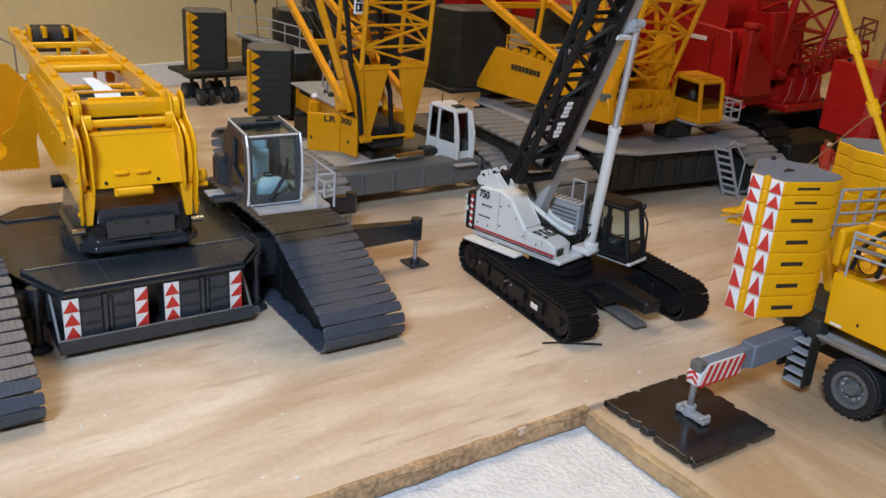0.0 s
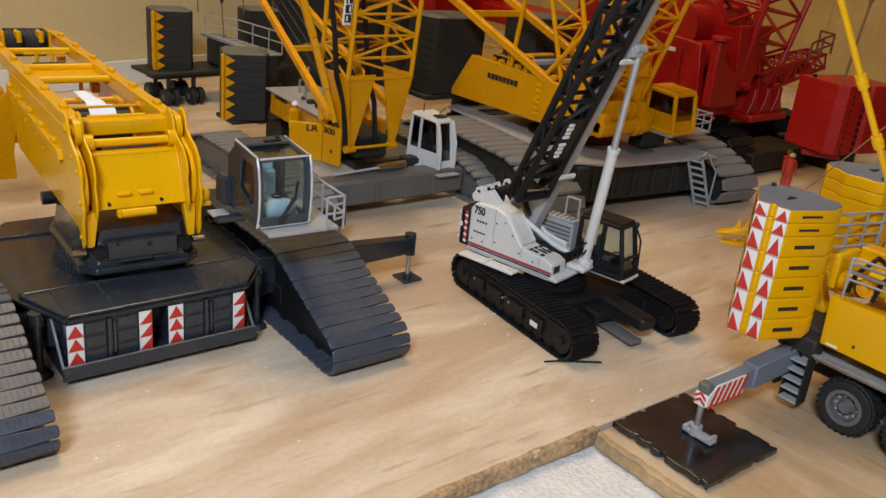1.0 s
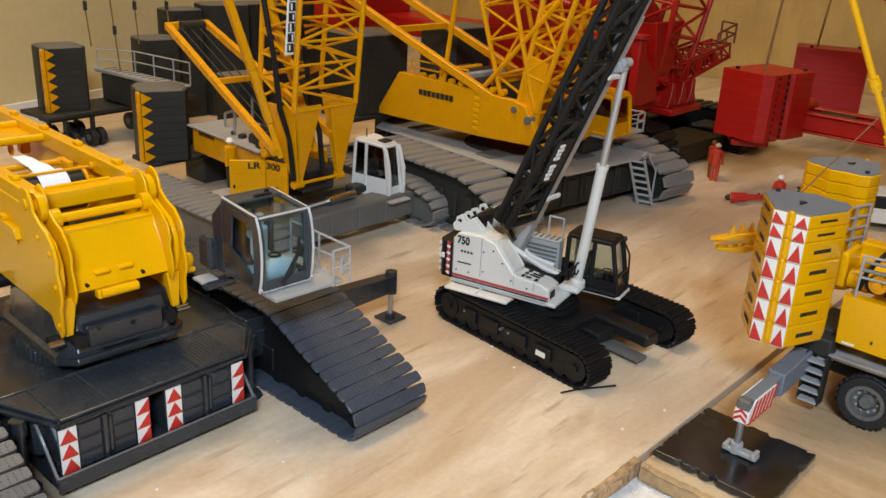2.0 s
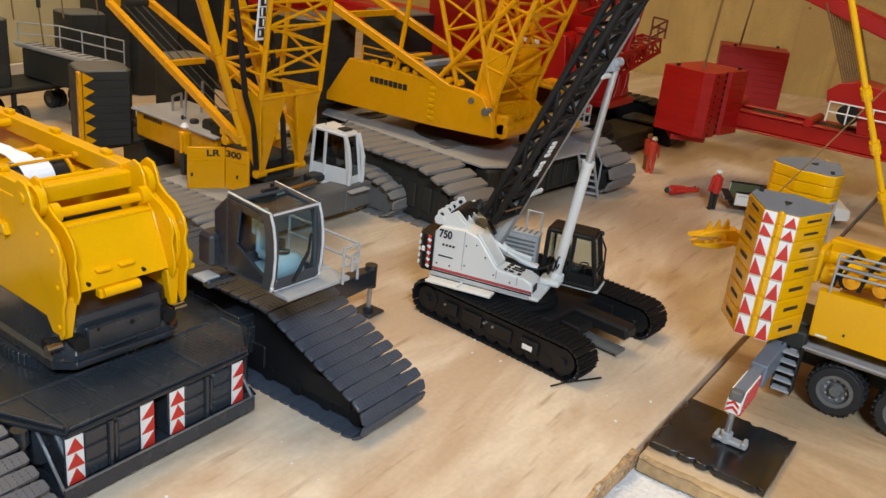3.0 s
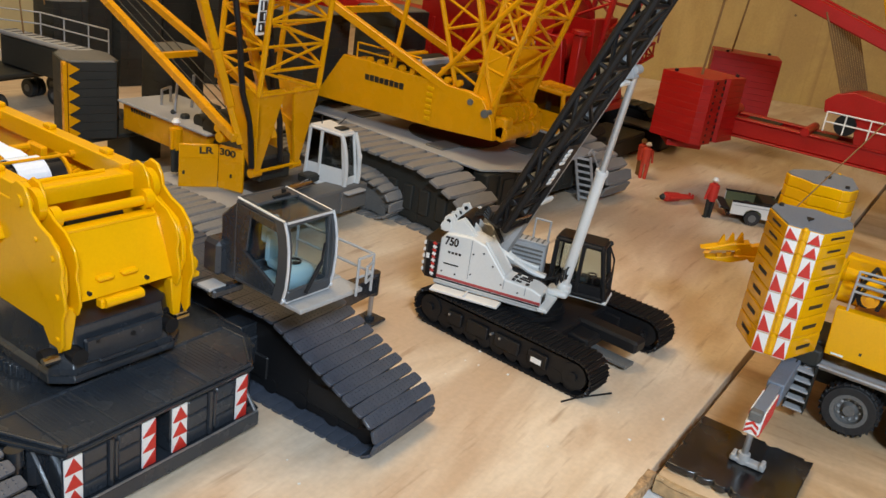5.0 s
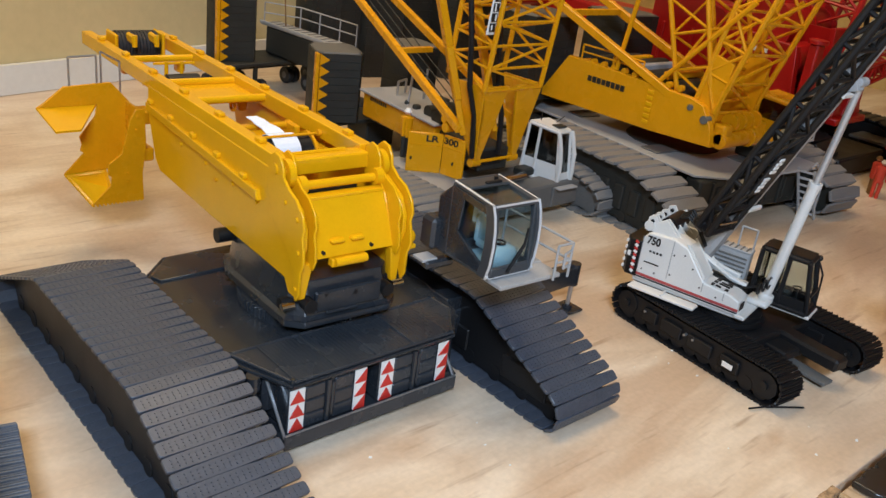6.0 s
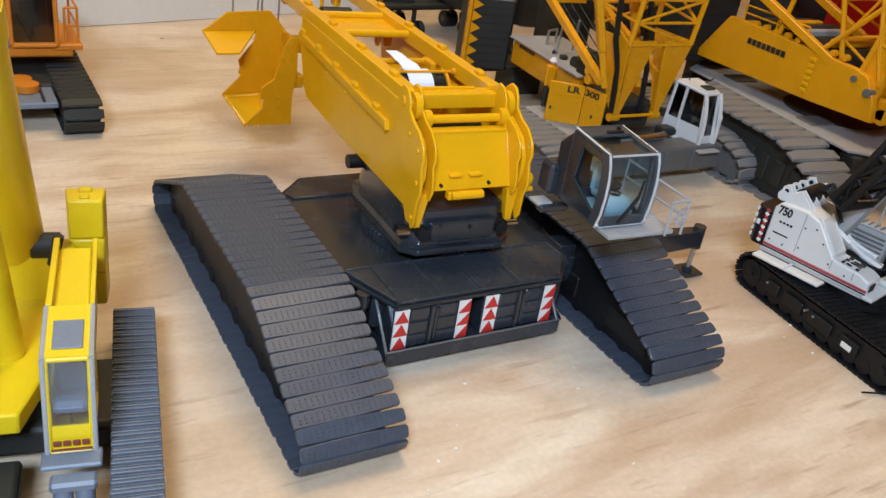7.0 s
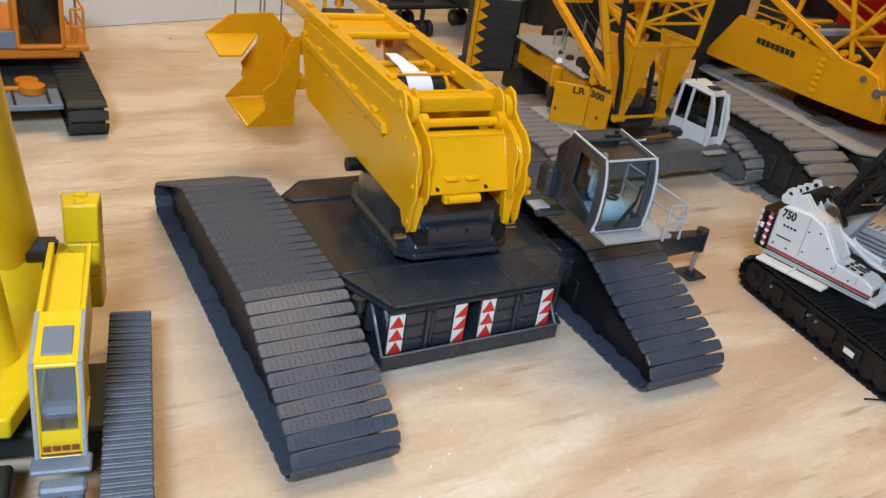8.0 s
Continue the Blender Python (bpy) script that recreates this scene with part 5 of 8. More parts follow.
    part("cylinder_base", G().box((0.0025, -0.0150, 0.0300), (0.0120, 0.0130, 0.0040), 0.0012).rod((0.004, -0.0180, 0.0300), (0.004, -0.0180, 0.0345), 0.0040, 16), WHITE, o, "", m, 0.0005)
    # folded lattice jib along the boom's side
    j0 = Vector((-0.0205, 0.0200, 0.0773)) - up * 0.0050
    j1 = j0 + d * 0.300 + Vector((0.0050, 0, 0))
    jib = lattice(o, "folding_jib", j0 - d * 0.004 - up * 0.0040 + Vector((0.0020, 0, 0)), j1 - up * 0.0030, (1, 0, 0), (0.0230, 0.0220), (0.0075, 0.0070), 18, 0.0020, 0.0012, BLACK, "black folding lattice jib")
    face = j0 + d * 0.040 + Vector((0.0020, 0, 0)) - up * 0.0100
    part("jib_plate", G().bar(face - d * 0.014, face + d * 0.014, 0.0140, 0.0010, 0.0002), BLACK, jib)
    g = G()
    for i in range(9):
        if i != 4:
            c = face + d * ((i - 4) * 0.0026) - up * 0.0008 - Vector((0.0020, 0, 0))
            g.bar(c - d * 0.0009, c + d * 0.0009, 0.0034 + 0.0010 * (i % 2), 0.0008, 0.0001)
    pieces("name_mark", g, SIGNWHITE, jib, "plain white name mark")
    part("jib_foot", G().box(j0 - d * 0.004, (0.0170, 0.009, 0.007), 0.0015, Matrix.Rotation(radians(24), 3, "X")).rod(j0 + Vector((-0.009, -0.004, -0.004)), j0 + Vector((0.012, -0.004, -0.004)), 0.0028, 12).rod(j0 + Vector((-0.011, -0.008, 0.010)), j0 + Vector((0.012, -0.008, 0.010)), 0.002, 10), BLACK, jib, "", None, 0.0005)
    part("jib_pin", G().rod(j0 + Vector((-0.0075, -0.0095, 0.000)), j0 + Vector((0.010, -0.0095, -0.001)), 0.0009, 8), CHROME, jib)
    # cab
    lo = [(0.0085, -0.0400, 0.0285), (0.0250, -0.0400, 0.0285), (0.0250, -0.0080, 0.0285), (0.0085, -0.0080, 0.0285)]
    hi = [(0.0095, -0.0340, 0.0580), (0.0245, -0.0340, 0.0580), (0.0245, -0.0080, 0.0580), (0.0095, -0.0080, 0.0580)]
    c = cab(o, lo, hi, 0.0026, BLACK, GLASS, CHARCOAL, "open black operator's cab", m, 0.24)
    part("cab_floor", G().box((0.0172, -0.0255, 0.0272), (0.0180, 0.0330, 0.0022), 0.0006), WHITE, c, "white cab step", m)
    g = G()
    for k in (0.0110, 0.0160, 0.0210):
        g.rod((k, -0.0335, 0.0592), (k, -0.0090, 0.0592), 0.0005, 6)
    g.path([(0.0262, -0.0345, 0.0560), (0.0262, -0.0390, 0.0480), (0.0262, -0.0400, 0.0320)], 0.0006, 6)
    g.ball((0.0258, -0.0350, 0.0570), 0.0018, 8)
    g.bar((0.0088, -0.0235, 0.0290), (0.0096, -0.0235, 0.0580), 0.0022, 0.0020)
    g.bar((0.0092, -0.0390, 0.0400), (0.0245, -0.0390, 0.0400), 0.0016, 0.0016)
    part("guard_bar", g, BLACK, c, "", m)
    part("hoop_rail", G().path([(0.0165, 0.0080, 0.0500), (0.0165, 0.0080, 0.0640), (0.0165, -0.0010, 0.0640), (0.0165, -0.0010, 0.0500)], 0.0006, 6), PALEGREY, o, "", m)
    part("catwalk", G().box((0.0150, 0.0095, 0.0510), (0.0080, 0.0230, 0.0012), 0.0003), PALEGREY, o, "", m)
    housing = part("side_housing", G().box((0.0150, 0.0095, 0.0402), (0.0074, 0.0224, 0.0204), 0.0008), PALEGREY, o, "pale grey louvred side housing", m)
    g = G()
    for i in range(6):
        g.box((0.0110, 0.0095, 0.0340 + i * 0.0026), (0.0010, 0.0200, 0.0009), 0.0002)
        g.box((0.0150, 0.0010 + i * 0.0034, 0.0518), (0.0070, 0.0010, 0.0005), 0.0001)
    pieces("louvre", g, MIDGREY, housing, "", m)
    return o


white_crane()


# ---- yellow mobile crane at the table's corner ----
def ballast_slab(g, poly, z0, z1):
    c = Vector((sum(p[0] for p in poly), sum(p[1] for p in poly))) / len(poly)
    ins = [tuple(c + (Vector(p) - c) * 0.985) for p in poly]
    k = (z1 - z0) * 0.10
    g.loft([(*p, z0) for p in ins], [(*p, z0 + k) for p in poly])
    g.loft([(*p, z0 + k) for p in poly], [(*p, z1 - k) for p in poly])
    g.loft([(*p, z1 - k) for p in poly], [(*p, z1) for p in ins])
    return g


def yellow_ballast(name, place, turn, marked, label, heights):
    """A stack of yellow slabs with a grey top: kidney plan with a narrow nose that carries warning markers."""
    o = thing(name, label, "ballast", place, turn, "yellow ballast stacks")
    plan = [(0.0, -0.0080), (0.0, 0.0080), (0.0218, 0.0192), (0.0310, 0.0184), (0.0345, 0.0150), (0.0350, 0.0080), (0.0385, 0.0000), (0.0350, -0.0080), (0.0345, -0.0150), (0.0310, -0.0184), (0.0218, -0.0192)]
    z = 0.0
    for i, h in enumerate(heights):
        s = part("slab", ballast_slab(G(), plan, z + 0.0002, z + h), YELLOW, o, "", None, 0.0003)
        part("lifting_knob", G().rod((-0.0002, 0, z + h * 0.25), (-0.0002, 0, z + h * 0.95), 0.0011, 10).ball((-0.0002, 0, z + h * 0.98), 0.0014, 10), YELLOW, s)
        for sg in (-1, 1):
            a, b = Vector((0.0, sg * 0.0080)), Vector((0.0218, sg * 0.0192))
            n = Vector((-(b - a).y, (b - a).x)).normalized() * sg
            p, q = a.lerp(b, 0.28) + n * 0.0002, a.lerp(b, 0.72) + n * 0.0002
            part("slot", G().loft([(*p, z + h * 0.42), (*q, z + h * 0.42), (*q, z + h * 0.60), (*p, z + h * 0.60)], [(*(p - n * 0.0006), z + h * 0.42), (*(q - n * 0.0006), z + h * 0.42), (*(q - n * 0.0006), z + h * 0.60), (*(p - n * 0.0006), z + h * 0.60)]), LETTER, s, "dark slot")
            if marked:
                y0, y1 = sorted((sg * 0.0020, sg * 0.0078))
                w = part("marker", G().box((-0.0002, (y0 + y1) / 2, z + h * 0.5), (0.0004, y1 - y0, h * 0.96), 0.0001), SIGNWHITE, s, "red and white warning marker")
                tri = [(y0 + 0.0001, z + h * 0.08), (y1 - 0.0001, z + h * 0.08), (y1 - 0.0011 if sg > 0 else y0 + 0.0022, z + h * 0.9)]
                part("red_triangle", G().prism(tri, "x", -0.0008, -0.0003), SIGNRED, w)
        z += h
    c = Vector((0.018, 0.0))
    top = [tuple(c + (Vector(p) - c) * 0.965) for p in plan]
    part("top_plate", G().loft([(*p, z) for p in top], [(*p, z + 0.0006) for p in top]), BLUEGREY, o, "matt blue-grey top plate")
    part("lifting_eye", G().prism([(0.0130, 0.0004), (0.0190, -0.0014), (0.0190, 0.0020)], "z", z + 0.0006, z + 0.0012).rod((0.029, 0.015, z), (0.029, 0.015, z + 0.002), 0.0012, 8), LETTER, o)
    return o


def road_wheel(parent, x, y, r, w, m=None):
    """A tyre with tread blocks, a dished rim and its nuts; the hub looks to -x."""
    t = part("wheel", G().tube((x, y, r), r * 0.62, r * 0.93, "x", -w / 2, w / 2, 36).tube((x, y, r), r * 0.70, r * 0.99, "x", -w * 0.36, w * 0.36, 36), RUBBER, parent, "black tyre with a grey rim", m, 0.0004)
    g = G()
    for i in range(26):
        a = 2 * math.pi * i / 26
        for s in (-1, 1):
            g.box((x + s * w * 0.22, y + r * 0.985 * math.cos(a + s * 0.06), r + r * 0.985 * math.sin(a + s * 0.06)), (w * 0.40, 0.0016, 0.0010), 0.0002, Matrix.Rotation(a, 3, "X"))
    part("tread", g, RUBBER, t, "", m)
    part("rim", G().tube((x, y, r), r * 0.50, r * 0.64, "x", -w * 0.50, w * 0.44, 28).rod((x - w * 0.20, y, r), (x + w * 0.4, y, r), r * 0.52, 28).rod((x - w * 0.46, y, r), (x - w * 0.2, y, r), r * 0.20, 18, r * 0.3), MIDGREY, t, "grey dished rim", m)
    g = G()
    for i in range(10):
        a = 2 * math.pi * i / 10
        g.rod((x - w * 0.30, y + r * 0.38 * math.cos(a), r + r * 0.38 * math.sin(a)), (x - w * 0.18, y + r * 0.38 * math.cos(a), r + r * 0.38 * math.sin(a)), r * 0.045, 6)
    part("wheel_nut", g, PALEGREY, t, "", m)
    return t


def mobile_crane():
    o = thing("mobile_crane", "yellow mobile crane on black tyres with a grey outrigger set out", "crane", (0.42, 0.10, 0))
    # chassis lies along y; its flank looks to -x. Local numbers from (0.42, 0.10).
    part("chassis", G().box((0.020, -0.060, 0.0215), (0.046, 0.280, 0.0120), 0.0015), CHARCOAL, o, "dark chassis")
    for y in (0.0405, 0.0080, -0.0270, -0.0600):
        road_wheel(o, -0.0140, y, 0.0140, 0.0125)
        road_wheel(o, 0.0540, y, 0.0140, 0.0125)
    part("mudguard", G().box((-0.0080, -0.040, 0.0315), (0.0260, 0.2300, 0.0016), 0.0004), PALEGREY, o, "pale grey deck edge")
    part("deck_edge", G().rod((-0.0215, 0.0880, 0.0330), (-0.0215, -0.160, 0.0330), 0.0012, 8), STEEL, o)
    part("hook_box", G().box((-0.0150, 0.0640, 0.0280), (0.0100, 0.0060, 0.0050), 0.0008), PALEGREY, o)
    # upper body
    body = part("upper_body", G().prism([(0.0600, 0.0400), (0.0610, 0.0650), (-0.160, 0.0690), (-0.160, 0.0370)], "x", -0.0210, -0.0150).box((0.018, -0.04, 0.050), (0.060, 0.190, 0.018), 0.001), YELLOW, o, "yellow upper body panel", None, 0.0006)
    part("panel_spot", G().box((-0.0212, 0.0440, 0.0455), (0.0004, 0.0012, 0.0016), 0.0002), LETTER, body)
    part("panel_label", G().box((-0.0212, 0.0540, 0.0415), (0.0004, 0.0060, 0.0012), 0.0002), SIGNWHITE, body)
    g = G()
    for i, (x, y, z, r) in enumerate(((-0.008, 0.058, 0.070, 0.0055), (0.004, 0.050, 0.071, 0.0065), (-0.006, 0.040, 0.072, 0.0050), (0.010, 0.062, 0.074, 0.005), (-0.004, 0.026, 0.073, 0.006), (0.010, 0.034, 0.074, 0.006))):
        g.rod((x, y - 0.005, z), (x, y + 0.005, z), r, 16)
    pieces("winch_motor", g, YELLOW, body, "yellow winch motors")
    g = G()
    for x, y, z in ((-0.012, 0.050, 0.0715), (0.000, 0.042, 0.072), (-0.010, 0.030, 0.073), (0.008, 0.052, 0.074)):
        g.rod((x - 0.003, y, z), (x + 0.003, y, z), 0.0045, 14)
    pieces("winch_drum", g, BLACK, body, "black winch drums")
    part("winch_bracket", G().box((-0.004, 0.066, 0.074), (0.020, 0.004, 0.018), 0.001).box((0.012, 0.046, 0.078), (0.010, 0.040, 0.012), 0.001).box((-0.002, 0.018, 0.076), (0.026, 0.006, 0.016), 0.001), YELLOW, body, "", None, 0.0004)
    railing(o, [(-0.0200, 0.0560, 0.0650), (-0.0200, 0.0300, 0.0660), (-0.0200, 0.0040, 0.0670), (-0.0200, -0.0300, 0.0675)], 0.0210, 0.0006, PALEGREY, None, "thin pale guard rail")
    railing(o, [(-0.0020, 0.0860, 0.0700), (0.0090, 0.0830, 0.0700), (0.0200, 0.0800, 0.0700), (0.0310, 0.0770, 0.0700), (0.0420, 0.0740, 0.0700)], 0.0240, 0.0007, PALEGREY, None, "thin pale guard rail", "railing", (0.25, 0.5, 0.75, 1.0))
    g = G()
    for i in range(4):
        g.path([(-0.0160, 0.0560 - i * 0.012, 0.0680), (-0.0170, 0.0540 - i * 0.012, 0.0780), (-0.0080, 0.0500 - i * 0.012, 0.0860), (0.0020, 0.0480 - i * 0.012, 0.0800)], 0.0011, 8)
    pieces("hydraulic_hose", g, BLACK, body, "black hydraulic hoses")
    g = G()
    for i in range(3):
        g.rod((-0.0180, 0.0480 - i * 0.014, 0.0730), (-0.0100, 0.0480 - i * 0.014, 0.0730), 0.0042, 16).rod((-0.0195, 0.0480 - i * 0.014, 0.0730), (-0.0180, 0.0480 - i * 0.014, 0.0730), 0.0022, 12)
    pieces("pump_cap", g, AMBER, body, "round amber pump caps")
    part("valve_rail", G().rod((-0.0188, 0.0560, 0.0790), (-0.0188, 0.0000, 0.0800), 0.0010, 8).rod((-0.0188, 0.0560, 0.0830), (-0.0188, 0.0000, 0.0840), 0.0008, 8), STEEL, body)
    part("ballast_frame", G().box((0.000, 0.0720, 0.0410), (0.030, 0.030, 0.0050), 0.001).box((-0.018, 0.070, 0.036), (0.010, 0.020, 0.010), 0.001), CHARCOAL, o, "", None, 0.0005)
    steps = part("access_steps", G().box((-0.0225, 0.0700, 0.0195), (0.0080, 0.0008, 0.0270), 0.0002).box((-0.0225, 0.0602, 0.0195), (0.0080, 0.0008, 0.0270), 0.0002).box((-0.0190, 0.0651, 0.0195), (0.0006, 0.0096, 0.0270), 0.0002), CHARCOAL, o, "dark boxed access steps with pale treads")
    for i in range(5):
        part("tread", G().box((-0.0248, 0.0651, 0.0075 + i * 0.0054), (0.0056, 0.0096, 0.0010), 0.0003), PALEGREY, steps)
    part("step_bracket", G().box((-0.0240, 0.0740, 0.0190), (0.0060, 0.0020, 0.0140), 0.0004), CHARCOAL, o)
    # outrigger: two box sections, striped end, ram, foot
    b = part("outrigger", G().loft([(0.010, 0.0684, 0.0220), (0.010, 0.0766, 0.0220), (0.010, 0.0766, 0.0338), (0.010, 0.0684, 0.0338)], [(-0.0560, 0.0684, 0.0196), (-0.0560, 0.0766, 0.0196), (-0.0560, 0.0766, 0.0314), (-0.0560, 0.0684, 0.0314)]), BLUEGREY, o, "grey two-stage outrigger beam", None, 0.0006)
    inner = part("inner_beam", G().loft([(-0.0550, 0.0696, 0.0205), (-0.0550, 0.0752, 0.0205), (-0.0550, 0.0752, 0.0305), (-0.0550, 0.0696, 0.0305)], [(-0.0915, 0.0696, 0.0215), (-0.0915, 0.0752, 0.0215), (-0.0915, 0.0752, 0.0300), (-0.0915, 0.0696, 0.0300)]), BLUEGREY, b, "", None, 0.0004)
    for y in (0.0692, 0.0756):
        part("stripe_board", G().prism([(-0.0918, 0.0205), (-0.0640, 0.0198), (-0.0640, 0.0298), (-0.0860, 0.0300), (-0.0918, 0.0250)], "y", y - 0.0003, y + 0.0003), SIGNWHITE, inner, "white board with red slanting stripes")
        for i in range(6):
            x = -0.0905 + i * 0.0044
            part("red_stripe", G().prism([(x, 0.0192), (x + 0.0020, 0.0192), (x + 0.0062, 0.0292), (x + 0.0042, 0.0292)], "y", y - 0.0006, y + 0.0006), SIGNRED, inner)
    end = part("beam_end", G().prism([(0.0694, 0.0200), (0.0754, 0.0200), (0.0754, 0.0262), (0.0694, 0.0262)], "x", -0.0926, -0.0912), SIGNWHITE, inner, "white end plate with red chevron", None, 0.0003)
    for k in (0.0206, 0.0234):
        part("red_stripe", G().prism([(0.0695, k), (0.0724, k + 0.0022), (0.0753, k), (0.0753, k + 0.0014), (0.0724, k + 0.0036), (0.0695, k + 0.0014)], "x", -0.0929, -0.0924), SIGNRED, end)
    part("end_cap", G().box((-0.0900, 0.0724, 0.0288), (0.0050, 0.0060, 0.0050), 0.0008), MIDGREY, inner)
    part("ram", G().rod((-0.0905, 0.0722, 0.0060), (-0.0905, 0.0722, 0.0230), 0.0015, 14), STEEL, inner, "grey steel ram")
    part("foot", G().box((-0.0905, 0.0700, 0.0052), (0.0050, 0.0160, 0.0022), 0.0004).box((-0.0905, 0.0635, 0.0062), (0.0064, 0.0020, 0.0030), 0.0004).box((-0.0905, 0.0765, 0.0062), (0.0064, 0.0020, 0.0030), 0.0004).rod((-0.0905, 0.0722, 0.0040), (-0.0905, 0.0722, 0.0090), 0.0028, 12), PALEGREY, inner, "pale steel foot plate")
    # slim fly jib and a small grab arm
    a, z = Vector((-0.0700, 0.0760, 0.2140)), Vector((-0.0060, 0.0300, 0.0760))
    rod = part("fly_jib", G().rod(a, z, 0.0014, 10), YELLOW, o, "slim yellow fly jib tube")
    for t in (0.335, 0.51, 0.68):
        p = a.lerp(z, t)
        part("jib_joint", G().rod(p - (z - a).normalized() * 0.003, p + (z - a).normalized() * 0.003, 0.0023, 10).ball(p, 0.0026, 10), YELLOW, rod)
    part("rope", G().rod((-0.012, 0.098, 0.098), (0.060, 0.044, 0.200), 0.00035, 5), ROPE, o)
    Gm = Matrix.Translation((-0.0090, 0.1360, 0.0695)) @ Matrix.Rotation(radians(-66), 4, "Z") @ Matrix.Translation((0.0075, -0.1315, -0.0642))
    arm = part("grab_arm", G().prism([(0.0450, 0.0625), (0.0300, 0.0640), (0.0200, 0.0610), (0.0160, 0.0640), (0.0180, 0.0700), (0.0240, 0.0720), (0.0260, 0.0765), (0.0295, 0.0765), (0.0310, 0.0725), (0.0450, 0.0735)], "y", 0.1290, 0.1340), YELLOW, o, "yellow grab arm", Gm, 0.0006)
    part("grab_jaw", G().prism([(0.0175, 0.0718), (0.0080, 0.0702), (0.0000, 0.0668), (-0.0075, 0.0642), (0.0000, 0.0646), (0.0100, 0.0664), (0.0175, 0.0680)], "y", 0.1278, 0.1352), YELLOW, arm, "", Gm, 0.0005)
    part("grab_jaw", G().prism([(0.0175, 0.0662), (0.0120, 0.0640), (0.0040, 0.0614), (-0.0030, 0.0604), (-0.0040, 0.0592), (0.0020, 0.0586), (0.0100, 0.0592), (0.0175, 0.0622)], "y", 0.1284, 0.1346), YELLOW, arm, "", Gm, 0.0005)
    for x, z in ((0.0030, 0.0690), (0.0075, 0.0708), (0.0120, 0.0718)):
        part("jaw_rib", G().prism([(x - 0.0018, z - 0.0020), (x + 0.0022, z - 0.0014), (x + 0.0010, z + 0.0040), (x + 0.0002, z + 0.0042)], "y", 0.1300, 0.1330), YELLOW, arm, "", Gm)
        part("jaw_rib", G().prism([(x - 0.0012, z - 0.0062), (x + 0.0016, z - 0.0056), (x + 0.0006, z - 0.0110)], "y", 0.1290, 0.1306), AMBER, arm, "", Gm)
    part("claw_bar", G().rod((0.0120, 0.1262, 0.0665), (0.0120, 0.1368, 0.0665), 0.0016, 8), YELLOW, arm, "", Gm)
    g = G()
    for i in range(4):
        g.rod((-0.0030 + i * 0.0016, 0.1265 + i * 0.0030, 0.0636), (-0.0062 + i * 0.0012, 0.1262 + i * 0.0030, 0.0628), 0.0008, 6, 0.0003)
    pieces("claw_tooth", g, AMBER, arm, "", Gm)
    part("knuckle", G().rod((0.0170, 0.1275, 0.0672), (0.0170, 0.1355, 0.0672), 0.0034, 14), YELLOW, arm, "", Gm)
    part("knuckle", G().rod((0.0280, 0.1275, 0.0720), (0.0280, 0.1355, 0.0720), 0.0030, 14), YELLOW, arm, "", Gm)
    part("arm_ram", G().rod((0.0280, 0.1262, 0.0660), (0.0100, 0.1262, 0.0640), 0.0010, 8), AMBER, arm, "", Gm)
    part("arm_hook", G().box((0.0260, 0.1310, 0.0605), (0.0040, 0.0040, 0.0070), 0.0015), AMBER, arm, "", Gm)
    part("arm_link", G().rod((0.0400, 0.1270, 0.0700), (0.0400, 0.1360, 0.0700), 0.0036, 14).rod((0.0330, 0.1280, 0.0740), (0.0330, 0.1350, 0.0740), 0.0028, 12), YELLOW, arm, "", Gm)
    part("arm_strut", G().bar((0.0130, 0.0900, 0.0720), (0.0100, 0.0760, 0.0420), 0.0060, 0.0060, 0.001), YELLOW, arm)
    return o


mobile_crane()
yellow_ballast("ballast_stack", (0.3628, 0.1800, 0.0440), 5.7, True, "tall stack of yellow ballast slabs with red and white markers", (0.0108, 0.0106, 0.0104, 0.0102, 0.0100, 0.0064, 0.0062))
yellow_ballast("ballast_stack", (0.4934, 0.1894, 0.0440), 170.0, False, "stack of yellow ballast slabs with grey top on mobile crane", (0.0108, 0.0106, 0.0104, 0.0102, 0.0100, 0.0064, 0.0062))


def rubber_mat():
    g, n = G(), 26
    ring = []
    for a, b in (((0.3030, 0.1455), (0.3560, 0.1455)), ((0.3560, 0.1455), (0.3575, 0.1995)), ((0.3575, 0.1995), (0.3040, 0.1995)), ((0.3040, 0.1995), (0.3030, 0.1455))):
        for i in range(n):
            p = Vector(a).lerp(Vector(b), i / n)
            k = 0.0008 * noise.noise((p.x * 420, p.y * 420, 1.0)) - (0.0022 if noise.noise((p.x * 260, p.y * 260, 7.0)) > 0.30 else 0.0)
            c = Vector((0.330, 0.1725))
            ring.append(p + (p - c).normalized() * k)
    g.loft([(*p, 0.0003) for p in ring], [(*p, 0.0036) for p in ring])
    return lone("rubber_mat", g, WORNMAT, "square black rubber mat with chipped edges under an outrigger foot", "mat", m=None, bevel=0.0006)


rubber_mat()


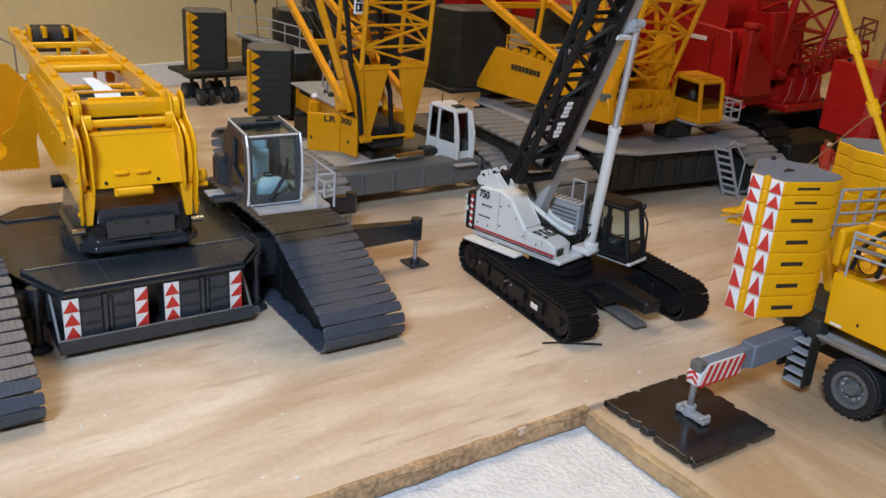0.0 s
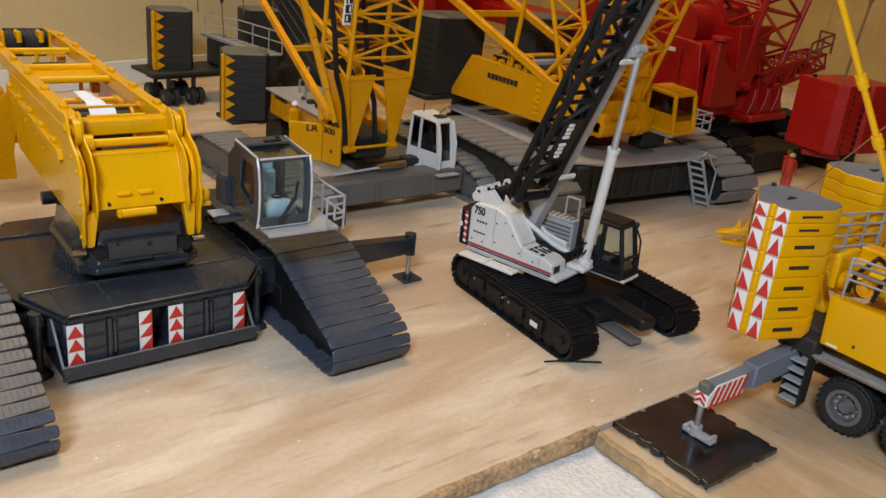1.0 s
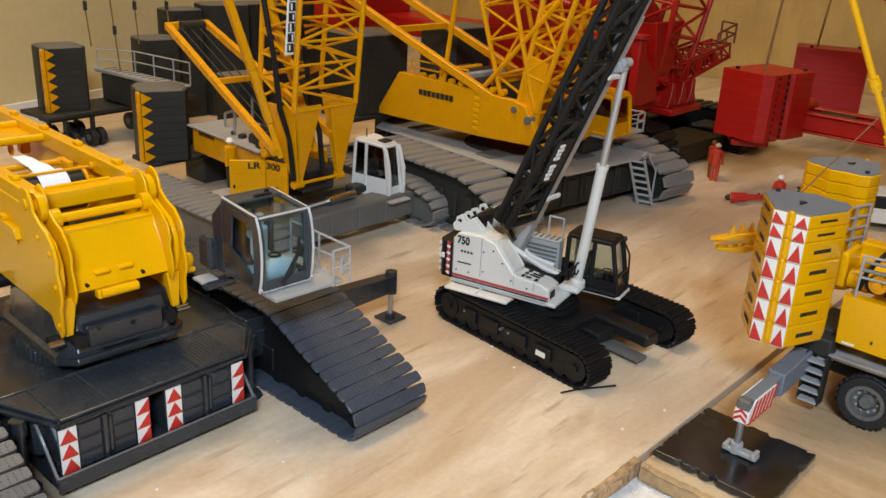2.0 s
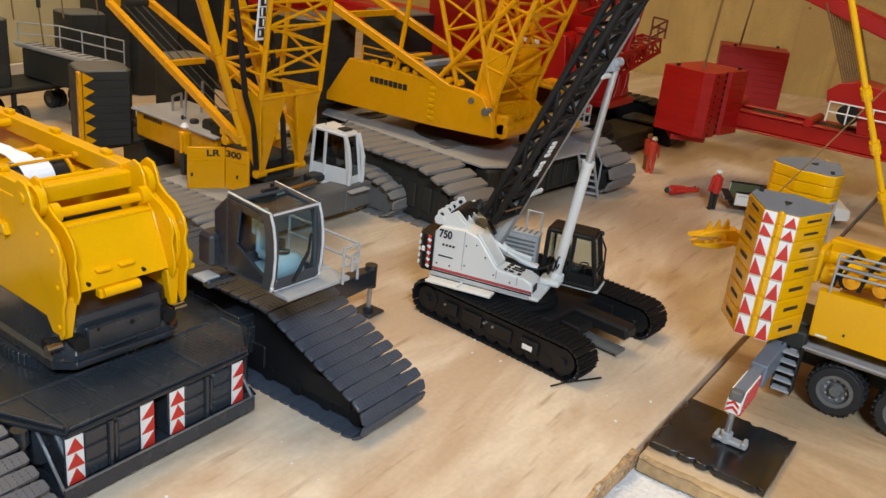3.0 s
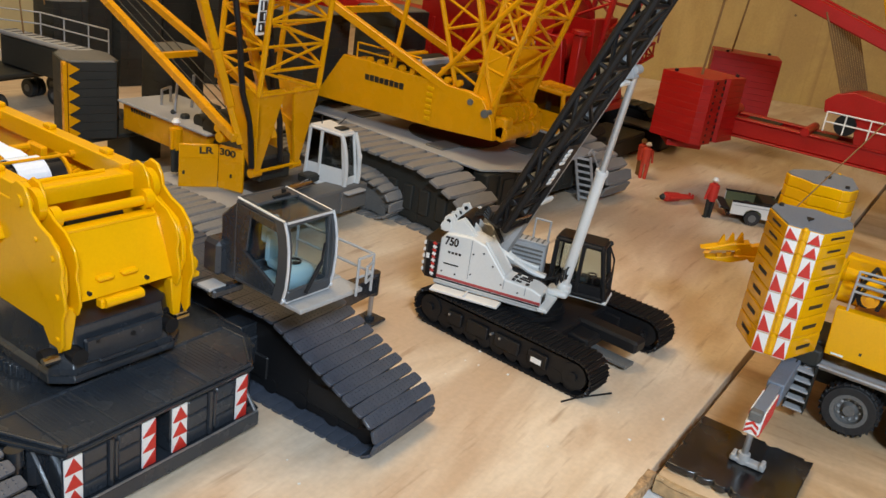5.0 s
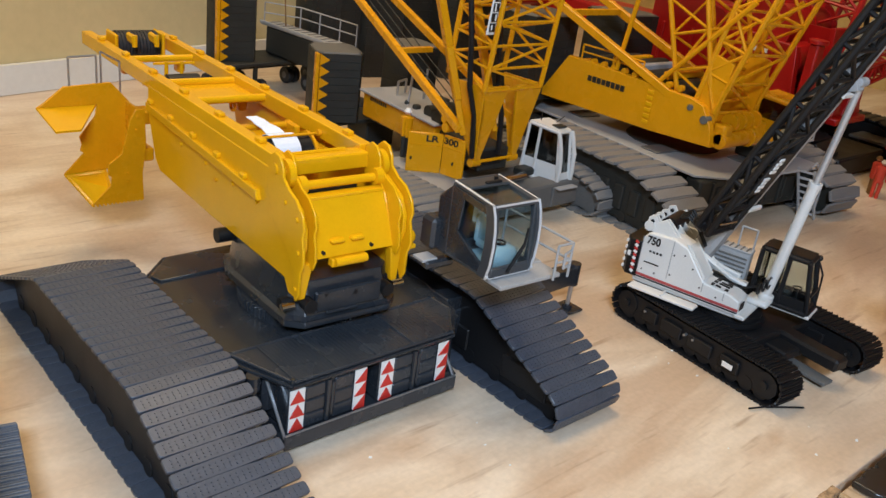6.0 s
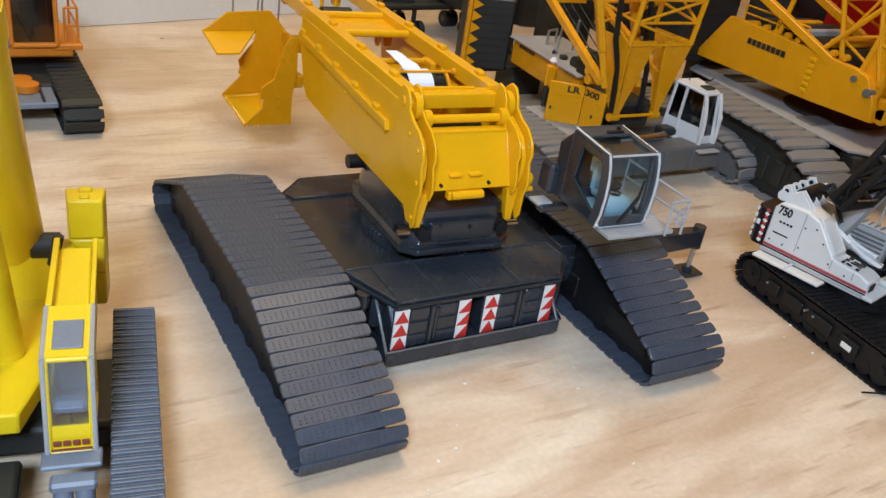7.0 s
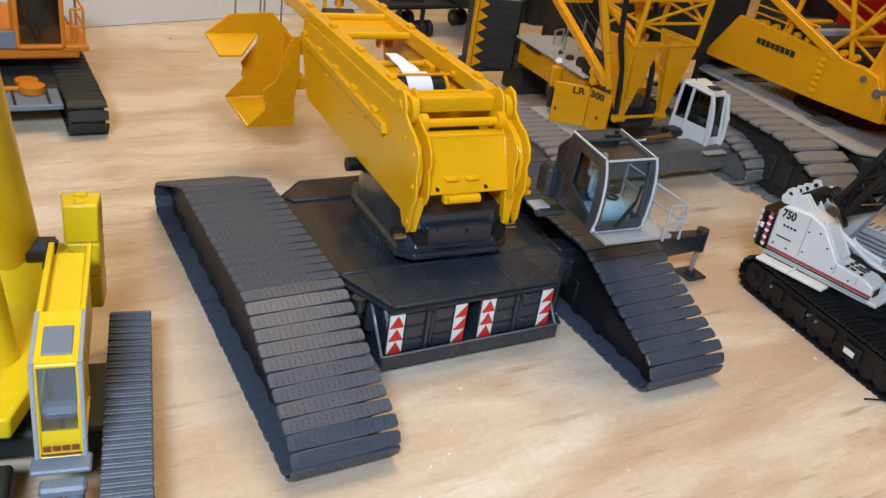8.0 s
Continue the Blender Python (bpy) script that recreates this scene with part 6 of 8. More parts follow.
# ---- grey-tracked yellow lattice crane with a white cab ----
def zigzag_stack(name, place, turn, w, d, h, slabs, label, group, strip=True, base=False):
    """A dark ballast tower of slabs with rounded shoulders and a yellow zigzag strip up one edge."""
    o = thing(name, label, "ballast", place, turn, group)
    plan = [(-w / 2, -d * 0.30), (-w * 0.40, -d / 2), (w * 0.40, -d / 2), (w / 2, -d * 0.30), (w / 2, d * 0.30), (w * 0.40, d / 2), (-w * 0.40, d / 2), (-w / 2, d * 0.30)]
    k = h / slabs
    for i in range(slabs):
        g = G()
        c = [(x * 0.995, y * 0.995) for x, y in plan]
        g.loft([(*p, i * k) for p in c], [(*p, i * k + k * 0.06) for p in plan])
        g.loft([(*p, i * k + k * 0.06) for p in plan], [(*p, (i + 1) * k - 0.0001) for p in plan])
        part("slab", g, CHARCOAL, o)
    part("top_plate", G().loft([(x * 0.94, y * 0.94, h) for x, y in plan], [(x * 0.90, y * 0.90, h + 0.0010) for x, y in plan]), MIDGREY, o, "matt grey top plate")
    if strip:
        y = -d / 2 - 0.0006
        part("edge_strip", G().box((-w * 0.485, -d * 0.44, h / 2), (w * 0.07, d * 0.16, h), 0.0004), AMBER, o, "yellow edge strip")
        teeth = G()
        n = 6
        for i in range(n):
            teeth.prism([(-w * 0.44, h - i * h / n), (-w * 0.24, h - (i + 0.5) * h / n), (-w * 0.44, h - (i + 1) * h / n)], "y", y - 0.0004, y + 0.0008)
        pieces("zigzag_tooth", teeth, AMBER, o, "yellow zigzag band")
    else:
        g = G()
        for i in range(slabs):
            for s in (-0.25, 0.25):
                g.box((s * w, -d / 2 - 0.0002, (i + 0.5) * k), (0.0022, 0.0010, k * 0.45), 0.0002)
        pieces("recess", g, LETTER, o)
    return o


def flat_plate(w, l, t):
    def build(g):
        plan = [(-w / 2, -0.33 * l), (-0.31 * w, -0.46 * l), (0.31 * w, -0.46 * l), (w / 2, -0.33 * l), (w / 2, 0.33 * l), (0.31 * w, 0.46 * l), (-0.31 * w, 0.46 * l), (-w / 2, 0.33 * l)]
        g.loft([(x, y, -t / 2) for x, y in plan], [(x, y, t * 0.25) for x, y in plan])
        g.loft([(x, y, t * 0.25) for x, y in plan], [(x * 0.98, y * 0.93, t / 2) for x, y in plan])
        g.box((0, 0, -t), (w * 0.5, l * 0.5, t), 0.0003)
        g.box((0, -l * 0.30, t * 0.55), (w * 0.94, l * 0.12, t * 0.5), 0.0002)
        return g
    return build


def doll(name, place, turn, label, lying=False, tone=None, legs=None, hat=None):
    """A small toy figure as one plain mesh."""
    g, s = G(), 0.0365
    for k in (-1, 1):
        g.rod((k * s * 0.06, 0, 0), (k * s * 0.065, 0, s * 0.46), s * 0.045, 8, s * 0.06)
        g.box((k * s * 0.06, -s * 0.02, s * 0.015), (s * 0.07, s * 0.13, s * 0.03), s * 0.01)
        g.rod((k * s * 0.13, 0, s * 0.79), (k * s * 0.17, -s * 0.03, s * 0.46), s * 0.038, 8, s * 0.03)
    g.rod((0, 0, s * 0.42), (0, 0, s * 0.82), s * 0.105, 10, s * 0.125)
    g.ball((0, 0, s * 0.82), s * 0.12, 10, (1.0, 0.8, 0.4))
    g.ball((0, 0, s * 0.925), s * 0.07, 12, (0.9, 1.0, 1.1))
    g.rod((0, 0, s * 0.93), (0, 0, s * 1.0), s * 0.085, 12, s * 0.045)
    heights = [sum(g.v[i][2] for i in q) / len(q) for q in g.f]
    m = Matrix.Rotation(radians(-88), 4, "X") @ Matrix.Translation((0, 0, -s / 2)) if lying else Matrix()
    me = bpy.data.meshes.new(name)
    whole = pose(*place, 0, 0, turn) @ m
    me.from_pydata([whole @ Vector(p) for p in g.v], [], g.f)
    for k in (tone or COVERALL, legs or CHARCOAL, hat or SIGNWHITE, SKIN):
        me.materials.append(k)
    for q, z in zip(me.polygons, heights):
        q.material_index = 2 if z > s * 0.94 else 3 if z > s * 0.875 else 1 if z < s * 0.40 else 0
    return tagged(new(name, me), label, "toy figure", "toy figures")


def lattice_crane():
    o = thing("lattice_crane", "yellow lattice boom crane on mid-grey crawler tracks with a white cab", "crane", (0.381, 0.567, 0))
    loop = [(-0.080, 0.0008), (0.080, 0.0008), (0.0900, 0.0040), (0.0950, 0.0110), (0.0930, 0.0180), (0.0850, 0.0240), (0.0640, 0.0300), (-0.0640, 0.0300), (-0.0850, 0.0240), (-0.0930, 0.0180), (-0.0950, 0.0110), (-0.0900, 0.0040)]
    for s in (-1, 1):
        crawler(o, loop, s * 0.0780, 0.0350, 0.0082, flat_plate(0.0350, 0.0082, 0.0014), TRACKGREY, MIDGREY, 0.0030, Matrix.Translation((0.003, -0.005, 0)) if s > 0 else None, "grey crawler track of flat plates", 10, half=0.30)
    # wide carbody beam with pads and pins
    part("carbody", G().box((0, 0.000, 0.0180), (0.120, 0.060, 0.0160), 0.002).box((0, -0.0700, 0.0185), (0.124, 0.0200, 0.0190), 0.0015), MIDGREY, o, "grey carbody beams", None, 0.0005)
    part("deck_plate", G().box((-0.0420, -0.0250, 0.0272), (0.0360, 0.0760, 0.0014), 0.0003), PALEGREY, o, "pale grey deck plate")
    g = G()
    for x in (-0.046, -0.020, 0.006, 0.032):
        g.box((x, -0.0805, 0.0180), (0.0026, 0.0022, 0.0150), 0.0004)
    pieces("beam_rib", g, MIDGREY, o)
    c = part("ram_cylinder", G().rod((-0.050, -0.0680, 0.0305), (0.002, -0.0660, 0.0318), 0.0010, 12), SILVER, o, "bright ram lying on the beam")
    part("ram_barrel", G().rod((-0.012, -0.0665, 0.0314), (0.014, -0.0655, 0.0320), 0.0030, 16), CHROME, c)
    part("slew_ring", G().rod((-0.012, 0.0, 0.026), (-0.012, 0.0, 0.0335), 0.026, 36), CHARCOAL, o)
    T = Matrix.Translation((-0.014, -0.020, 0)) @ Matrix.Rotation(radians(-3.5), 4, "Z")
    # house: dark centre frame, yellow flanks, grey roof with machinery
    h = part("machine_house", G().box((0.005, -0.012, 0.0450), (0.028, 0.050, 0.0180), 0.002), CHARCOAL, o, "dark machine house between yellow flanks", T, 0.0006)
    part("window_pane", G().box((-0.0010, -0.0375, 0.0470), (0.024, 0.0008, 0.0110), 0.002), BLACK, h, "black glossy panel", T)
    body = part("side_body", G().box((-0.0070, 0.0610, 0.0470), (0.0120, 0.0980, 0.0215), 0.0010).box((0.0270, 0.0450, 0.0470), (0.0120, 0.1100, 0.0215), 0.0010), AMBER, o, "yellow machine body flank", T, 0.0005)
    g = G()
    for i in range(8):
        g.box((-0.0132, 0.0980 - i * 0.0030, 0.0532), (0.0004, 0.0022, 0.0030), 0.0002)
    part("name_mark", g, LETTER, body, "plain dark name bar", T)
    part("roof_deck", G().box((0.007, 0.0580, 0.0582), (0.050, 0.1020, 0.0020), 0.0006), PALEGREY, o, "pale grey machine deck", T)
    g = G()
    for x, y, r in ((-0.006, 0.012, 0.006), (0.014, 0.026, 0.007), (-0.002, 0.028, 0.005)):
        g.rod((x - 0.007, y, 0.0620), (x + 0.007, y, 0.0620), r, 16)
    pieces("rope_drum", g, CHARCOAL, o, "dark rope drums", T)
    pieces("deck_post", G().rod((-0.006, 0.058, 0.0590), (-0.002, 0.060, 0.0860), 0.0011, 8).rod((0.018, 0.070, 0.0590), (0.016, 0.066, 0.0840), 0.0011, 8).path([(0.002, 0.084, 0.0590), (0.002, 0.084, 0.0700), (0.014, 0.090, 0.0700), (0.014, 0.090, 0.0590)], 0.0010, 8), STEEL, o, "thin grey deck posts", T)
    pieces("deck_fitting", G().box((-0.006, 0.046, 0.0605), (0.006, 0.005, 0.004), 0.001).ball((-0.006, 0.059, 0.0605), 0.0022, 8).box((0.020, 0.050, 0.0620), (0.010, 0.012, 0.007), 0.001), CHARCOAL, o, "", T)
    # opened service panels that carry the lettering
    a, b, c = Vector((-0.0605, -0.0190)), Vector((-0.0405, -0.0335)), Vector((-0.0360, -0.0515))
    for p, q, text, off in ((a, b, "LR", 0.50), (b, c, "300", 0.04)):
        dr = (q - p).normalized()
        n = Vector((dr.y, -dr.x))
        pan = part("service_panel", G().loft([(*p, 0.0300), (*q, 0.0300), (*q, 0.0590), (*p, 0.0590)], [(*(p - n * 0.0022), 0.0300), (*(q - n * 0.0022), 0.0300), (*(q - n * 0.0022), 0.0590), (*(p - n * 0.0022), 0.0590)]), AMBER, o, "yellow service panel with dark lettering", None, 0.0005)
        at = p + dr * ((q - p).length * off) + n * 0.0002
        lettering(text, 0.0062, LETTER, pan, Matrix.Translation((*at, 0.0530)) @ Matrix.Rotation(math.atan2(dr.y, dr.x), 4, "Z") @ Matrix.Rotation(radians(90), 4, "X") @ Matrix.Diagonal((1.3, 1, 1, 1)))
        lin = [p + dr * 0.002 + n * 0.0002, q - dr * 0.002 + n * 0.0002]
        part("panel_line", G().rod((*lin[0], 0.0500), (*lin[1], 0.0500), 0.0003, 5), AMBER, pan)
        k = p + dr * (0.003 if text == "LR" else 0.010) + n * 0.0003
        part("panel_latch", G().box((*k, 0.0400), (0.0016, 0.0010, 0.0024), 0.0003), LETTER, pan)
    # white cab on its bracket
    lo = [(0.0385, -0.0765, 0.0260), (0.0530, -0.0755, 0.0260), (0.0530, -0.0450, 0.0260), (0.0310, -0.0450, 0.0260)]
    hi = [(0.0390, -0.0705, 0.0635), (0.0520, -0.0700, 0.0635), (0.0520, -0.0470, 0.0660), (0.0320, -0.0470, 0.0660)]
    cb = cab(o, lo, hi, 0.0023, WHITE, DARKGLASS, MIDGREY, "white cab with smoked panes", None, 0.36)
    part("cab_step", G().box((0.0430, -0.0810, 0.0250), (0.0200, 0.0090, 0.0014), 0.0004), PALEGREY, cb)
    part("door_post", G().bar((0.0334, -0.0560, 0.0270), (0.0344, -0.0560, 0.0640), 0.0018, 0.0018), WHITE, cb)
    g = G()
    for x in (0.0385, 0.0530):
        g.path([(x, -0.0765, 0.0265), (x, -0.0772, 0.0340), (x, -0.0766, 0.0430), (x, -0.0750, 0.0520), (x, -0.0728, 0.0590), (x, -0.0705, 0.0640)], 0.0016, 8)
    pieces("bowed_post", g, WHITE, cb)
    part("roof_hatch", G().box((0.0455, -0.0640, 0.0665), (0.0090, 0.0075, 0.0014), 0.0005), CHARCOAL, cb)
    part("antenna", G().rod((0.0400, -0.0500, 0.0660), (0.0400, -0.0500, 0.0740), 0.0004, 6).rod((0.0500, -0.0560, 0.0660), (0.0540, -0.0600, 0.0720), 0.0004, 6), BLACK, cb)
    part("handrail", G().path([(0.0532, -0.0735, 0.0560), (0.0535, -0.0775, 0.0480), (0.0532, -0.0765, 0.0300)], 0.0007, 6), WHITE, cb)
    part("cab_bracket", G().box((0.0300, -0.0520, 0.0300), (0.0180, 0.0100, 0.0060), 0.001), CHARCOAL, o)
    # boom: forked foot plates, then lattice
    for s, x0, x1 in ((-1, -0.0318, -0.0440), (1, 0.0050, 0.0100)):
        w = -s * 0.0155
        f = part("boom_fork", G().loft([(x0 - 0.0016, -0.0600, 0.0440), (x0 + 0.0016, -0.0600, 0.0440), (x1 + (0.0235 if s < 0 else 0.0), -0.0705, 0.1020), (x1 - (0.0 if s < 0 else 0.0235), -0.0705, 0.1020)],
                                       [(x0 - 0.0016, -0.0575, 0.0440), (x0 + 0.0016, -0.0575, 0.0440), (x1 + (0.0235 if s < 0 else 0.0), -0.0680, 0.1020), (x1 - (0.0 if s < 0 else 0.0235), -0.0680, 0.1020)]), AMBER, o, "tapered yellow boom foot plate", None, 0.0004)
        part("fork_side", G().loft([(x0 - 0.0012, -0.0600, 0.0440), (x0 - 0.0012, -0.0560, 0.0440), (x1, -0.0330, 0.1010), (x1, -0.0705, 0.1020)], [(x0 + 0.0012, -0.0600, 0.0440), (x0 + 0.0012, -0.0560, 0.0440), (x1 + 0.0020, -0.0330, 0.1010), (x1 + 0.0020, -0.0705, 0.1020)]), AMBER, f, "", None, 0.0003)
        part("foot_pin", G().rod((x0 - 0.004, -0.058, 0.0455), (x0 + 0.004, -0.058, 0.0455), 0.0030, 14), AMBER, f)
    part("tie_bar", G().rod((-0.0318, -0.0600, 0.0465), (0.0050, -0.0600, 0.0465), 0.0012, 8), AMBER, o)
    lattice(o, "lattice_boom", (-0.0170, -0.0515, 0.1015), (-0.0190, -0.0800, 0.3600), (1, 0, 0), (0.0535, 0.0535), (0.0370, 0.0370), 17, 0.0018, 0.0010, AMBER, "yellow lattice boom")
    nb = part("name_board", G().box((-0.0496, -0.0760, 0.1640), (0.0070, 0.0012, 0.0540), 0.0005, Matrix.Rotation(radians(6), 3, "X")), SIGNWHITE, o, "white upright name board with plain dark bars")
    g = G()
    for i in range(8):
        z = (i - 3.5) * 0.0063
        g.box((-0.0496, -0.0768 - z * 0.1, 0.1640 + z), (0.0050, 0.0006, 0.0053), 0.0002)
    pieces("name_bar", g, LETTER, nb)
    g = G()
    for i in range(8):
        z = (i - 3.5) * 0.0063
        g.box((-0.0496 + (0.0009 if i % 2 else -0.0009), -0.0771 - z * 0.1, 0.1640 + z), (0.0012, 0.0004, 0.0032 + 0.0008 * (i % 3)), 0.0001)
    pieces("bar_gap", g, SIGNWHITE, nb)
    # back-tilted gantry and mast
    gz = part("gantry", G().bar((-0.0480, -0.0560, 0.0700), (-0.0130, 0.1290, 0.1300), 0.0048, 0.0060, 0.0006).bar((0.0080, -0.0560, 0.0700), (0.0250, 0.1330, 0.1300), 0.0048, 0.0060, 0.0006), AMBER, o, "yellow gantry legs leaning back", None)
    part("gantry_head", G().bar((-0.0150, 0.1290, 0.1300), (0.0270, 0.1330, 0.1300), 0.0050, 0.0060, 0.0006), AMBER, gz)
    part("gantry_sheave", G().rod((-0.004, 0.125, 0.130), (0.018, 0.127, 0.130), 0.0040, 16), CHARCOAL, gz)
    part("gantry_tie", G().bar((0.0030, 0.0400, 0.1010), (-0.0285, 0.0400, 0.1010), 0.004, 0.004), AMBER, gz)
    g = G()
    for k in (-0.004, 0.004, 0.012):
        g.rod((k, 0.125, 0.129), (k - 0.01, -0.01, 0.068), 0.0005, 5)
    pieces("hoist_rope", g, CHARCOAL, gz)
    for s in (0, 1):
        pts = [(-0.0440 + s * 0.030, -0.0560, 0.0660), (-0.0500 + s * 0.030, -0.0520, 0.0900), (-0.0600 + s * 0.030, -0.0480, 0.1250), (-0.0740 + s * 0.030, -0.0440, 0.1700), (-0.0880 + s * 0.030, -0.0400, 0.2300), (-0.0960 + s * 0.030, -0.0380, 0.3000)]
        mast = part("mast_leg", G().bar(pts[0], pts[1], 0.004, 0.004, 0.0005), AMBER, o, "curved yellow mast leg")
        for p, q in zip(pts[1:], pts[2:]):
            part("mast_segment", G().bar(p, q, 0.0070, 0.0050, 0.0008), AMBER, mast)
        hose = [(-0.0370 + s * 0.026, -0.0600, 0.0500), (-0.0400 + s * 0.026, -0.0600, 0.0800), (-0.0460 + s * 0.026, -0.0580, 0.1000), (-0.0480 + s * 0.026, -0.0560, 0.1300), (-0.0560 + s * 0.026, -0.0540, 0.1800), (-0.0600 + s * 0.026, -0.0540, 0.2500)]
        part("hose", G().path(hose, 0.0019, 8), BLACK, mast, "thick black hose")
    part("mast_foot", G().rod((-0.0470, -0.0400, 0.0665), (-0.0400, -0.0400, 0.0665), 0.0035, 14).rod((-0.0470, -0.0380, 0.0720), (-0.0400, -0.0380, 0.0720), 0.0030, 14), AMBER, o, "", None, 0.0004)
    return o


lattice_crane()
zigzag_stack("ballast_tower", (0.3487, 0.6834, 0.0290), -20.0, 0.0400, 0.0400, 0.0560, 9, "dark grey ballast tower with a yellow zigzag edge strip", "dark ballast towers")
zigzag_stack("ballast_tower", (0.4360, 0.6930, 0.0290), -4.0, 0.0390, 0.0400, 0.0560, 9, "dark grey ballast tower behind the lattice crane's gantry", "dark ballast towers", False)
lone("ballast_tray", G().box((0.392, 0.684, 0.0268), (0.124, 0.034, 0.0040), 0.0008).box((0.396, 0.650, 0.0320), (0.036, 0.060, 0.010), 0.001).box((0.396, 0.690, 0.0125), (0.030, 0.030, 0.025), 0.001), CHARCOAL, "dark tray that carries two ballast towers", "tray", bevel=0.0005)
doll("toy_figure", (0.3380, 0.5720, 0.0310), 20, "yellow toy figure in a white helmet beside the opened panel", False, AMBER)


# ---- larger yellow crane behind, grey carbody ----
def heavy_crane():
    o = thing("heavy_lattice_crane", "large yellow lattice crane with a long side girder on grey tracks", "crane", (0.575, 0.500, 0), -6.0)
    loop = [(-0.092, 0.0008), (0.092, 0.0008), (0.104, 0.0050), (0.110, 0.0150), (0.107, 0.0240), (0.098, 0.0320), (0.060, 0.0450), (-0.060, 0.0450), (-0.098, 0.0320), (-0.107, 0.0240), (-0.110, 0.0150), (-0.104, 0.0050)]
    for s, dx in ((-1, -0.095), (1, 0.102)):
        crawler(o, loop, dx, 0.0440, 0.0125, flat_plate(0.0440, 0.0125, 0.0020), TRACKGREY, CHARCOAL, 0.0036, None, "wide grey crawler track of flat plates", 10, half=0.30)
    g = G()
    for i in range(11):
        g.box((-0.1090, -0.080 + i * 0.016, 0.0200), (0.0030, 0.0090, 0.0190), 0.0008)
    pieces("side_rib", g, CHARCOAL, o)
    part("carbody", G().box((0.010, 0.030, 0.0230), (0.130, 0.190, 0.0200), 0.002).box((0.010, -0.075, 0.0245), (0.140, 0.016, 0.0300), 0.0015), CHARCOAL, o, "grey carbody with ribbed front", None, 0.0006)
    g = G()
    for i in range(6):
        g.box((-0.045 + i * 0.022, -0.0835, 0.0240), (0.0030, 0.0030, 0.0260), 0.0005)
        g.box((-0.034 + i * 0.022, -0.0835, 0.0240), (0.0120, 0.0016, 0.0180), 0.0005)
    pieces("front_rib", g, CHARCOAL, o)
    part("deck_plate", G().prism([(-0.062, -0.076), (-0.030, -0.093), (0.084, -0.093), (0.084, 0.120), (-0.020, 0.140), (-0.062, 0.110)], "z", 0.0405, 0.0425), PALEGREY, o, "pale grey deck plates", None, 0.0004)
    part("deck_opening", G().rod((0.0, 0.0, 0.0420), (0.0, 0.0, 0.0434), 0.040, 36), CHARCOAL, o)
    for x, y in ((-0.040, -0.020), (0.020, -0.060), (-0.030, 0.080)):
        part("deck_hatch", G().box((x, y, 0.0432), (0.024, 0.018, 0.0012), 0.0004), MIDGREY, o)
    ladder(o, (0.0700, -0.0985, 0.0008), (0.0520, -0.0965, 0.0440), 0.0130, 0.0008, 7, PALEGREY, (0.35, -1, 0))
    part("ladder_rail", G().path([(0.076, -0.100, 0.002), (0.080, -0.098, 0.030), (0.066, -0.096, 0.048), (0.060, -0.096, 0.044)], 0.0008, 6), PALEGREY, o)
    # girders
    T = Matrix.Rotation(radians(6.0), 4, "Z")
    prof = [(0.114, 0.0560), (0.086, 0.0965), (0.060, 0.0965), (-0.040, 0.0930), (-0.052, 0.0900), (-0.062, 0.0760), (-0.066, 0.0610), (-0.010, 0.0580)]
    for x in (-0.0500, 0.0180):
        gd = part("side_girder", G().prism(prof, "x", x - 0.0030, x + 0.0030), AMBER, o, "deep yellow side girder", T, 0.0006)
        if x < 0:
            g = G()
            for i in range(8):
                g.box((x - 0.0032, 0.0590 - i * 0.0050, 0.0834), (0.0004, 0.0043, 0.0050 if i % 3 else 0.0046), 0.0002)
            pieces("name_bar", g, LETTER, gd, "", T)
            g = G()
            for i in range(6):
                g.box((x - 0.0034, -0.0040, 0.0640 + i * 0.0048), (0.0008, 0.0060, 0.0030), 0.0003)
            pieces("rung_recess", g, YELLOW, gd, "", T)
            g = G()
            for i in range(9):
                g.rod((x - 0.002, 0.060 - i * 0.011, 0.0970), (x + 0.002, 0.060 - i * 0.011, 0.0970), 0.0026, 10)
            pieces("girder_lug", g, AMBER, gd, "", T)
            part("girder_pin", G().rod((x - 0.0045, -0.0560, 0.0800), (x + 0.004, -0.0560, 0.0800), 0.0032, 14).rod((x - 0.0045, -0.0420, 0.0860), (x + 0.004, -0.0420, 0.0860), 0.0024, 14), MIDGREY, gd, "", T)
    part("cross_girder", G().box((-0.016, 0.088, 0.0760), (0.066, 0.012, 0.030), 0.001).box((-0.016, 0.0, 0.0660), (0.064, 0.100, 0.012), 0.001), AMBER, o, "", T)
    g = G()
    for y, z, r in ((0.060, 0.0920, 0.010), (0.034, 0.0930, 0.011), (0.008, 0.0920, 0.010), (-0.018, 0.0910, 0.009)):
        g.rod((-0.044, y, z), (0.012, y, z), r, 20)
    pieces("rope_drum", g, CHARCOAL, o, "dark rope drums", T)
    for k, y in enumerate((0.046, 0.020, -0.006)):
        part("drum_cover", G().box((-0.016, y, 0.1010), (0.050, 0.006, 0.006), 0.001), PALEGREY if k % 2 else AMBER, o, "", T)
    part("foot_block", G().box((-0.040, -0.066, 0.0700), (0.012, 0.012, 0.018), 0.002).rod((-0.046, -0.068, 0.0660), (-0.006, -0.068, 0.0660), 0.0062, 16).rod((-0.006, -0.068, 0.0660), (0.004, -0.068, 0.0660), 0.0080, 16).box((0.012, -0.060, 0.0680), (0.014, 0.020, 0.018), 0.002), AMBER, o, "", T, 0.0006)
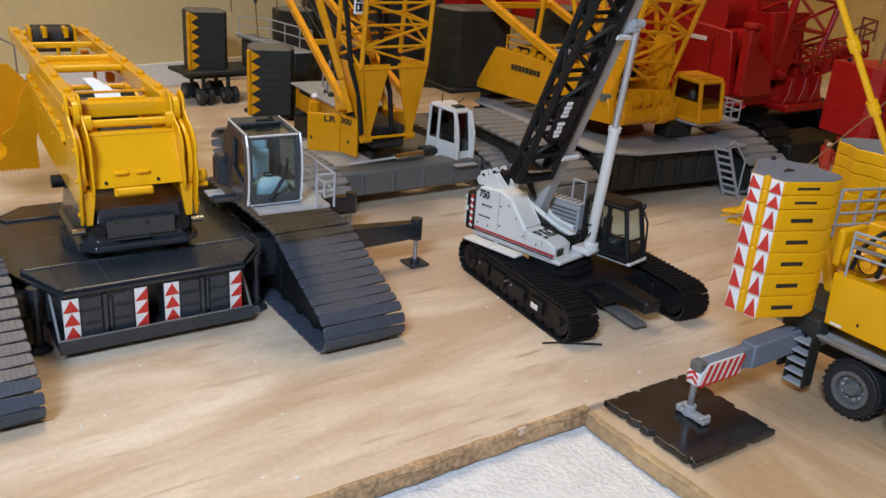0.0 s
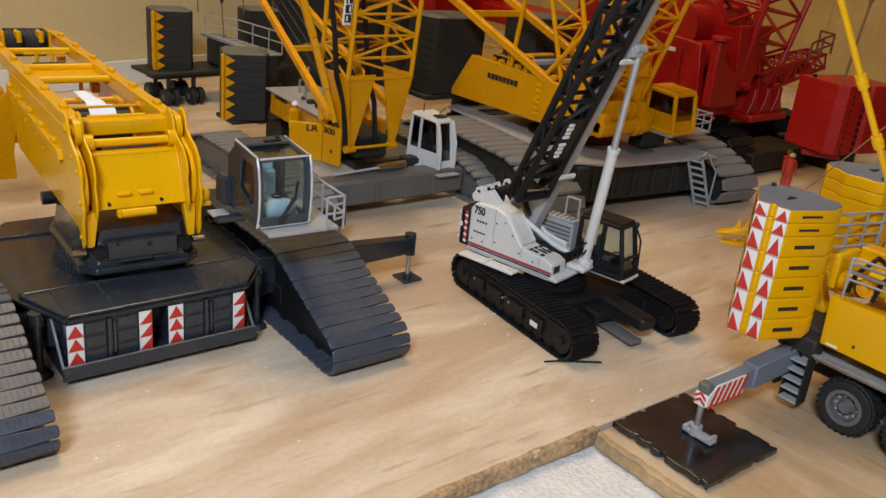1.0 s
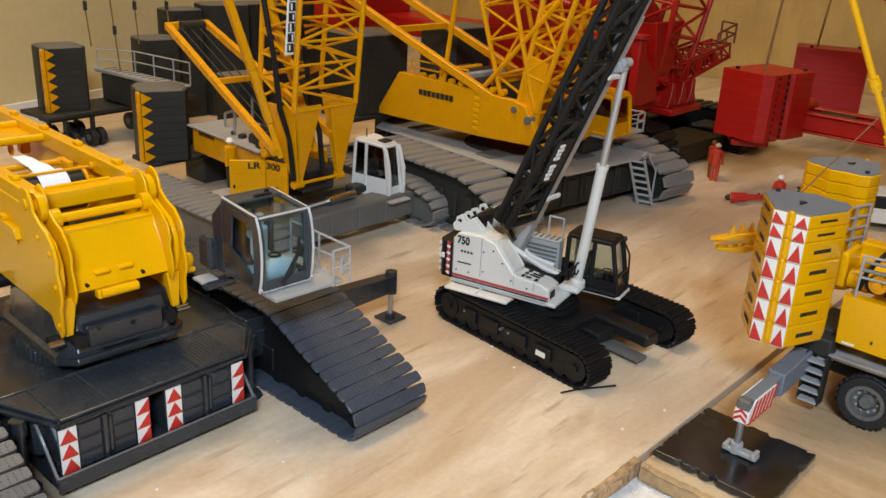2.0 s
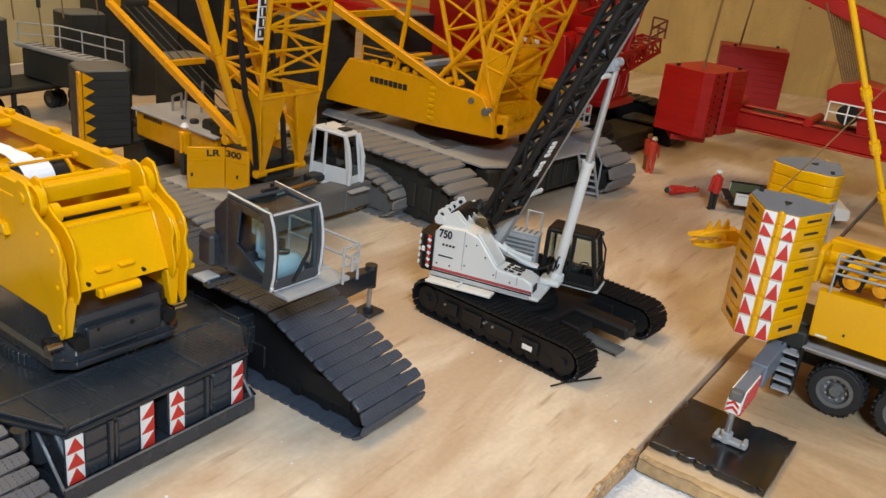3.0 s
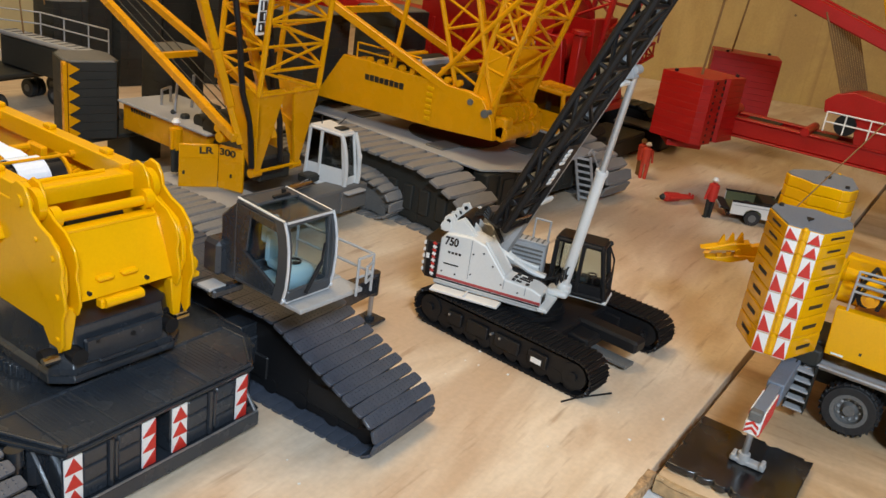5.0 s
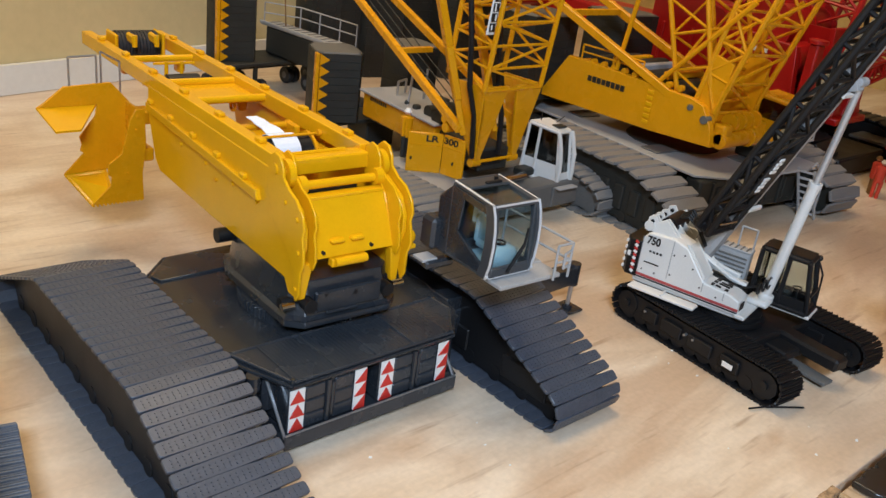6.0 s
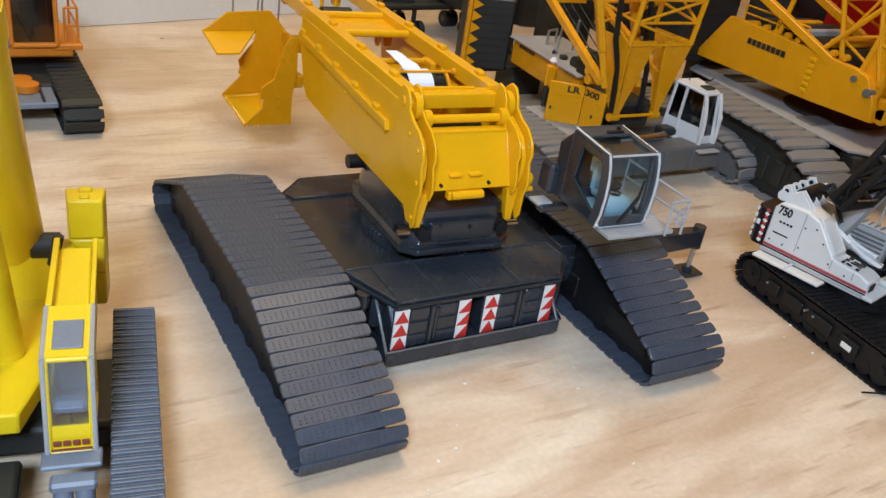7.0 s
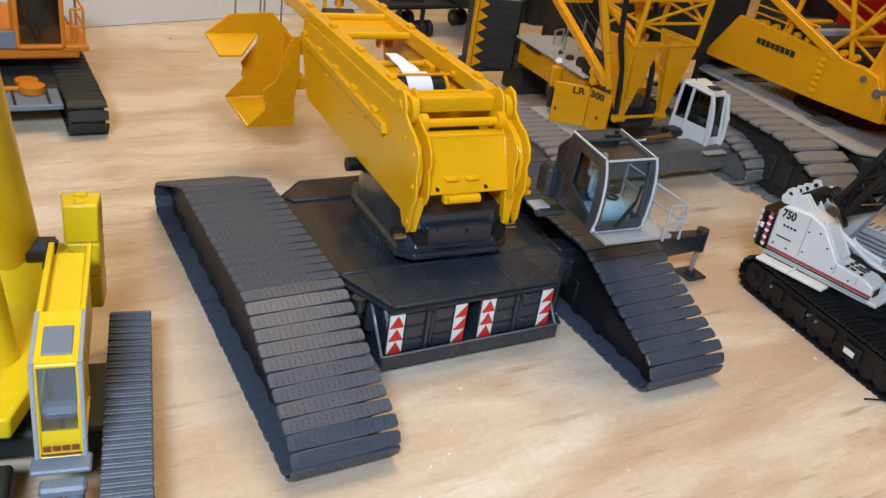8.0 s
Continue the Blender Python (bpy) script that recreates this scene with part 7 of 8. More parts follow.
    for i in range(4):
        part("foot_lug", G().rod((-0.030 + i * 0.011, -0.064, 0.0780), (-0.026 + i * 0.011, -0.064, 0.0780), 0.0070, 14), AMBER, o, "", T)
    # boom, struts and back stays
    lattice(o, "lattice_boom", (-0.019, -0.050, 0.0860), (0.002, -0.125, 0.4200), (1, 0, 0), (0.058, 0.075), (0.018, 0.056), 14, 0.0022, 0.0013, AMBER, "yellow lattice boom", T)
    lattice(o, "derrick_mast", (-0.018, -0.040, 0.0880), (-0.026, 0.060, 0.4000), (1, 0, 0), (0.056, 0.064), (0.030, 0.040), 12, 0.0020, 0.0011, AMBER, "yellow lattice mast", T)
    for x in (-0.046, 0.007):
        part("boom_foot", G().prism([(-0.060, 0.070), (-0.042, 0.070), (-0.044, 0.118), (-0.050, 0.128), (-0.066, 0.124)], "x", x - 0.0016, x + 0.0016), AMBER, o, "solid yellow boom foot plate", T, 0.0004)
    for x in (-0.050, 0.018):
        part("back_strut", G().bar((x, -0.020, 0.0900), (x - 0.012, 0.190, 0.1700), 0.0058, 0.0066, 0.0006), AMBER, o, "long yellow back strut", T)
        part("short_strut", G().rod((x, -0.004, 0.0940), (x + 0.004, -0.070, 0.1700), 0.0020, 10), AMBER, o, "", T)
    part("strut_head", G().bar((-0.062, 0.188, 0.1690), (0.006, 0.188, 0.1690), 0.006, 0.006), AMBER, o, "", T)
    part("strut_tie", G().bar((-0.056, 0.090, 0.1320), (0.012, 0.090, 0.1320), 0.005, 0.005), AMBER, o, "", T)
    part("pendant", G().rod((-0.050, 0.036, 0.0960), (-0.050, 0.014, 0.2600), 0.0020, 8), AMBER, o, "", T)
    railing(o, [(-0.050, 0.074, 0.0965), (-0.050, 0.040, 0.0965), (-0.050, 0.010, 0.0965)], 0.012, 0.0008, AMBER, T, "", "guard_rail")
    # yellow cab
    lo = [(0.0310, -0.0820, 0.0600), (0.0580, -0.0820, 0.0600), (0.0580, -0.0500, 0.0600), (0.0310, -0.0500, 0.0600)]
    hi = [(0.0320, -0.0780, 0.0915), (0.0580, -0.0780, 0.0915), (0.0580, -0.0510, 0.0930), (0.0320, -0.0510, 0.0930)]
    cab(o, lo, hi, 0.0036, AMBER, DARKGLASS, MIDGREY, "yellow cab with smoked panes", T, 0.48)
    part("cab_front", G().prism([(-0.0826, 0.0595), (-0.0795, 0.0740), (-0.0775, 0.0740), (-0.0805, 0.0595)], "x", 0.0315, 0.0580), AMBER, o, "", T)
    part("cab_floor", G().box((0.0560, -0.0660, 0.0580), (0.0560, 0.0320, 0.0020), 0.0005), PALEGREY, o, "", T)
    part("cab_bracket", G().box((0.0300, -0.0580, 0.0510), (0.0300, 0.0160, 0.0130), 0.001), CHARCOAL, o, "", T)
    railing(o, [(0.0600, -0.0810, 0.0590), (0.0720, -0.0810, 0.0590), (0.0830, -0.0810, 0.0590), (0.0830, -0.0660, 0.0590), (0.0830, -0.0510, 0.0590)], 0.0150, 0.0007, PALEGREY, T, "thin pale guard rail")
    part("signal_arm", G().box((0.0960, -0.0700, 0.0700), (0.0180, 0.0022, 0.0022), 0.0005, Matrix.Rotation(radians(25), 3, "Z")).box((0.0960, -0.0730, 0.0660), (0.0180, 0.0022, 0.0022), 0.0005, Matrix.Rotation(radians(25), 3, "Z")), SIGNRED, o, "pair of pink-red bars", T)
    return o


heavy_crane()
zigzag_stack("ballast_tower", (0.5290, 0.6340, 0.0560), -3.0, 0.0660, 0.0500, 0.0680, 10, "dark grey ballast tower behind the large crane's girder", "dark ballast towers", False)
zigzag_stack("ballast_tower", (0.6470, 0.6320, 0.0560), -3.0, 0.0600, 0.0500, 0.0680, 10, "dark grey ballast tower behind the large crane's winches", "dark ballast towers", False)
lone("ballast_tray", G().box((0.588, 0.633, 0.0530), (0.190, 0.046, 0.0050), 0.001).box((0.588, 0.640, 0.0255), (0.05, 0.04, 0.050), 0.002), CHARCOAL, "dark tray and post that carry ballast towers", "tray", bevel=0.0005)


# ---- ballast wagon by the wall ----
def ballast_wagon():
    o = thing("ballast_wagon", "dark flat wagon on small tyres with a railed grey platform", "trailer", (0.404, 0.868, 0), 6.0)
    part("bed", G().box((0, 0, 0.0333), (0.168, 0.048, 0.0042), 0.0008).box((0, 0.0, 0.0285), (0.150, 0.020, 0.006), 0.001), CHARCOAL, o, "dark wagon bed", None, 0.0005)
    for x in (-0.062, -0.034, 0.034, 0.062):
        for y in (-0.018, 0.018):
            w = part("tyre", G().rod((x - 0.0075, y, 0.0088), (x - 0.0018, y, 0.0088), 0.0087, 18).rod((x + 0.0018, y, 0.0088), (x + 0.0075, y, 0.0088), 0.0087, 18), RUBBER, o, "", None, 0.0008)
            part("hub", G().rod((x - 0.0078, y, 0.0088), (x + 0.0078, y, 0.0088), 0.0036, 12), MIDGREY, w)
            part("axle_leg", G().box((x, y * 0.8, 0.0200), (0.0030, 0.005, 0.024), 0.0005), CHARCOAL, o)
    part("platform", G().box((0.003, -0.045, 0.0650), (0.022, 0.120, 0.0020), 0.0004).box((-0.0085, -0.045, 0.0670), (0.0020, 0.120, 0.0030), 0.0004), PALEGREY, o, "pale grey grated platform")
    g = G()
    for i in range(12):
        g.box((0.003, -0.100 + i * 0.0100, 0.0663), (0.020, 0.0014, 0.0008), 0.0002)
    pieces("platform_slat", g, MIDGREY, o)
    railing(o, [(0.014, -0.104, 0.066), (0.014, -0.080, 0.066), (0.014, -0.050, 0.066), (0.014, -0.020, 0.066), (-0.006, 0.012, 0.066)], 0.0200, 0.0007, PALEGREY, None, "thin pale guard rail")
    part("support_frame", G().box((0.003, -0.030, 0.0500), (0.018, 0.080, 0.028), 0.002).box((0.003, -0.096, 0.0400), (0.016, 0.012, 0.050), 0.001), CHARCOAL, o, "", None, 0.0005)
    for x in (-0.014, 0.020):
        for y in (-0.108, -0.088):
            part("tyre", G().rod((x - 0.005, y, 0.0088), (x + 0.005, y, 0.0088), 0.0087, 18), RUBBER, o, "", None, 0.0008)
        part("axle_leg", G().box((x * 0.8 + 0.0006, -0.098, 0.0200), (0.006, 0.026, 0.014), 0.001), CHARCOAL, o)
    for p, q in (((-0.030, -0.018, 0.094), (-0.038, 0.010, 0.420)), ((0.004, -0.010, 0.066), (-0.004, 0.020, 0.420)), ((0.030, -0.006, 0.090), (0.028, 0.020, 0.420)), ((0.060, -0.018, 0.090), (0.045, 0.010, 0.420))):
        r = part("pendant", G().rod(p, q, 0.0007, 6), ROPE, o, "thin brown pendant line")
        m = Vector(p).lerp(Vector(q), 0.10)
        part("pendant_link", G().rod(m, m + Vector((0, 0, 0.008)), 0.0019, 8), CHARCOAL, r)
    return o


ballast_wagon()
zigzag_stack("ballast_tower", (0.3540, 0.8675, 0.0356), -8.0, 0.0410, 0.0390, 0.0580, 9, "dark grey ballast tower with a yellow zigzag edge on the wagon", "dark ballast towers")
zigzag_stack("ballast_tower", (0.4580, 0.8760, 0.0356), -8.0, 0.0410, 0.0390, 0.0580, 9, "dark grey ballast tower on the wagon by the wall", "dark ballast towers", False)
zigzag_stack("ballast_tower", (0.5600, 0.9050, 0.0010), -12.0, 0.0560, 0.0400, 0.1200, 13, "tall dark grey ballast tower standing by the wall", "dark ballast towers", False)
zigzag_stack("ballast_tower", (0.5130, 0.9160, 0.0010), -4.0, 0.0420, 0.0360, 0.1150, 16, "narrow dark grey ballast tower standing by the wall", "dark ballast towers", False)
zigzag_stack("ballast_tower", (0.6180, 0.9180, 0.0010), -8.0, 0.0520, 0.0360, 0.1180, 13, "dark grey ballast tower between two taller ones by the wall", "dark ballast towers", False)
zigzag_stack("ballast_tower", (0.6700, 0.8800, 0.0010), -6.0, 0.0800, 0.0500, 0.1350, 13, "tall dark grey ballast tower standing by the wall", "dark ballast towers", False)


# ---- red cranes ----
def red_stack(name, place, turn, w, d, h, slabs, label, notched):
    """Red slabs with a chamfered corner; columns of dark notches down one flank."""
    o = thing(name, label, "ballast", place, turn, "red ballast stacks")
    plan = [(-w / 2, -d * 0.36), (-w * 0.40, -d / 2), (-w * 0.12, -d / 2), (-w * 0.08, -d * 0.44), (w * 0.02, -d * 0.44), (w * 0.06, -d / 2), (w / 2, -d / 2), (w / 2, d / 2), (-w / 2, d / 2)]
    if not notched:
        plan = [(-w / 2, -d / 2), (w / 2, -d / 2), (w / 2, d / 2), (-w / 2, d / 2)]
    k = h / slabs
    for i in range(slabs):
        part("slab", G().prism(plan, "z", i * k, (i + 1) * k - 0.0001), RED, o, "", None, 0.0002)
    if notched:
        g = G()
        for i in range(slabs):
            g.box((-w * 0.03, -d * 0.445, (i + 0.5) * k), (w * 0.05, 0.0016, k * 0.55), 0.0003)
            g.box((-w * 0.30, -d / 2 - 0.0001, (i + 0.5) * k), (w * 0.03, 0.0010, k * 0.40), 0.0002)
        pieces("slot", g, BLACK, o)
    for x, y in ((-0.4, 0.3), (0.42, -0.36)):
        part("lug", G().rod((x * w, y * d, h), (x * w, y * d, h + 0.002), 0.0018, 8), BLACK, o)
    return o


def red_crane():
    o = thing("red_lattice_crane", "red lattice crane on black tracks in front of the yellow wall", "crane", (0.862, 0.550, 0))
    loop = stadium(0.085, 0.019, 0.0008)
    for x in (-0.100, 0.060):
        crawler(o, loop, x, 0.040, 0.0110, flat_plate(0.040, 0.0110, 0.002), BLACK, BLACK, 0.0034, None, "black crawler track", 7)
    part("carbody", G().box((-0.035, 0, 0.026), (0.150, 0.100, 0.018), 0.002).box((-0.045, -0.09, 0.012), (0.10, 0.05, 0.020), 0.002), BLACK, o, "black carbody", None, 0.0008)
    part("slew_ring", G().rod((-0.060, -0.010, 0.034), (-0.060, -0.010, 0.050), 0.040, 32), BLACK, o)
    part("step_plate", G().box((0.048, -0.105, 0.0240), (0.074, 0.066, 0.0030), 0.0006), MIDGREY, o, "grey plate in front of the tracks")
    part("plate_leg", G().box((0.048, -0.105, 0.0115), (0.060, 0.050, 0.022), 0.002), BLACK, o)
    # two long flanks with a machine house and drums between them
    flank = [(-0.078, 0.066), (-0.070, 0.122), (-0.020, 0.126), (0.050, 0.152), (0.092, 0.152), (0.092, 0.078), (0.000, 0.062)]
    for x in (-0.150, -0.050):
        f = part("flank_girder", G().prism(flank, "x", x - 0.004, x + 0.004), RED, o, "deep red flank girder", None, 0.0008)
        if x < -0.1:
            part("name_bar", G().box((x - 0.0043, -0.030, 0.1120), (0.0006, 0.026, 0.004), 0.0002), SIGNWHITE, f)
            g = G()
            for y in (-0.050, 0.0, 0.040, 0.075):
                g.box((x - 0.0045, y, 0.096), (0.0022, 0.003, 0.040), 0.0005)
            pieces("flank_rib", g, RED, f)
    part("house", G().box((-0.100, 0.046, 0.106), (0.094, 0.086, 0.078), 0.002), RED, o, "red machine house", None, 0.0008)
    part("base_deck", G().box((-0.095, -0.010, 0.0600), (0.130, 0.130, 0.016), 0.002), RED, o, "", None, 0.0008)
    g = G()
    for y, z, r in ((-0.030, 0.132, 0.021), (-0.058, 0.108, 0.015)):
        g.rod((-0.145, y, z), (-0.103, y, z), r, 24).rod((-0.097, y, z), (-0.055, y, z), r, 24)
    pieces("rope_drum", g, RED, o, "red rope drum")
    g = G()
    for x in (-0.144, -0.103, -0.097, -0.056):
        g.rod((x - 0.0012, -0.030, 0.132), (x + 0.0012, -0.030, 0.132), 0.0255, 24)
    pieces("drum_flange", g, RED, o)
    part("front_post", G().box((-0.143, -0.083, 0.0960), (0.013, 0.010, 0.062), 0.0015).rod((-0.143, -0.083, 0.127), (-0.143, -0.083, 0.131), 0.009, 16), RED, o, "upright red post", None, 0.0005)
    part("gusset", G().prism([(-0.137, 0.112), (-0.110, 0.092), (-0.102, 0.066), (-0.137, 0.064)], "y", -0.086, -0.082), RED, o, "", None, 0.0004)
    # boom foot: solid tapered plates over a base with cast lugs
    plate = [(-0.115, 0.140), (-0.060, 0.140), (-0.080, 0.078), (-0.104, 0.078)]
    for y in (-0.080, -0.034):
        part("boom_foot", G().prism(plate, "y", y - 0.0025, y + 0.0025), RED, o, "solid tapered red boom foot", None, 0.0006)
    part("foot_web", G().loft([(-0.114, -0.080, 0.139), (-0.114, -0.034, 0.139), (-0.104, -0.034, 0.080), (-0.104, -0.080, 0.080)], [(-0.111, -0.080, 0.139), (-0.111, -0.034, 0.139), (-0.101, -0.034, 0.080), (-0.101, -0.080, 0.080)]), RED, o)
    part("foot_base", G().box((-0.054, -0.074, 0.0520), (0.064, 0.044, 0.0070), 0.001), RED, o, "flat red foot plate", None, 0.0005)
    for x in (-0.072, -0.050, -0.030):
        part("foot_lug", G().prism([(x - 0.010, 0.0555), (x + 0.010, 0.0555), (x + 0.004, 0.066), (x + 0.003, 0.080), (x - 0.003, 0.080), (x - 0.004, 0.066)], "y", -0.088, -0.070), RED, o, "", None, 0.0008)
    part("foot_pin", G().rod((-0.092, -0.088, 0.0840), (-0.092, -0.028, 0.0840), 0.0050, 14).rod((-0.092, -0.0905, 0.0840), (-0.092, -0.088, 0.0840), 0.0026, 10), RED, o)
    lattice(o, "red_boom", (-0.0640, -0.057, 0.096), (-0.028, -0.090, 0.420), (1, 0, 0), (0.062, 0.104), (0.046, 0.056), 11, 0.0030, 0.0016, RED, "red lattice boom")
    lattice(o, "red_mast", (-0.090, 0.030, 0.150), (-0.170, 0.120, 0.420), (1, 0.2, 0), (0.070, 0.070), (0.050, 0.050), 9, 0.0028, 0.0016, RED, "red lattice mast")
    for x in (-0.155, -0.040):
        part("back_stay", G().rod((x, -0.010, 0.150), (x - 0.050, 0.240, 0.205), 0.0046, 12), RED, o, "slanting red tube")
    part("rear_beam", G().box((-0.150, 0.165, 0.110), (0.060, 0.150, 0.020), 0.002), RED, o, "", None, 0.0008)
    part("rear_ballast", G().box((-0.190, 0.245, 0.150), (0.110, 0.046, 0.092), 0.003), RED, o, "red rear ballast block", None, 0.001)
    lattice(o, "red_strut", (-0.050, -0.064, 0.086), (0.036, -0.080, 0.106), (0, 1, 0), (0.034, 0.024), (0.022, 0.014), 6, 0.0020, 0.0012, RED, "red lattice strut")
    part("strut_box", G().bar((-0.044, -0.074, 0.080), (0.022, -0.078, 0.100), 0.010, 0.008, 0.001), RED, o)
    g, spots = G(), [(0.004, -0.090, 0.104), (0.020, -0.092, 0.109), (0.036, -0.094, 0.113), (0.040, -0.076, 0.114)]
    for p in spots:
        g.rod(p, Vector(p) + Vector((0, 0, 0.020)), 0.0011, 6)
    for k in (0.010, 0.020):
        for p, q in zip(spots, spots[1:]):
            g.rod(Vector(p) + Vector((0, 0, k)), Vector(q) + Vector((0, 0, k)), 0.0011, 6)
    pieces("basket_rail", g, RUSTRED, o, "thin rust-red basket rail")
    return o


red_crane()
red_stack("ballast_stack", (0.7450, 0.3520, 0.0555), -12.0, 0.0640, 0.0480, 0.0580, 10, "stack of red ballast slabs with dark notches on brown lines", True)
red_stack("ballast_stack", (0.9850, 0.3810, 0.0440), 20.0, 0.0420, 0.0740, 0.0680, 10, "tall stack of plain dark red ballast slabs behind a girder", False)


def red_girder():
    o = thing("red_girder_frame", "long red girder carrying ballast and a winch with a rail", "girder", (0.785, 0.20, 0))
    for x in (-0.012, 0.018):
        part("girder", G().box((x, -0.020, 0.0690), (0.0060, 0.300, 0.0150), 0.001), RED, o, "long red girder", None, 0.0005)
        part("flange", G().box((x, -0.020, 0.0772), (0.0100, 0.300, 0.0016), 0.0004).box((x, -0.020, 0.0608), (0.0100, 0.300, 0.0016), 0.0004), RED, o)
    for i in range(7):
        part("cross_tie", G().box((0.003, 0.110 - i * 0.040, 0.0690), (0.030, 0.006, 0.010), 0.0008), RED, o)
    g = G()
    for y in (0.100, 0.050, 0.000, -0.050):
        g.box((0.003, y, 0.0770), (0.0180, 0.030, 0.0012), 0.0004)
    pieces("girder_slot", g, BLACK, o)
    part("hanger", G().box((-0.046, 0.158, 0.0505), (0.030, 0.032, 0.0060), 0.001, Matrix.Rotation(radians(30), 3, "Z")).box((0.0, 0.140, 0.0640), (0.050, 0.020, 0.012), 0.001), RED, o, "dull red hanger under the ballast", None, 0.0006)
    pieces("pin_block", G().rod((-0.018, 0.132, 0.0790), (0.026, 0.132, 0.0790), 0.0060, 14).rod((-0.018, 0.060, 0.0790), (0.026, 0.060, 0.0790), 0.004, 12), RED, o)
    part("winch_seat", G().prism([(0.050, 0.100), (0.052, 0.110), (0.044, 0.117), (0.030, 0.121), (0.006, 0.118), (-0.030, 0.116), (-0.030, 0.078), (0.020, 0.078), (0.024, 0.100)], "x", -0.016, 0.022), RED, o, "red winch seat", None, 0.0006)
    part("rope_drum", G().rod((-0.020, 0.030, 0.0930), (0.024, 0.030, 0.0930), 0.0090, 18), BLACK, o)
    railing(o, [(-0.022, 0.046, 0.0850), (-0.022, 0.030, 0.0850), (-0.022, 0.010, 0.0850), (-0.022, -0.014, 0.0850)], 0.0170, 0.0007, SIGNWHITE, None, "thin white guard rail")
    g = G()
    for i in range(13):
        g.rod((-0.012 + i * 0.0025, 0.041 - 0.0014 * i, 0.117), (-0.010 + i * 0.0025, 0.072 - i * 0.0016, 0.181), 0.0008, 6)
    pieces("hoist_rope", g, ROPE, o, "bundle of brown hoist ropes")
    part("block_arm", G().bar((-0.010, 0.140, 0.2030), (0.006, -0.080, 0.1320), 0.010, 0.012, 0.001).bar((0.018, 0.140, 0.2030), (0.034, -0.080, 0.1320), 0.010, 0.012, 0.001), RED, o, "red slanting arm over the winch", None)
    part("block_post", G().bar((0.006, -0.080, 0.1320), (0.006, -0.120, 0.0770), 0.010, 0.010, 0.001).bar((0.034, -0.080, 0.1320), (0.006, -0.120, 0.0770), 0.010, 0.010, 0.001), RED, o)
    for p, q in (((-0.050, 0.152, 0.113), (-0.030, 0.145, 0.330)), ((0.190, 0.195, 0.112), (0.215, 0.185, 0.330))):
        r = part("pendant", G().rod(p, q, 0.0012, 6), ROPE, o, "thin brown pendant line")
        m = Vector(p).lerp(Vector(q), 0.30)
        part("pendant_link", G().rod(m, m + Vector((0.0006, 0, 0.008)), 0.0024, 8), ROPE, r)
    part("end_post", G().box((0.003, -0.160, 0.0300), (0.040, 0.020, 0.060), 0.002), RED, o)
    return o


red_girder()
doll("toy_figure", (0.6980, 0.3072, 0.0), 150, "red-jacketed toy figure in a white helmet standing on the table", False, SIGNRED)
doll("toy_figure", (0.7690, 0.4015, 0.0), 40, "brown-orange toy figure standing behind another", False, COVERALL, ROPE, ROPE)
doll("toy_figure", (0.7600, 0.3930, 0.0), 100, "orange-red toy figure standing beside the tracks", False, COVERALL, COVERALL)
doll("toy_figure", (0.7130, 0.3420, 0.0055), 60, "red toy figure lying on the table", True, SIGNRED, SIGNRED, CHARCOAL)


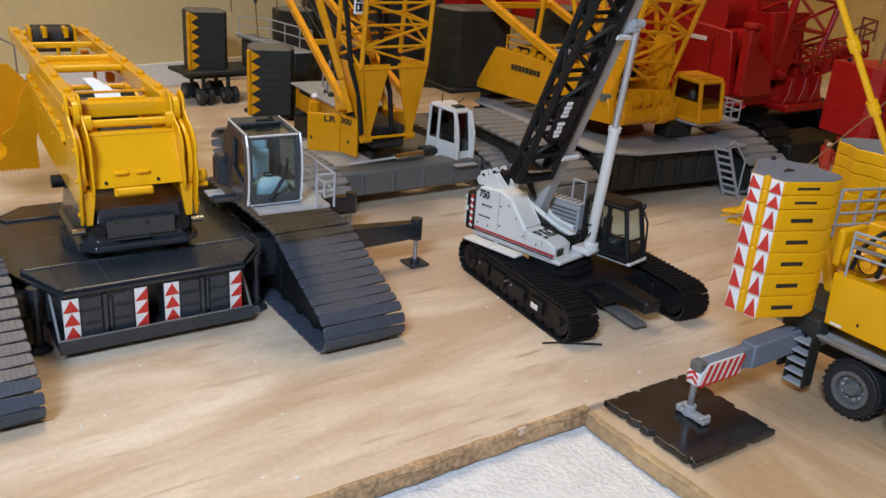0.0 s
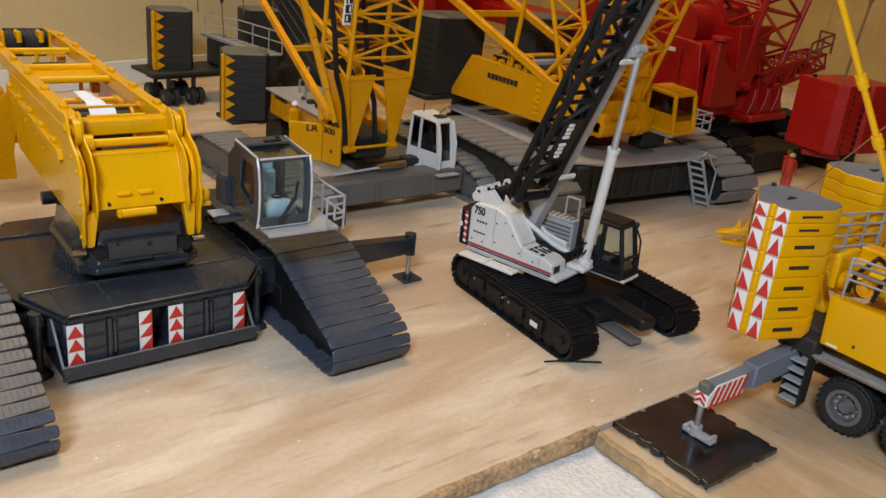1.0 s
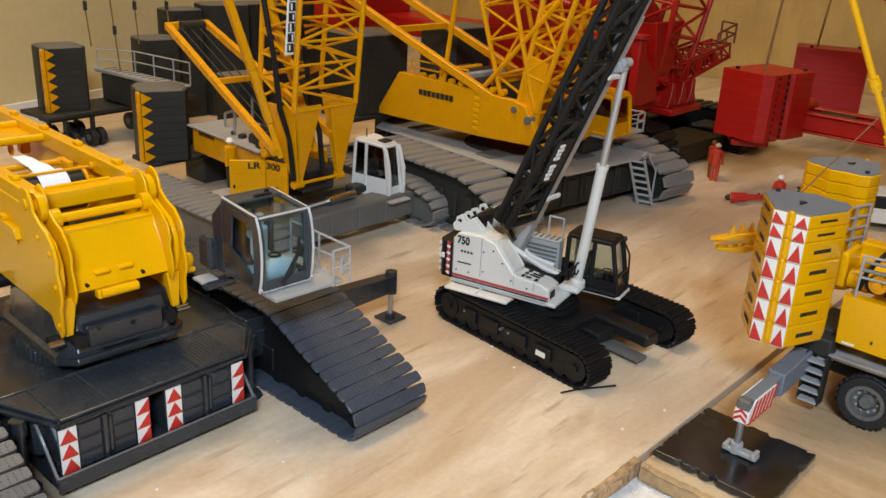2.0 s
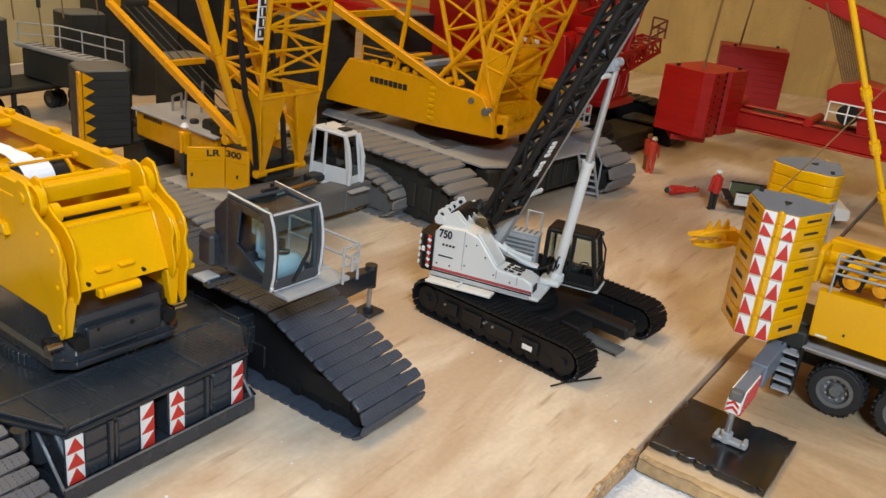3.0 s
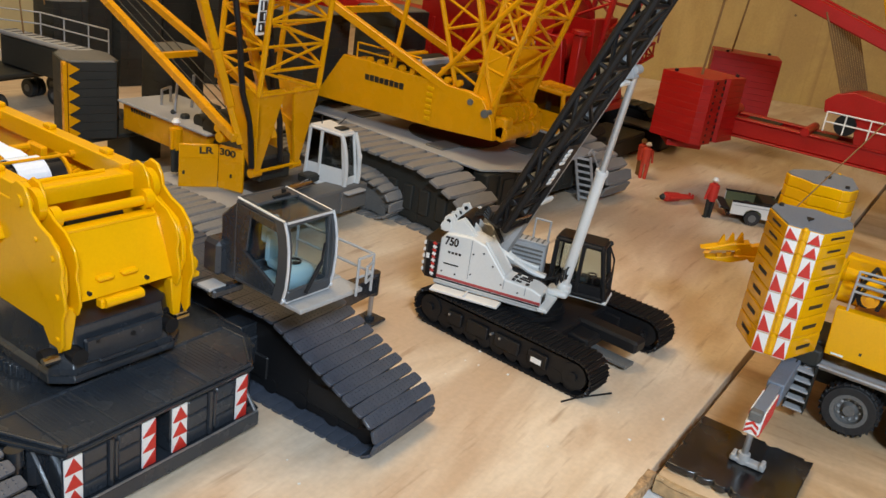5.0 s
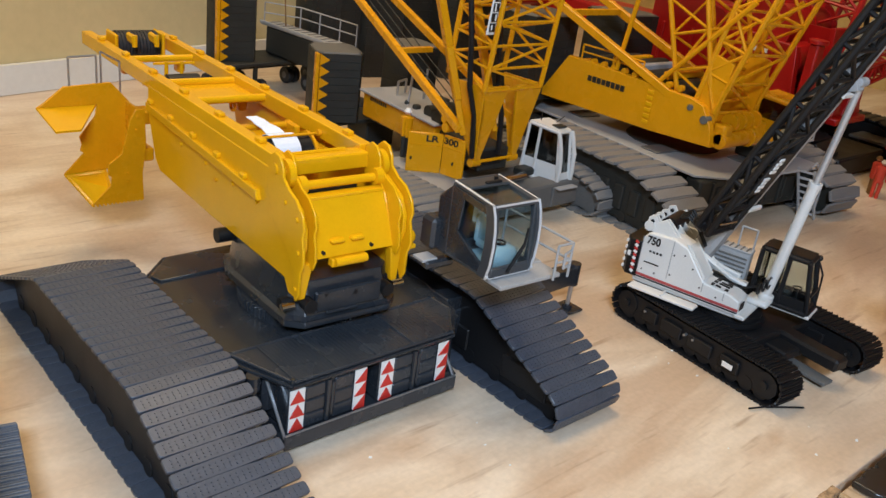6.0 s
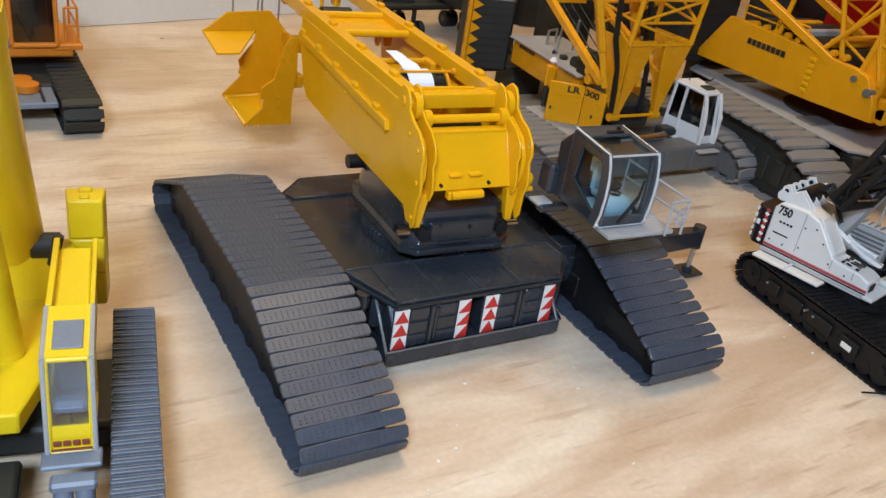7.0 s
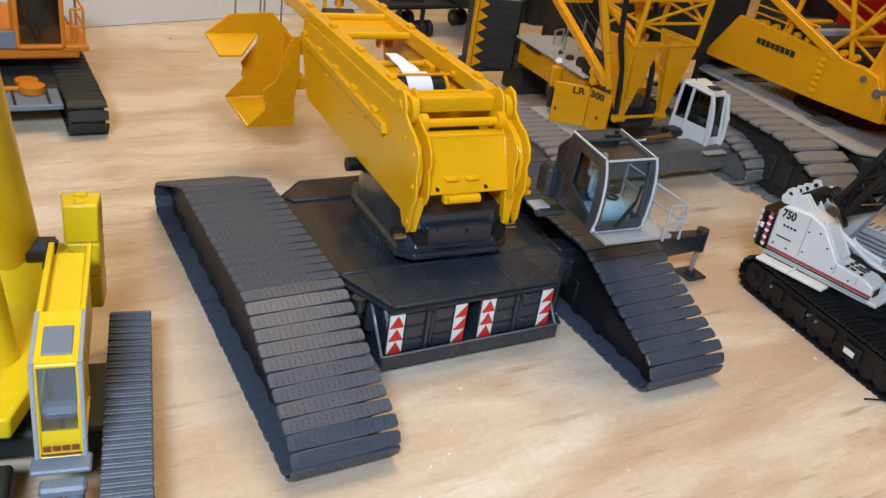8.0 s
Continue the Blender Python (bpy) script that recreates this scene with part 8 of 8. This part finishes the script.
def pickup():
    """Length along x: the lowered tailgate at -x, the bonnet at +x."""
    o = thing("toy_pickup", "small white toy pickup with its dark tailgate let down", "toy car", (0.7180, 0.2975, 0), -64.0)
    side = [(0.0, 0.0080), (0.0120, 0.0080), (0.0130, 0.0120), (0.0170, 0.0142), (0.0220, 0.0142), (0.0260, 0.0120), (0.0270, 0.0070), (0.0700, 0.0070), (0.0720, 0.0120), (0.0760, 0.0142), (0.0810, 0.0142), (0.0850, 0.0110), (0.0860, 0.0070), (0.0960, 0.0080), (0.0960, 0.0170), (0.0700, 0.0190), (0.0, 0.0190)]
    for y in (-0.0170, 0.0170):
        part("body_side", G().prism(side, "y", y - 0.0010, y + 0.0010), WHITE, o, "white body side", None, 0.0004)
        part("side_line", G().box((0.0300, y + (0.0011 if y > 0 else -0.0011), 0.0165), (0.0560, 0.0004, 0.0006), 0.0001), PALEGREY, o)
        part("bed_rim", G().box((0.0215, y, 0.0196), (0.0430, 0.0030, 0.0014), 0.0004), BLACK, o, "black rim of the load bed")
    part("floor_pan", G().box((0.0480, 0, 0.0085), (0.0940, 0.0310, 0.0020), 0.0004), BLACK, o)
    bed = part("load_bed", G().box((0.0215, 0, 0.0105), (0.0420, 0.0318, 0.0016), 0.0003), OLIVE, o, "dark olive load bed")
    part("bed_lining", G().box((0.0215, -0.0152, 0.0150), (0.0420, 0.0010, 0.0080), 0.0003).box((0.0215, 0.0152, 0.0150), (0.0420, 0.0010, 0.0080), 0.0003).box((0.0425, 0, 0.0150), (0.0010, 0.0310, 0.0090), 0.0003), OLIVE, bed)
    part("bed_box", G().box((0.0330, 0.0, 0.0165), (0.0140, 0.0290, 0.0090), 0.0008), BLACK, bed, "black box at the bed's front")
    gate = part("tailgate", G().box((-0.0050, 0, 0.0118), (0.0090, 0.0330, 0.0016), 0.0005), BLACK, o, "lowered dark tailgate")
    part("gate_edge", G().box((-0.0092, 0, 0.0122), (0.0012, 0.0330, 0.0026), 0.0004), PALEGREY, gate)
    part("bumper", G().box((-0.0010, 0, 0.0075), (0.0030, 0.0330, 0.0034), 0.0006), BLACK, o)
    part("cabin", G().prism([(0.0430, 0.0185), (0.0800, 0.0170), (0.0700, 0.0290), (0.0460, 0.0292)], "y", -0.0155, 0.0155), BLACK, o, "dark glazed cabin", None, 0.001)
    part("roof", G().box((0.0580, 0, 0.0297), (0.0260, 0.0310, 0.0014), 0.0006), WHITE, o)
    part("bonnet", G().prism([(0.0760, 0.0100), (0.0980, 0.0090), (0.0970, 0.0165), (0.0780, 0.0188)], "y", -0.0160, 0.0160), WHITE, o, "white bonnet", None, 0.0008)
    for x in (0.0195, 0.0785):
        for y in (-0.0158, 0.0158):
            w = part("wheel", G().rod((x, y - 0.0025, 0.0066), (x, y + 0.0025, 0.0066), 0.0066, 20), RUBBER, o)
            part("rim", G().rod((x, y - 0.0027, 0.0066), (x, y + 0.0027, 0.0066), 0.0034, 12), MIDGREY, w)
    return o


pickup()


# ---- bright yellow telescopic crane on the other side ----
def bright_crane():
    o = thing("telescopic_crane", "bright lemon-yellow telescopic crane with a blue-grey undercarriage", "crane", (-0.0495, 0.346, 0), -11.0)
    loop = stadium(0.058, 0.0090, 0.0008)
    for x in (-0.052, 0.0455):
        t = crawler(o, loop, x, 0.0165, 0.0046, ridged_plate(0.0165, 0.0046, 0.0010), LIGHTSLATE, ANTHRACITE, 0.0024, None, "slate-grey crawler track with ribbed plates", 8)
        part("track_tag", G().box((x + 0.0086, -0.038, 0.0150), (0.0004, 0.0024, 0.0040), 0.0001), SIGNWHITE, t)
        part("track_tag", G().box((x + 0.0086, -0.052, 0.0150), (0.0004, 0.0024, 0.0040), 0.0001), SIGNWHITE, t)
    part("carbody", G().box((0, 0.010, 0.0130), (0.086, 0.040, 0.0120), 0.002).box((-0.010, -0.040, 0.0125), (0.040, 0.040, 0.0080), 0.0015), CHARCOAL, o, "dark carbody", None, 0.0006)
    part("front_box", G().box((-0.006, -0.0590, 0.0120), (0.050, 0.0240, 0.0180), 0.0012), PALESLATE, o, "blue-grey front box", None, 0.0005)
    g = G()
    for x in (0.0235, 0.0300):
        g.rod((x, -0.044, 0.0060), (x, -0.040, 0.0220), 0.0030, 12)
    g.box((0.0268, -0.041, 0.0225), (0.0140, 0.0060, 0.0040), 0.001)
    part("valve_block", g, BLUEGREY, o, "blue-grey hydraulic valve block")
    part("slew_ring", G().rod((0, 0.010, 0.019), (0, 0.010, 0.0255), 0.0200, 32), CHARCOAL, o)
    up = part("upper_frame", G().prism([(-0.022, -0.020), (0.010, -0.020), (0.016, 0.000), (0.022, 0.050), (-0.026, 0.050), (-0.026, -0.004)], "z", 0.0258, 0.0340), LEMON, o, "lemon-yellow upper frame", None, 0.0010)
    part("seat_lug", G().box((-0.008, -0.012, 0.0365), (0.0120, 0.0160, 0.0060), 0.002), LEMON, up)
    part("bolt", G().rod((-0.002, -0.008, 0.0380), (-0.002, -0.004, 0.0440), 0.0018, 10), CHROME, up)
    # cab and long hood
    lo = [(0.0198, -0.0315, 0.0270), (0.0325, -0.0315, 0.0270), (0.0325, -0.0020, 0.0270), (0.0198, -0.0020, 0.0270)]
    hi = [(0.0198, -0.0260, 0.0590), (0.0325, -0.0260, 0.0590), (0.0325, -0.0020, 0.0620), (0.0198, -0.0020, 0.0620)]
    c = cab(o, lo, hi, 0.0016, LEMON, HAZEGLASS, BLUEGREY, "lemon-yellow cab with a sloped front", None, 0.52)
    part("rear_lining", G().box((0.0262, -0.0036, 0.0450), (0.0112, 0.0010, 0.0300), 0.0003), PALESLATE, c, "pale grey cab lining")
    part("dashboard", G().box((0.0262, -0.0255, 0.0410), (0.0106, 0.0060, 0.0050), 0.0015), PALESLATE, c)
    part("roof_window", G().box((0.0262, -0.0165, 0.0618), (0.0090, 0.0130, 0.0006), 0.0002, Matrix.Rotation(radians(8), 3, "X")), BLUEGREY, c, "grey roof window")
    g = G()
    for x in (0.0191, 0.0332):
        g.path([(x, -0.0318, 0.0270), (x, -0.0264, 0.0594), (x, -0.0020, 0.0628)], 0.0009, 8)
    part("grey_trim", g, PALEGREY, c, "pale grey corner trim")
    part("step", G().box((0.0262, -0.0345, 0.0262), (0.0180, 0.0080, 0.0020), 0.0006), BLUEGREY, c)
    g = G()
    for i in range(4):
        g.box((0.0220 + i * 0.0028, -0.0320, 0.0308), (0.0021, 0.0006, 0.0020), 0.0001)
    g.box((0.0262, -0.0324, 0.0285), (0.0120, 0.0010, 0.0004), 0.0001)
    part("name_bar", g, RUSTRED, c, "plain dull red name bars")
    hood = part("hood", G().box((0.0261, 0.0220, 0.0440), (0.0122, 0.0460, 0.0300), 0.0010), LEMON, o, "long yellow hood behind the cab", None, 0.0006)
    part("hood_rail", G().bar((0.0195, 0.000, 0.0610), (0.0195, 0.046, 0.0610), 0.0020, 0.0030).bar((0.0328, 0.000, 0.0610), (0.0328, 0.046, 0.0610), 0.0016, 0.0020), LEMON, hood)
    for i, (z0, z1) in enumerate(((0.0250, 0.0400), (0.0402, 0.0552), (0.0554, 0.0720))):
        b = part("ballast_slab", G().prism([(0.0228, 0.0570), (0.0355, 0.0570), (0.0365, 0.0690), (0.0215, 0.0690)], "z", z0, z1), LEMON, o, "lemon-yellow ballast slab", None, 0.0010)
    part("slab_lug", G().box((0.0290, 0.0660, 0.0724), (0.0050, 0.0030, 0.0020), 0.0006).box((0.0290, 0.0600, 0.0724), (0.0040, 0.0024, 0.0014), 0.0006), LEMON, b)
    part("ballast_arm", G().box((0.012, 0.0560, 0.0420), (0.0280, 0.0140, 0.0240), 0.002), LEMON, o, "", None, 0.0006)
    part("winch_gear", G().rod((0.0100, 0.0520, 0.0560), (0.0200, 0.0520, 0.0560), 0.0050, 14).rod((0.0170, 0.0480, 0.0500), (0.0200, 0.0480, 0.0620), 0.0020, 10), CHARCOAL, o)
    # big boom and its cylinder
    boom = part("boom", G().rod((0.003, 0.0640, 0.0450), (0.003, -0.0610, 0.2615), 0.0112, 24), LEMON, o, "thick lemon-yellow boom")
    part("boom_collar", G().rod((0.003, 0.0030, 0.1507), (0.003, -0.0030, 0.1611), 0.0122, 24), LEMON, boom)
    part("boom_section", G().rod((0.003, -0.0610, 0.2615), (0.003, -0.0860, 0.3048), 0.0095, 24), LEMON, boom)
    cyl = part("luffing_cylinder", G().rod((0.004, 0.014, 0.0360), (0.002, -0.002, 0.0980), 0.0056, 18).ball((0.004, 0.014, 0.0360), 0.0060, 12), LEMON, o, "lemon-yellow luffing cylinder")
    part("ram", G().rod((0.002, -0.002, 0.0980), (0.003, -0.014, 0.1520), 0.0026, 12), CHROME, cyl)
    part("hand_rail", G().path([(-0.030, -0.020, 0.0350), (-0.014, -0.030, 0.0350), (-0.010, -0.030, 0.0600), (-0.016, -0.024, 0.0640)], 0.0010, 8), PALEGREY, o, "pale grey hand rail")
    return o


bright_crane()


def orange_excavator():
    o = thing("tracked_crane", "orange-yellow tracked machine with a grey deck standing near the wall", "crane", (-0.030, 0.735, 0))
    loop = stadium(0.094, 0.0105, 0.0008)
    for x in (-0.060, 0.0545):
        crawler(o, loop, x, 0.0240, 0.0082, flat_plate(0.0240, 0.0082, 0.0014), CHARCOAL, CHARCOAL, 0.0026, None, "worn dark crawler track", 8)
    part("carbody", G().box((0, 0, 0.0150), (0.092, 0.120, 0.0110), 0.002), CHARCOAL, o, "", None, 0.0006)
    part("deck", G().box((0.022, -0.060, 0.0165), (0.040, 0.058, 0.0040), 0.0008), BLUEGREY, o, "grey deck plate between the tracks")
    part("deck_channel", G().box((0.014, -0.060, 0.0190), (0.0016, 0.056, 0.0014), 0.0003).box((0.034, -0.060, 0.0190), (0.0016, 0.056, 0.0014), 0.0003), CHARCOAL, o)
    part("deck_weight", G().rod((0.026, -0.066, 0.0190), (0.026, -0.066, 0.0235), 0.0078, 20).rod((0.024, -0.052, 0.0190), (0.024, -0.052, 0.0225), 0.0072, 20).box((0.014, -0.062, 0.0200), (0.014, 0.004, 0.0026), 0.0006), ORANGE, o, "round orange deck weights")
    part("slew_ring", G().rod((0, 0.01, 0.020), (0, 0.01, 0.0290), 0.026, 28), CHARCOAL, o)
    body = part("upper_body", G().box((0.004, 0.020, 0.0345), (0.112, 0.110, 0.0090), 0.0015), ORANGE, o, "orange upper body", None, 0.0008)
    part("hull_panel", G().box((-0.020, 0.030, 0.0500), (0.050, 0.090, 0.0240), 0.002), ORANGE, body, "", None, 0.0008)
    part("grey_panel", G().box((0.012, -0.036, 0.0440), (0.018, 0.0020, 0.0120), 0.0006), BLUEGREY, body)
    lo = [(0.022, -0.036, 0.0390), (0.050, -0.036, 0.0390), (0.050, 0.006, 0.0390), (0.022, 0.006, 0.0390)]
    hi = [(0.022, -0.034, 0.0830), (0.050, -0.034, 0.0830), (0.050, 0.006, 0.0830), (0.022, 0.006, 0.0830)]
    c = cab(o, lo, hi, 0.0030, ORANGE, DARKGLASS, BLACK, "orange cab with smoked panes", None, 0.06)
    part("wiper", G().rod((0.034, -0.0365, 0.0420), (0.026, -0.0362, 0.0600), 0.0006, 6), BLACK, c)
    part("lamp", G().rod((0.0530, -0.036, 0.0840), (0.0530, -0.032, 0.0840), 0.0022, 10), BLACK, c)
    railing(o, [(0.0560, -0.030, 0.0390), (0.0640, -0.030, 0.0390), (0.0640, 0.010, 0.0390)], 0.0240, 0.0009, ORANGE, None, "orange guard rail")
    part("walkway", G().box((0.0570, -0.010, 0.0375), (0.0180, 0.0520, 0.0040), 0.0006), ORANGE, o)
    return o


orange_excavator()


def crumbs():
    """Sawdust specks scattered on the sheet."""
    rnd, g = random.Random(4), G()
    for i in range(44):
        x, y, k = rnd.uniform(-0.02, 0.36), rnd.uniform(0.205, 0.34), rnd.uniform(0.00025, 0.0006)
        g.box((x, y, k * 0.5), (k * 2, k * rnd.uniform(1.0, 3.0), k), k * 0.2, Matrix.Rotation(rnd.uniform(0, 3), 3, "Z"))
    return lone("sawdust", g, SIGNWHITE, "fine pale sawdust specks on the plywood", "dust", kind="stuff")


crumbs()
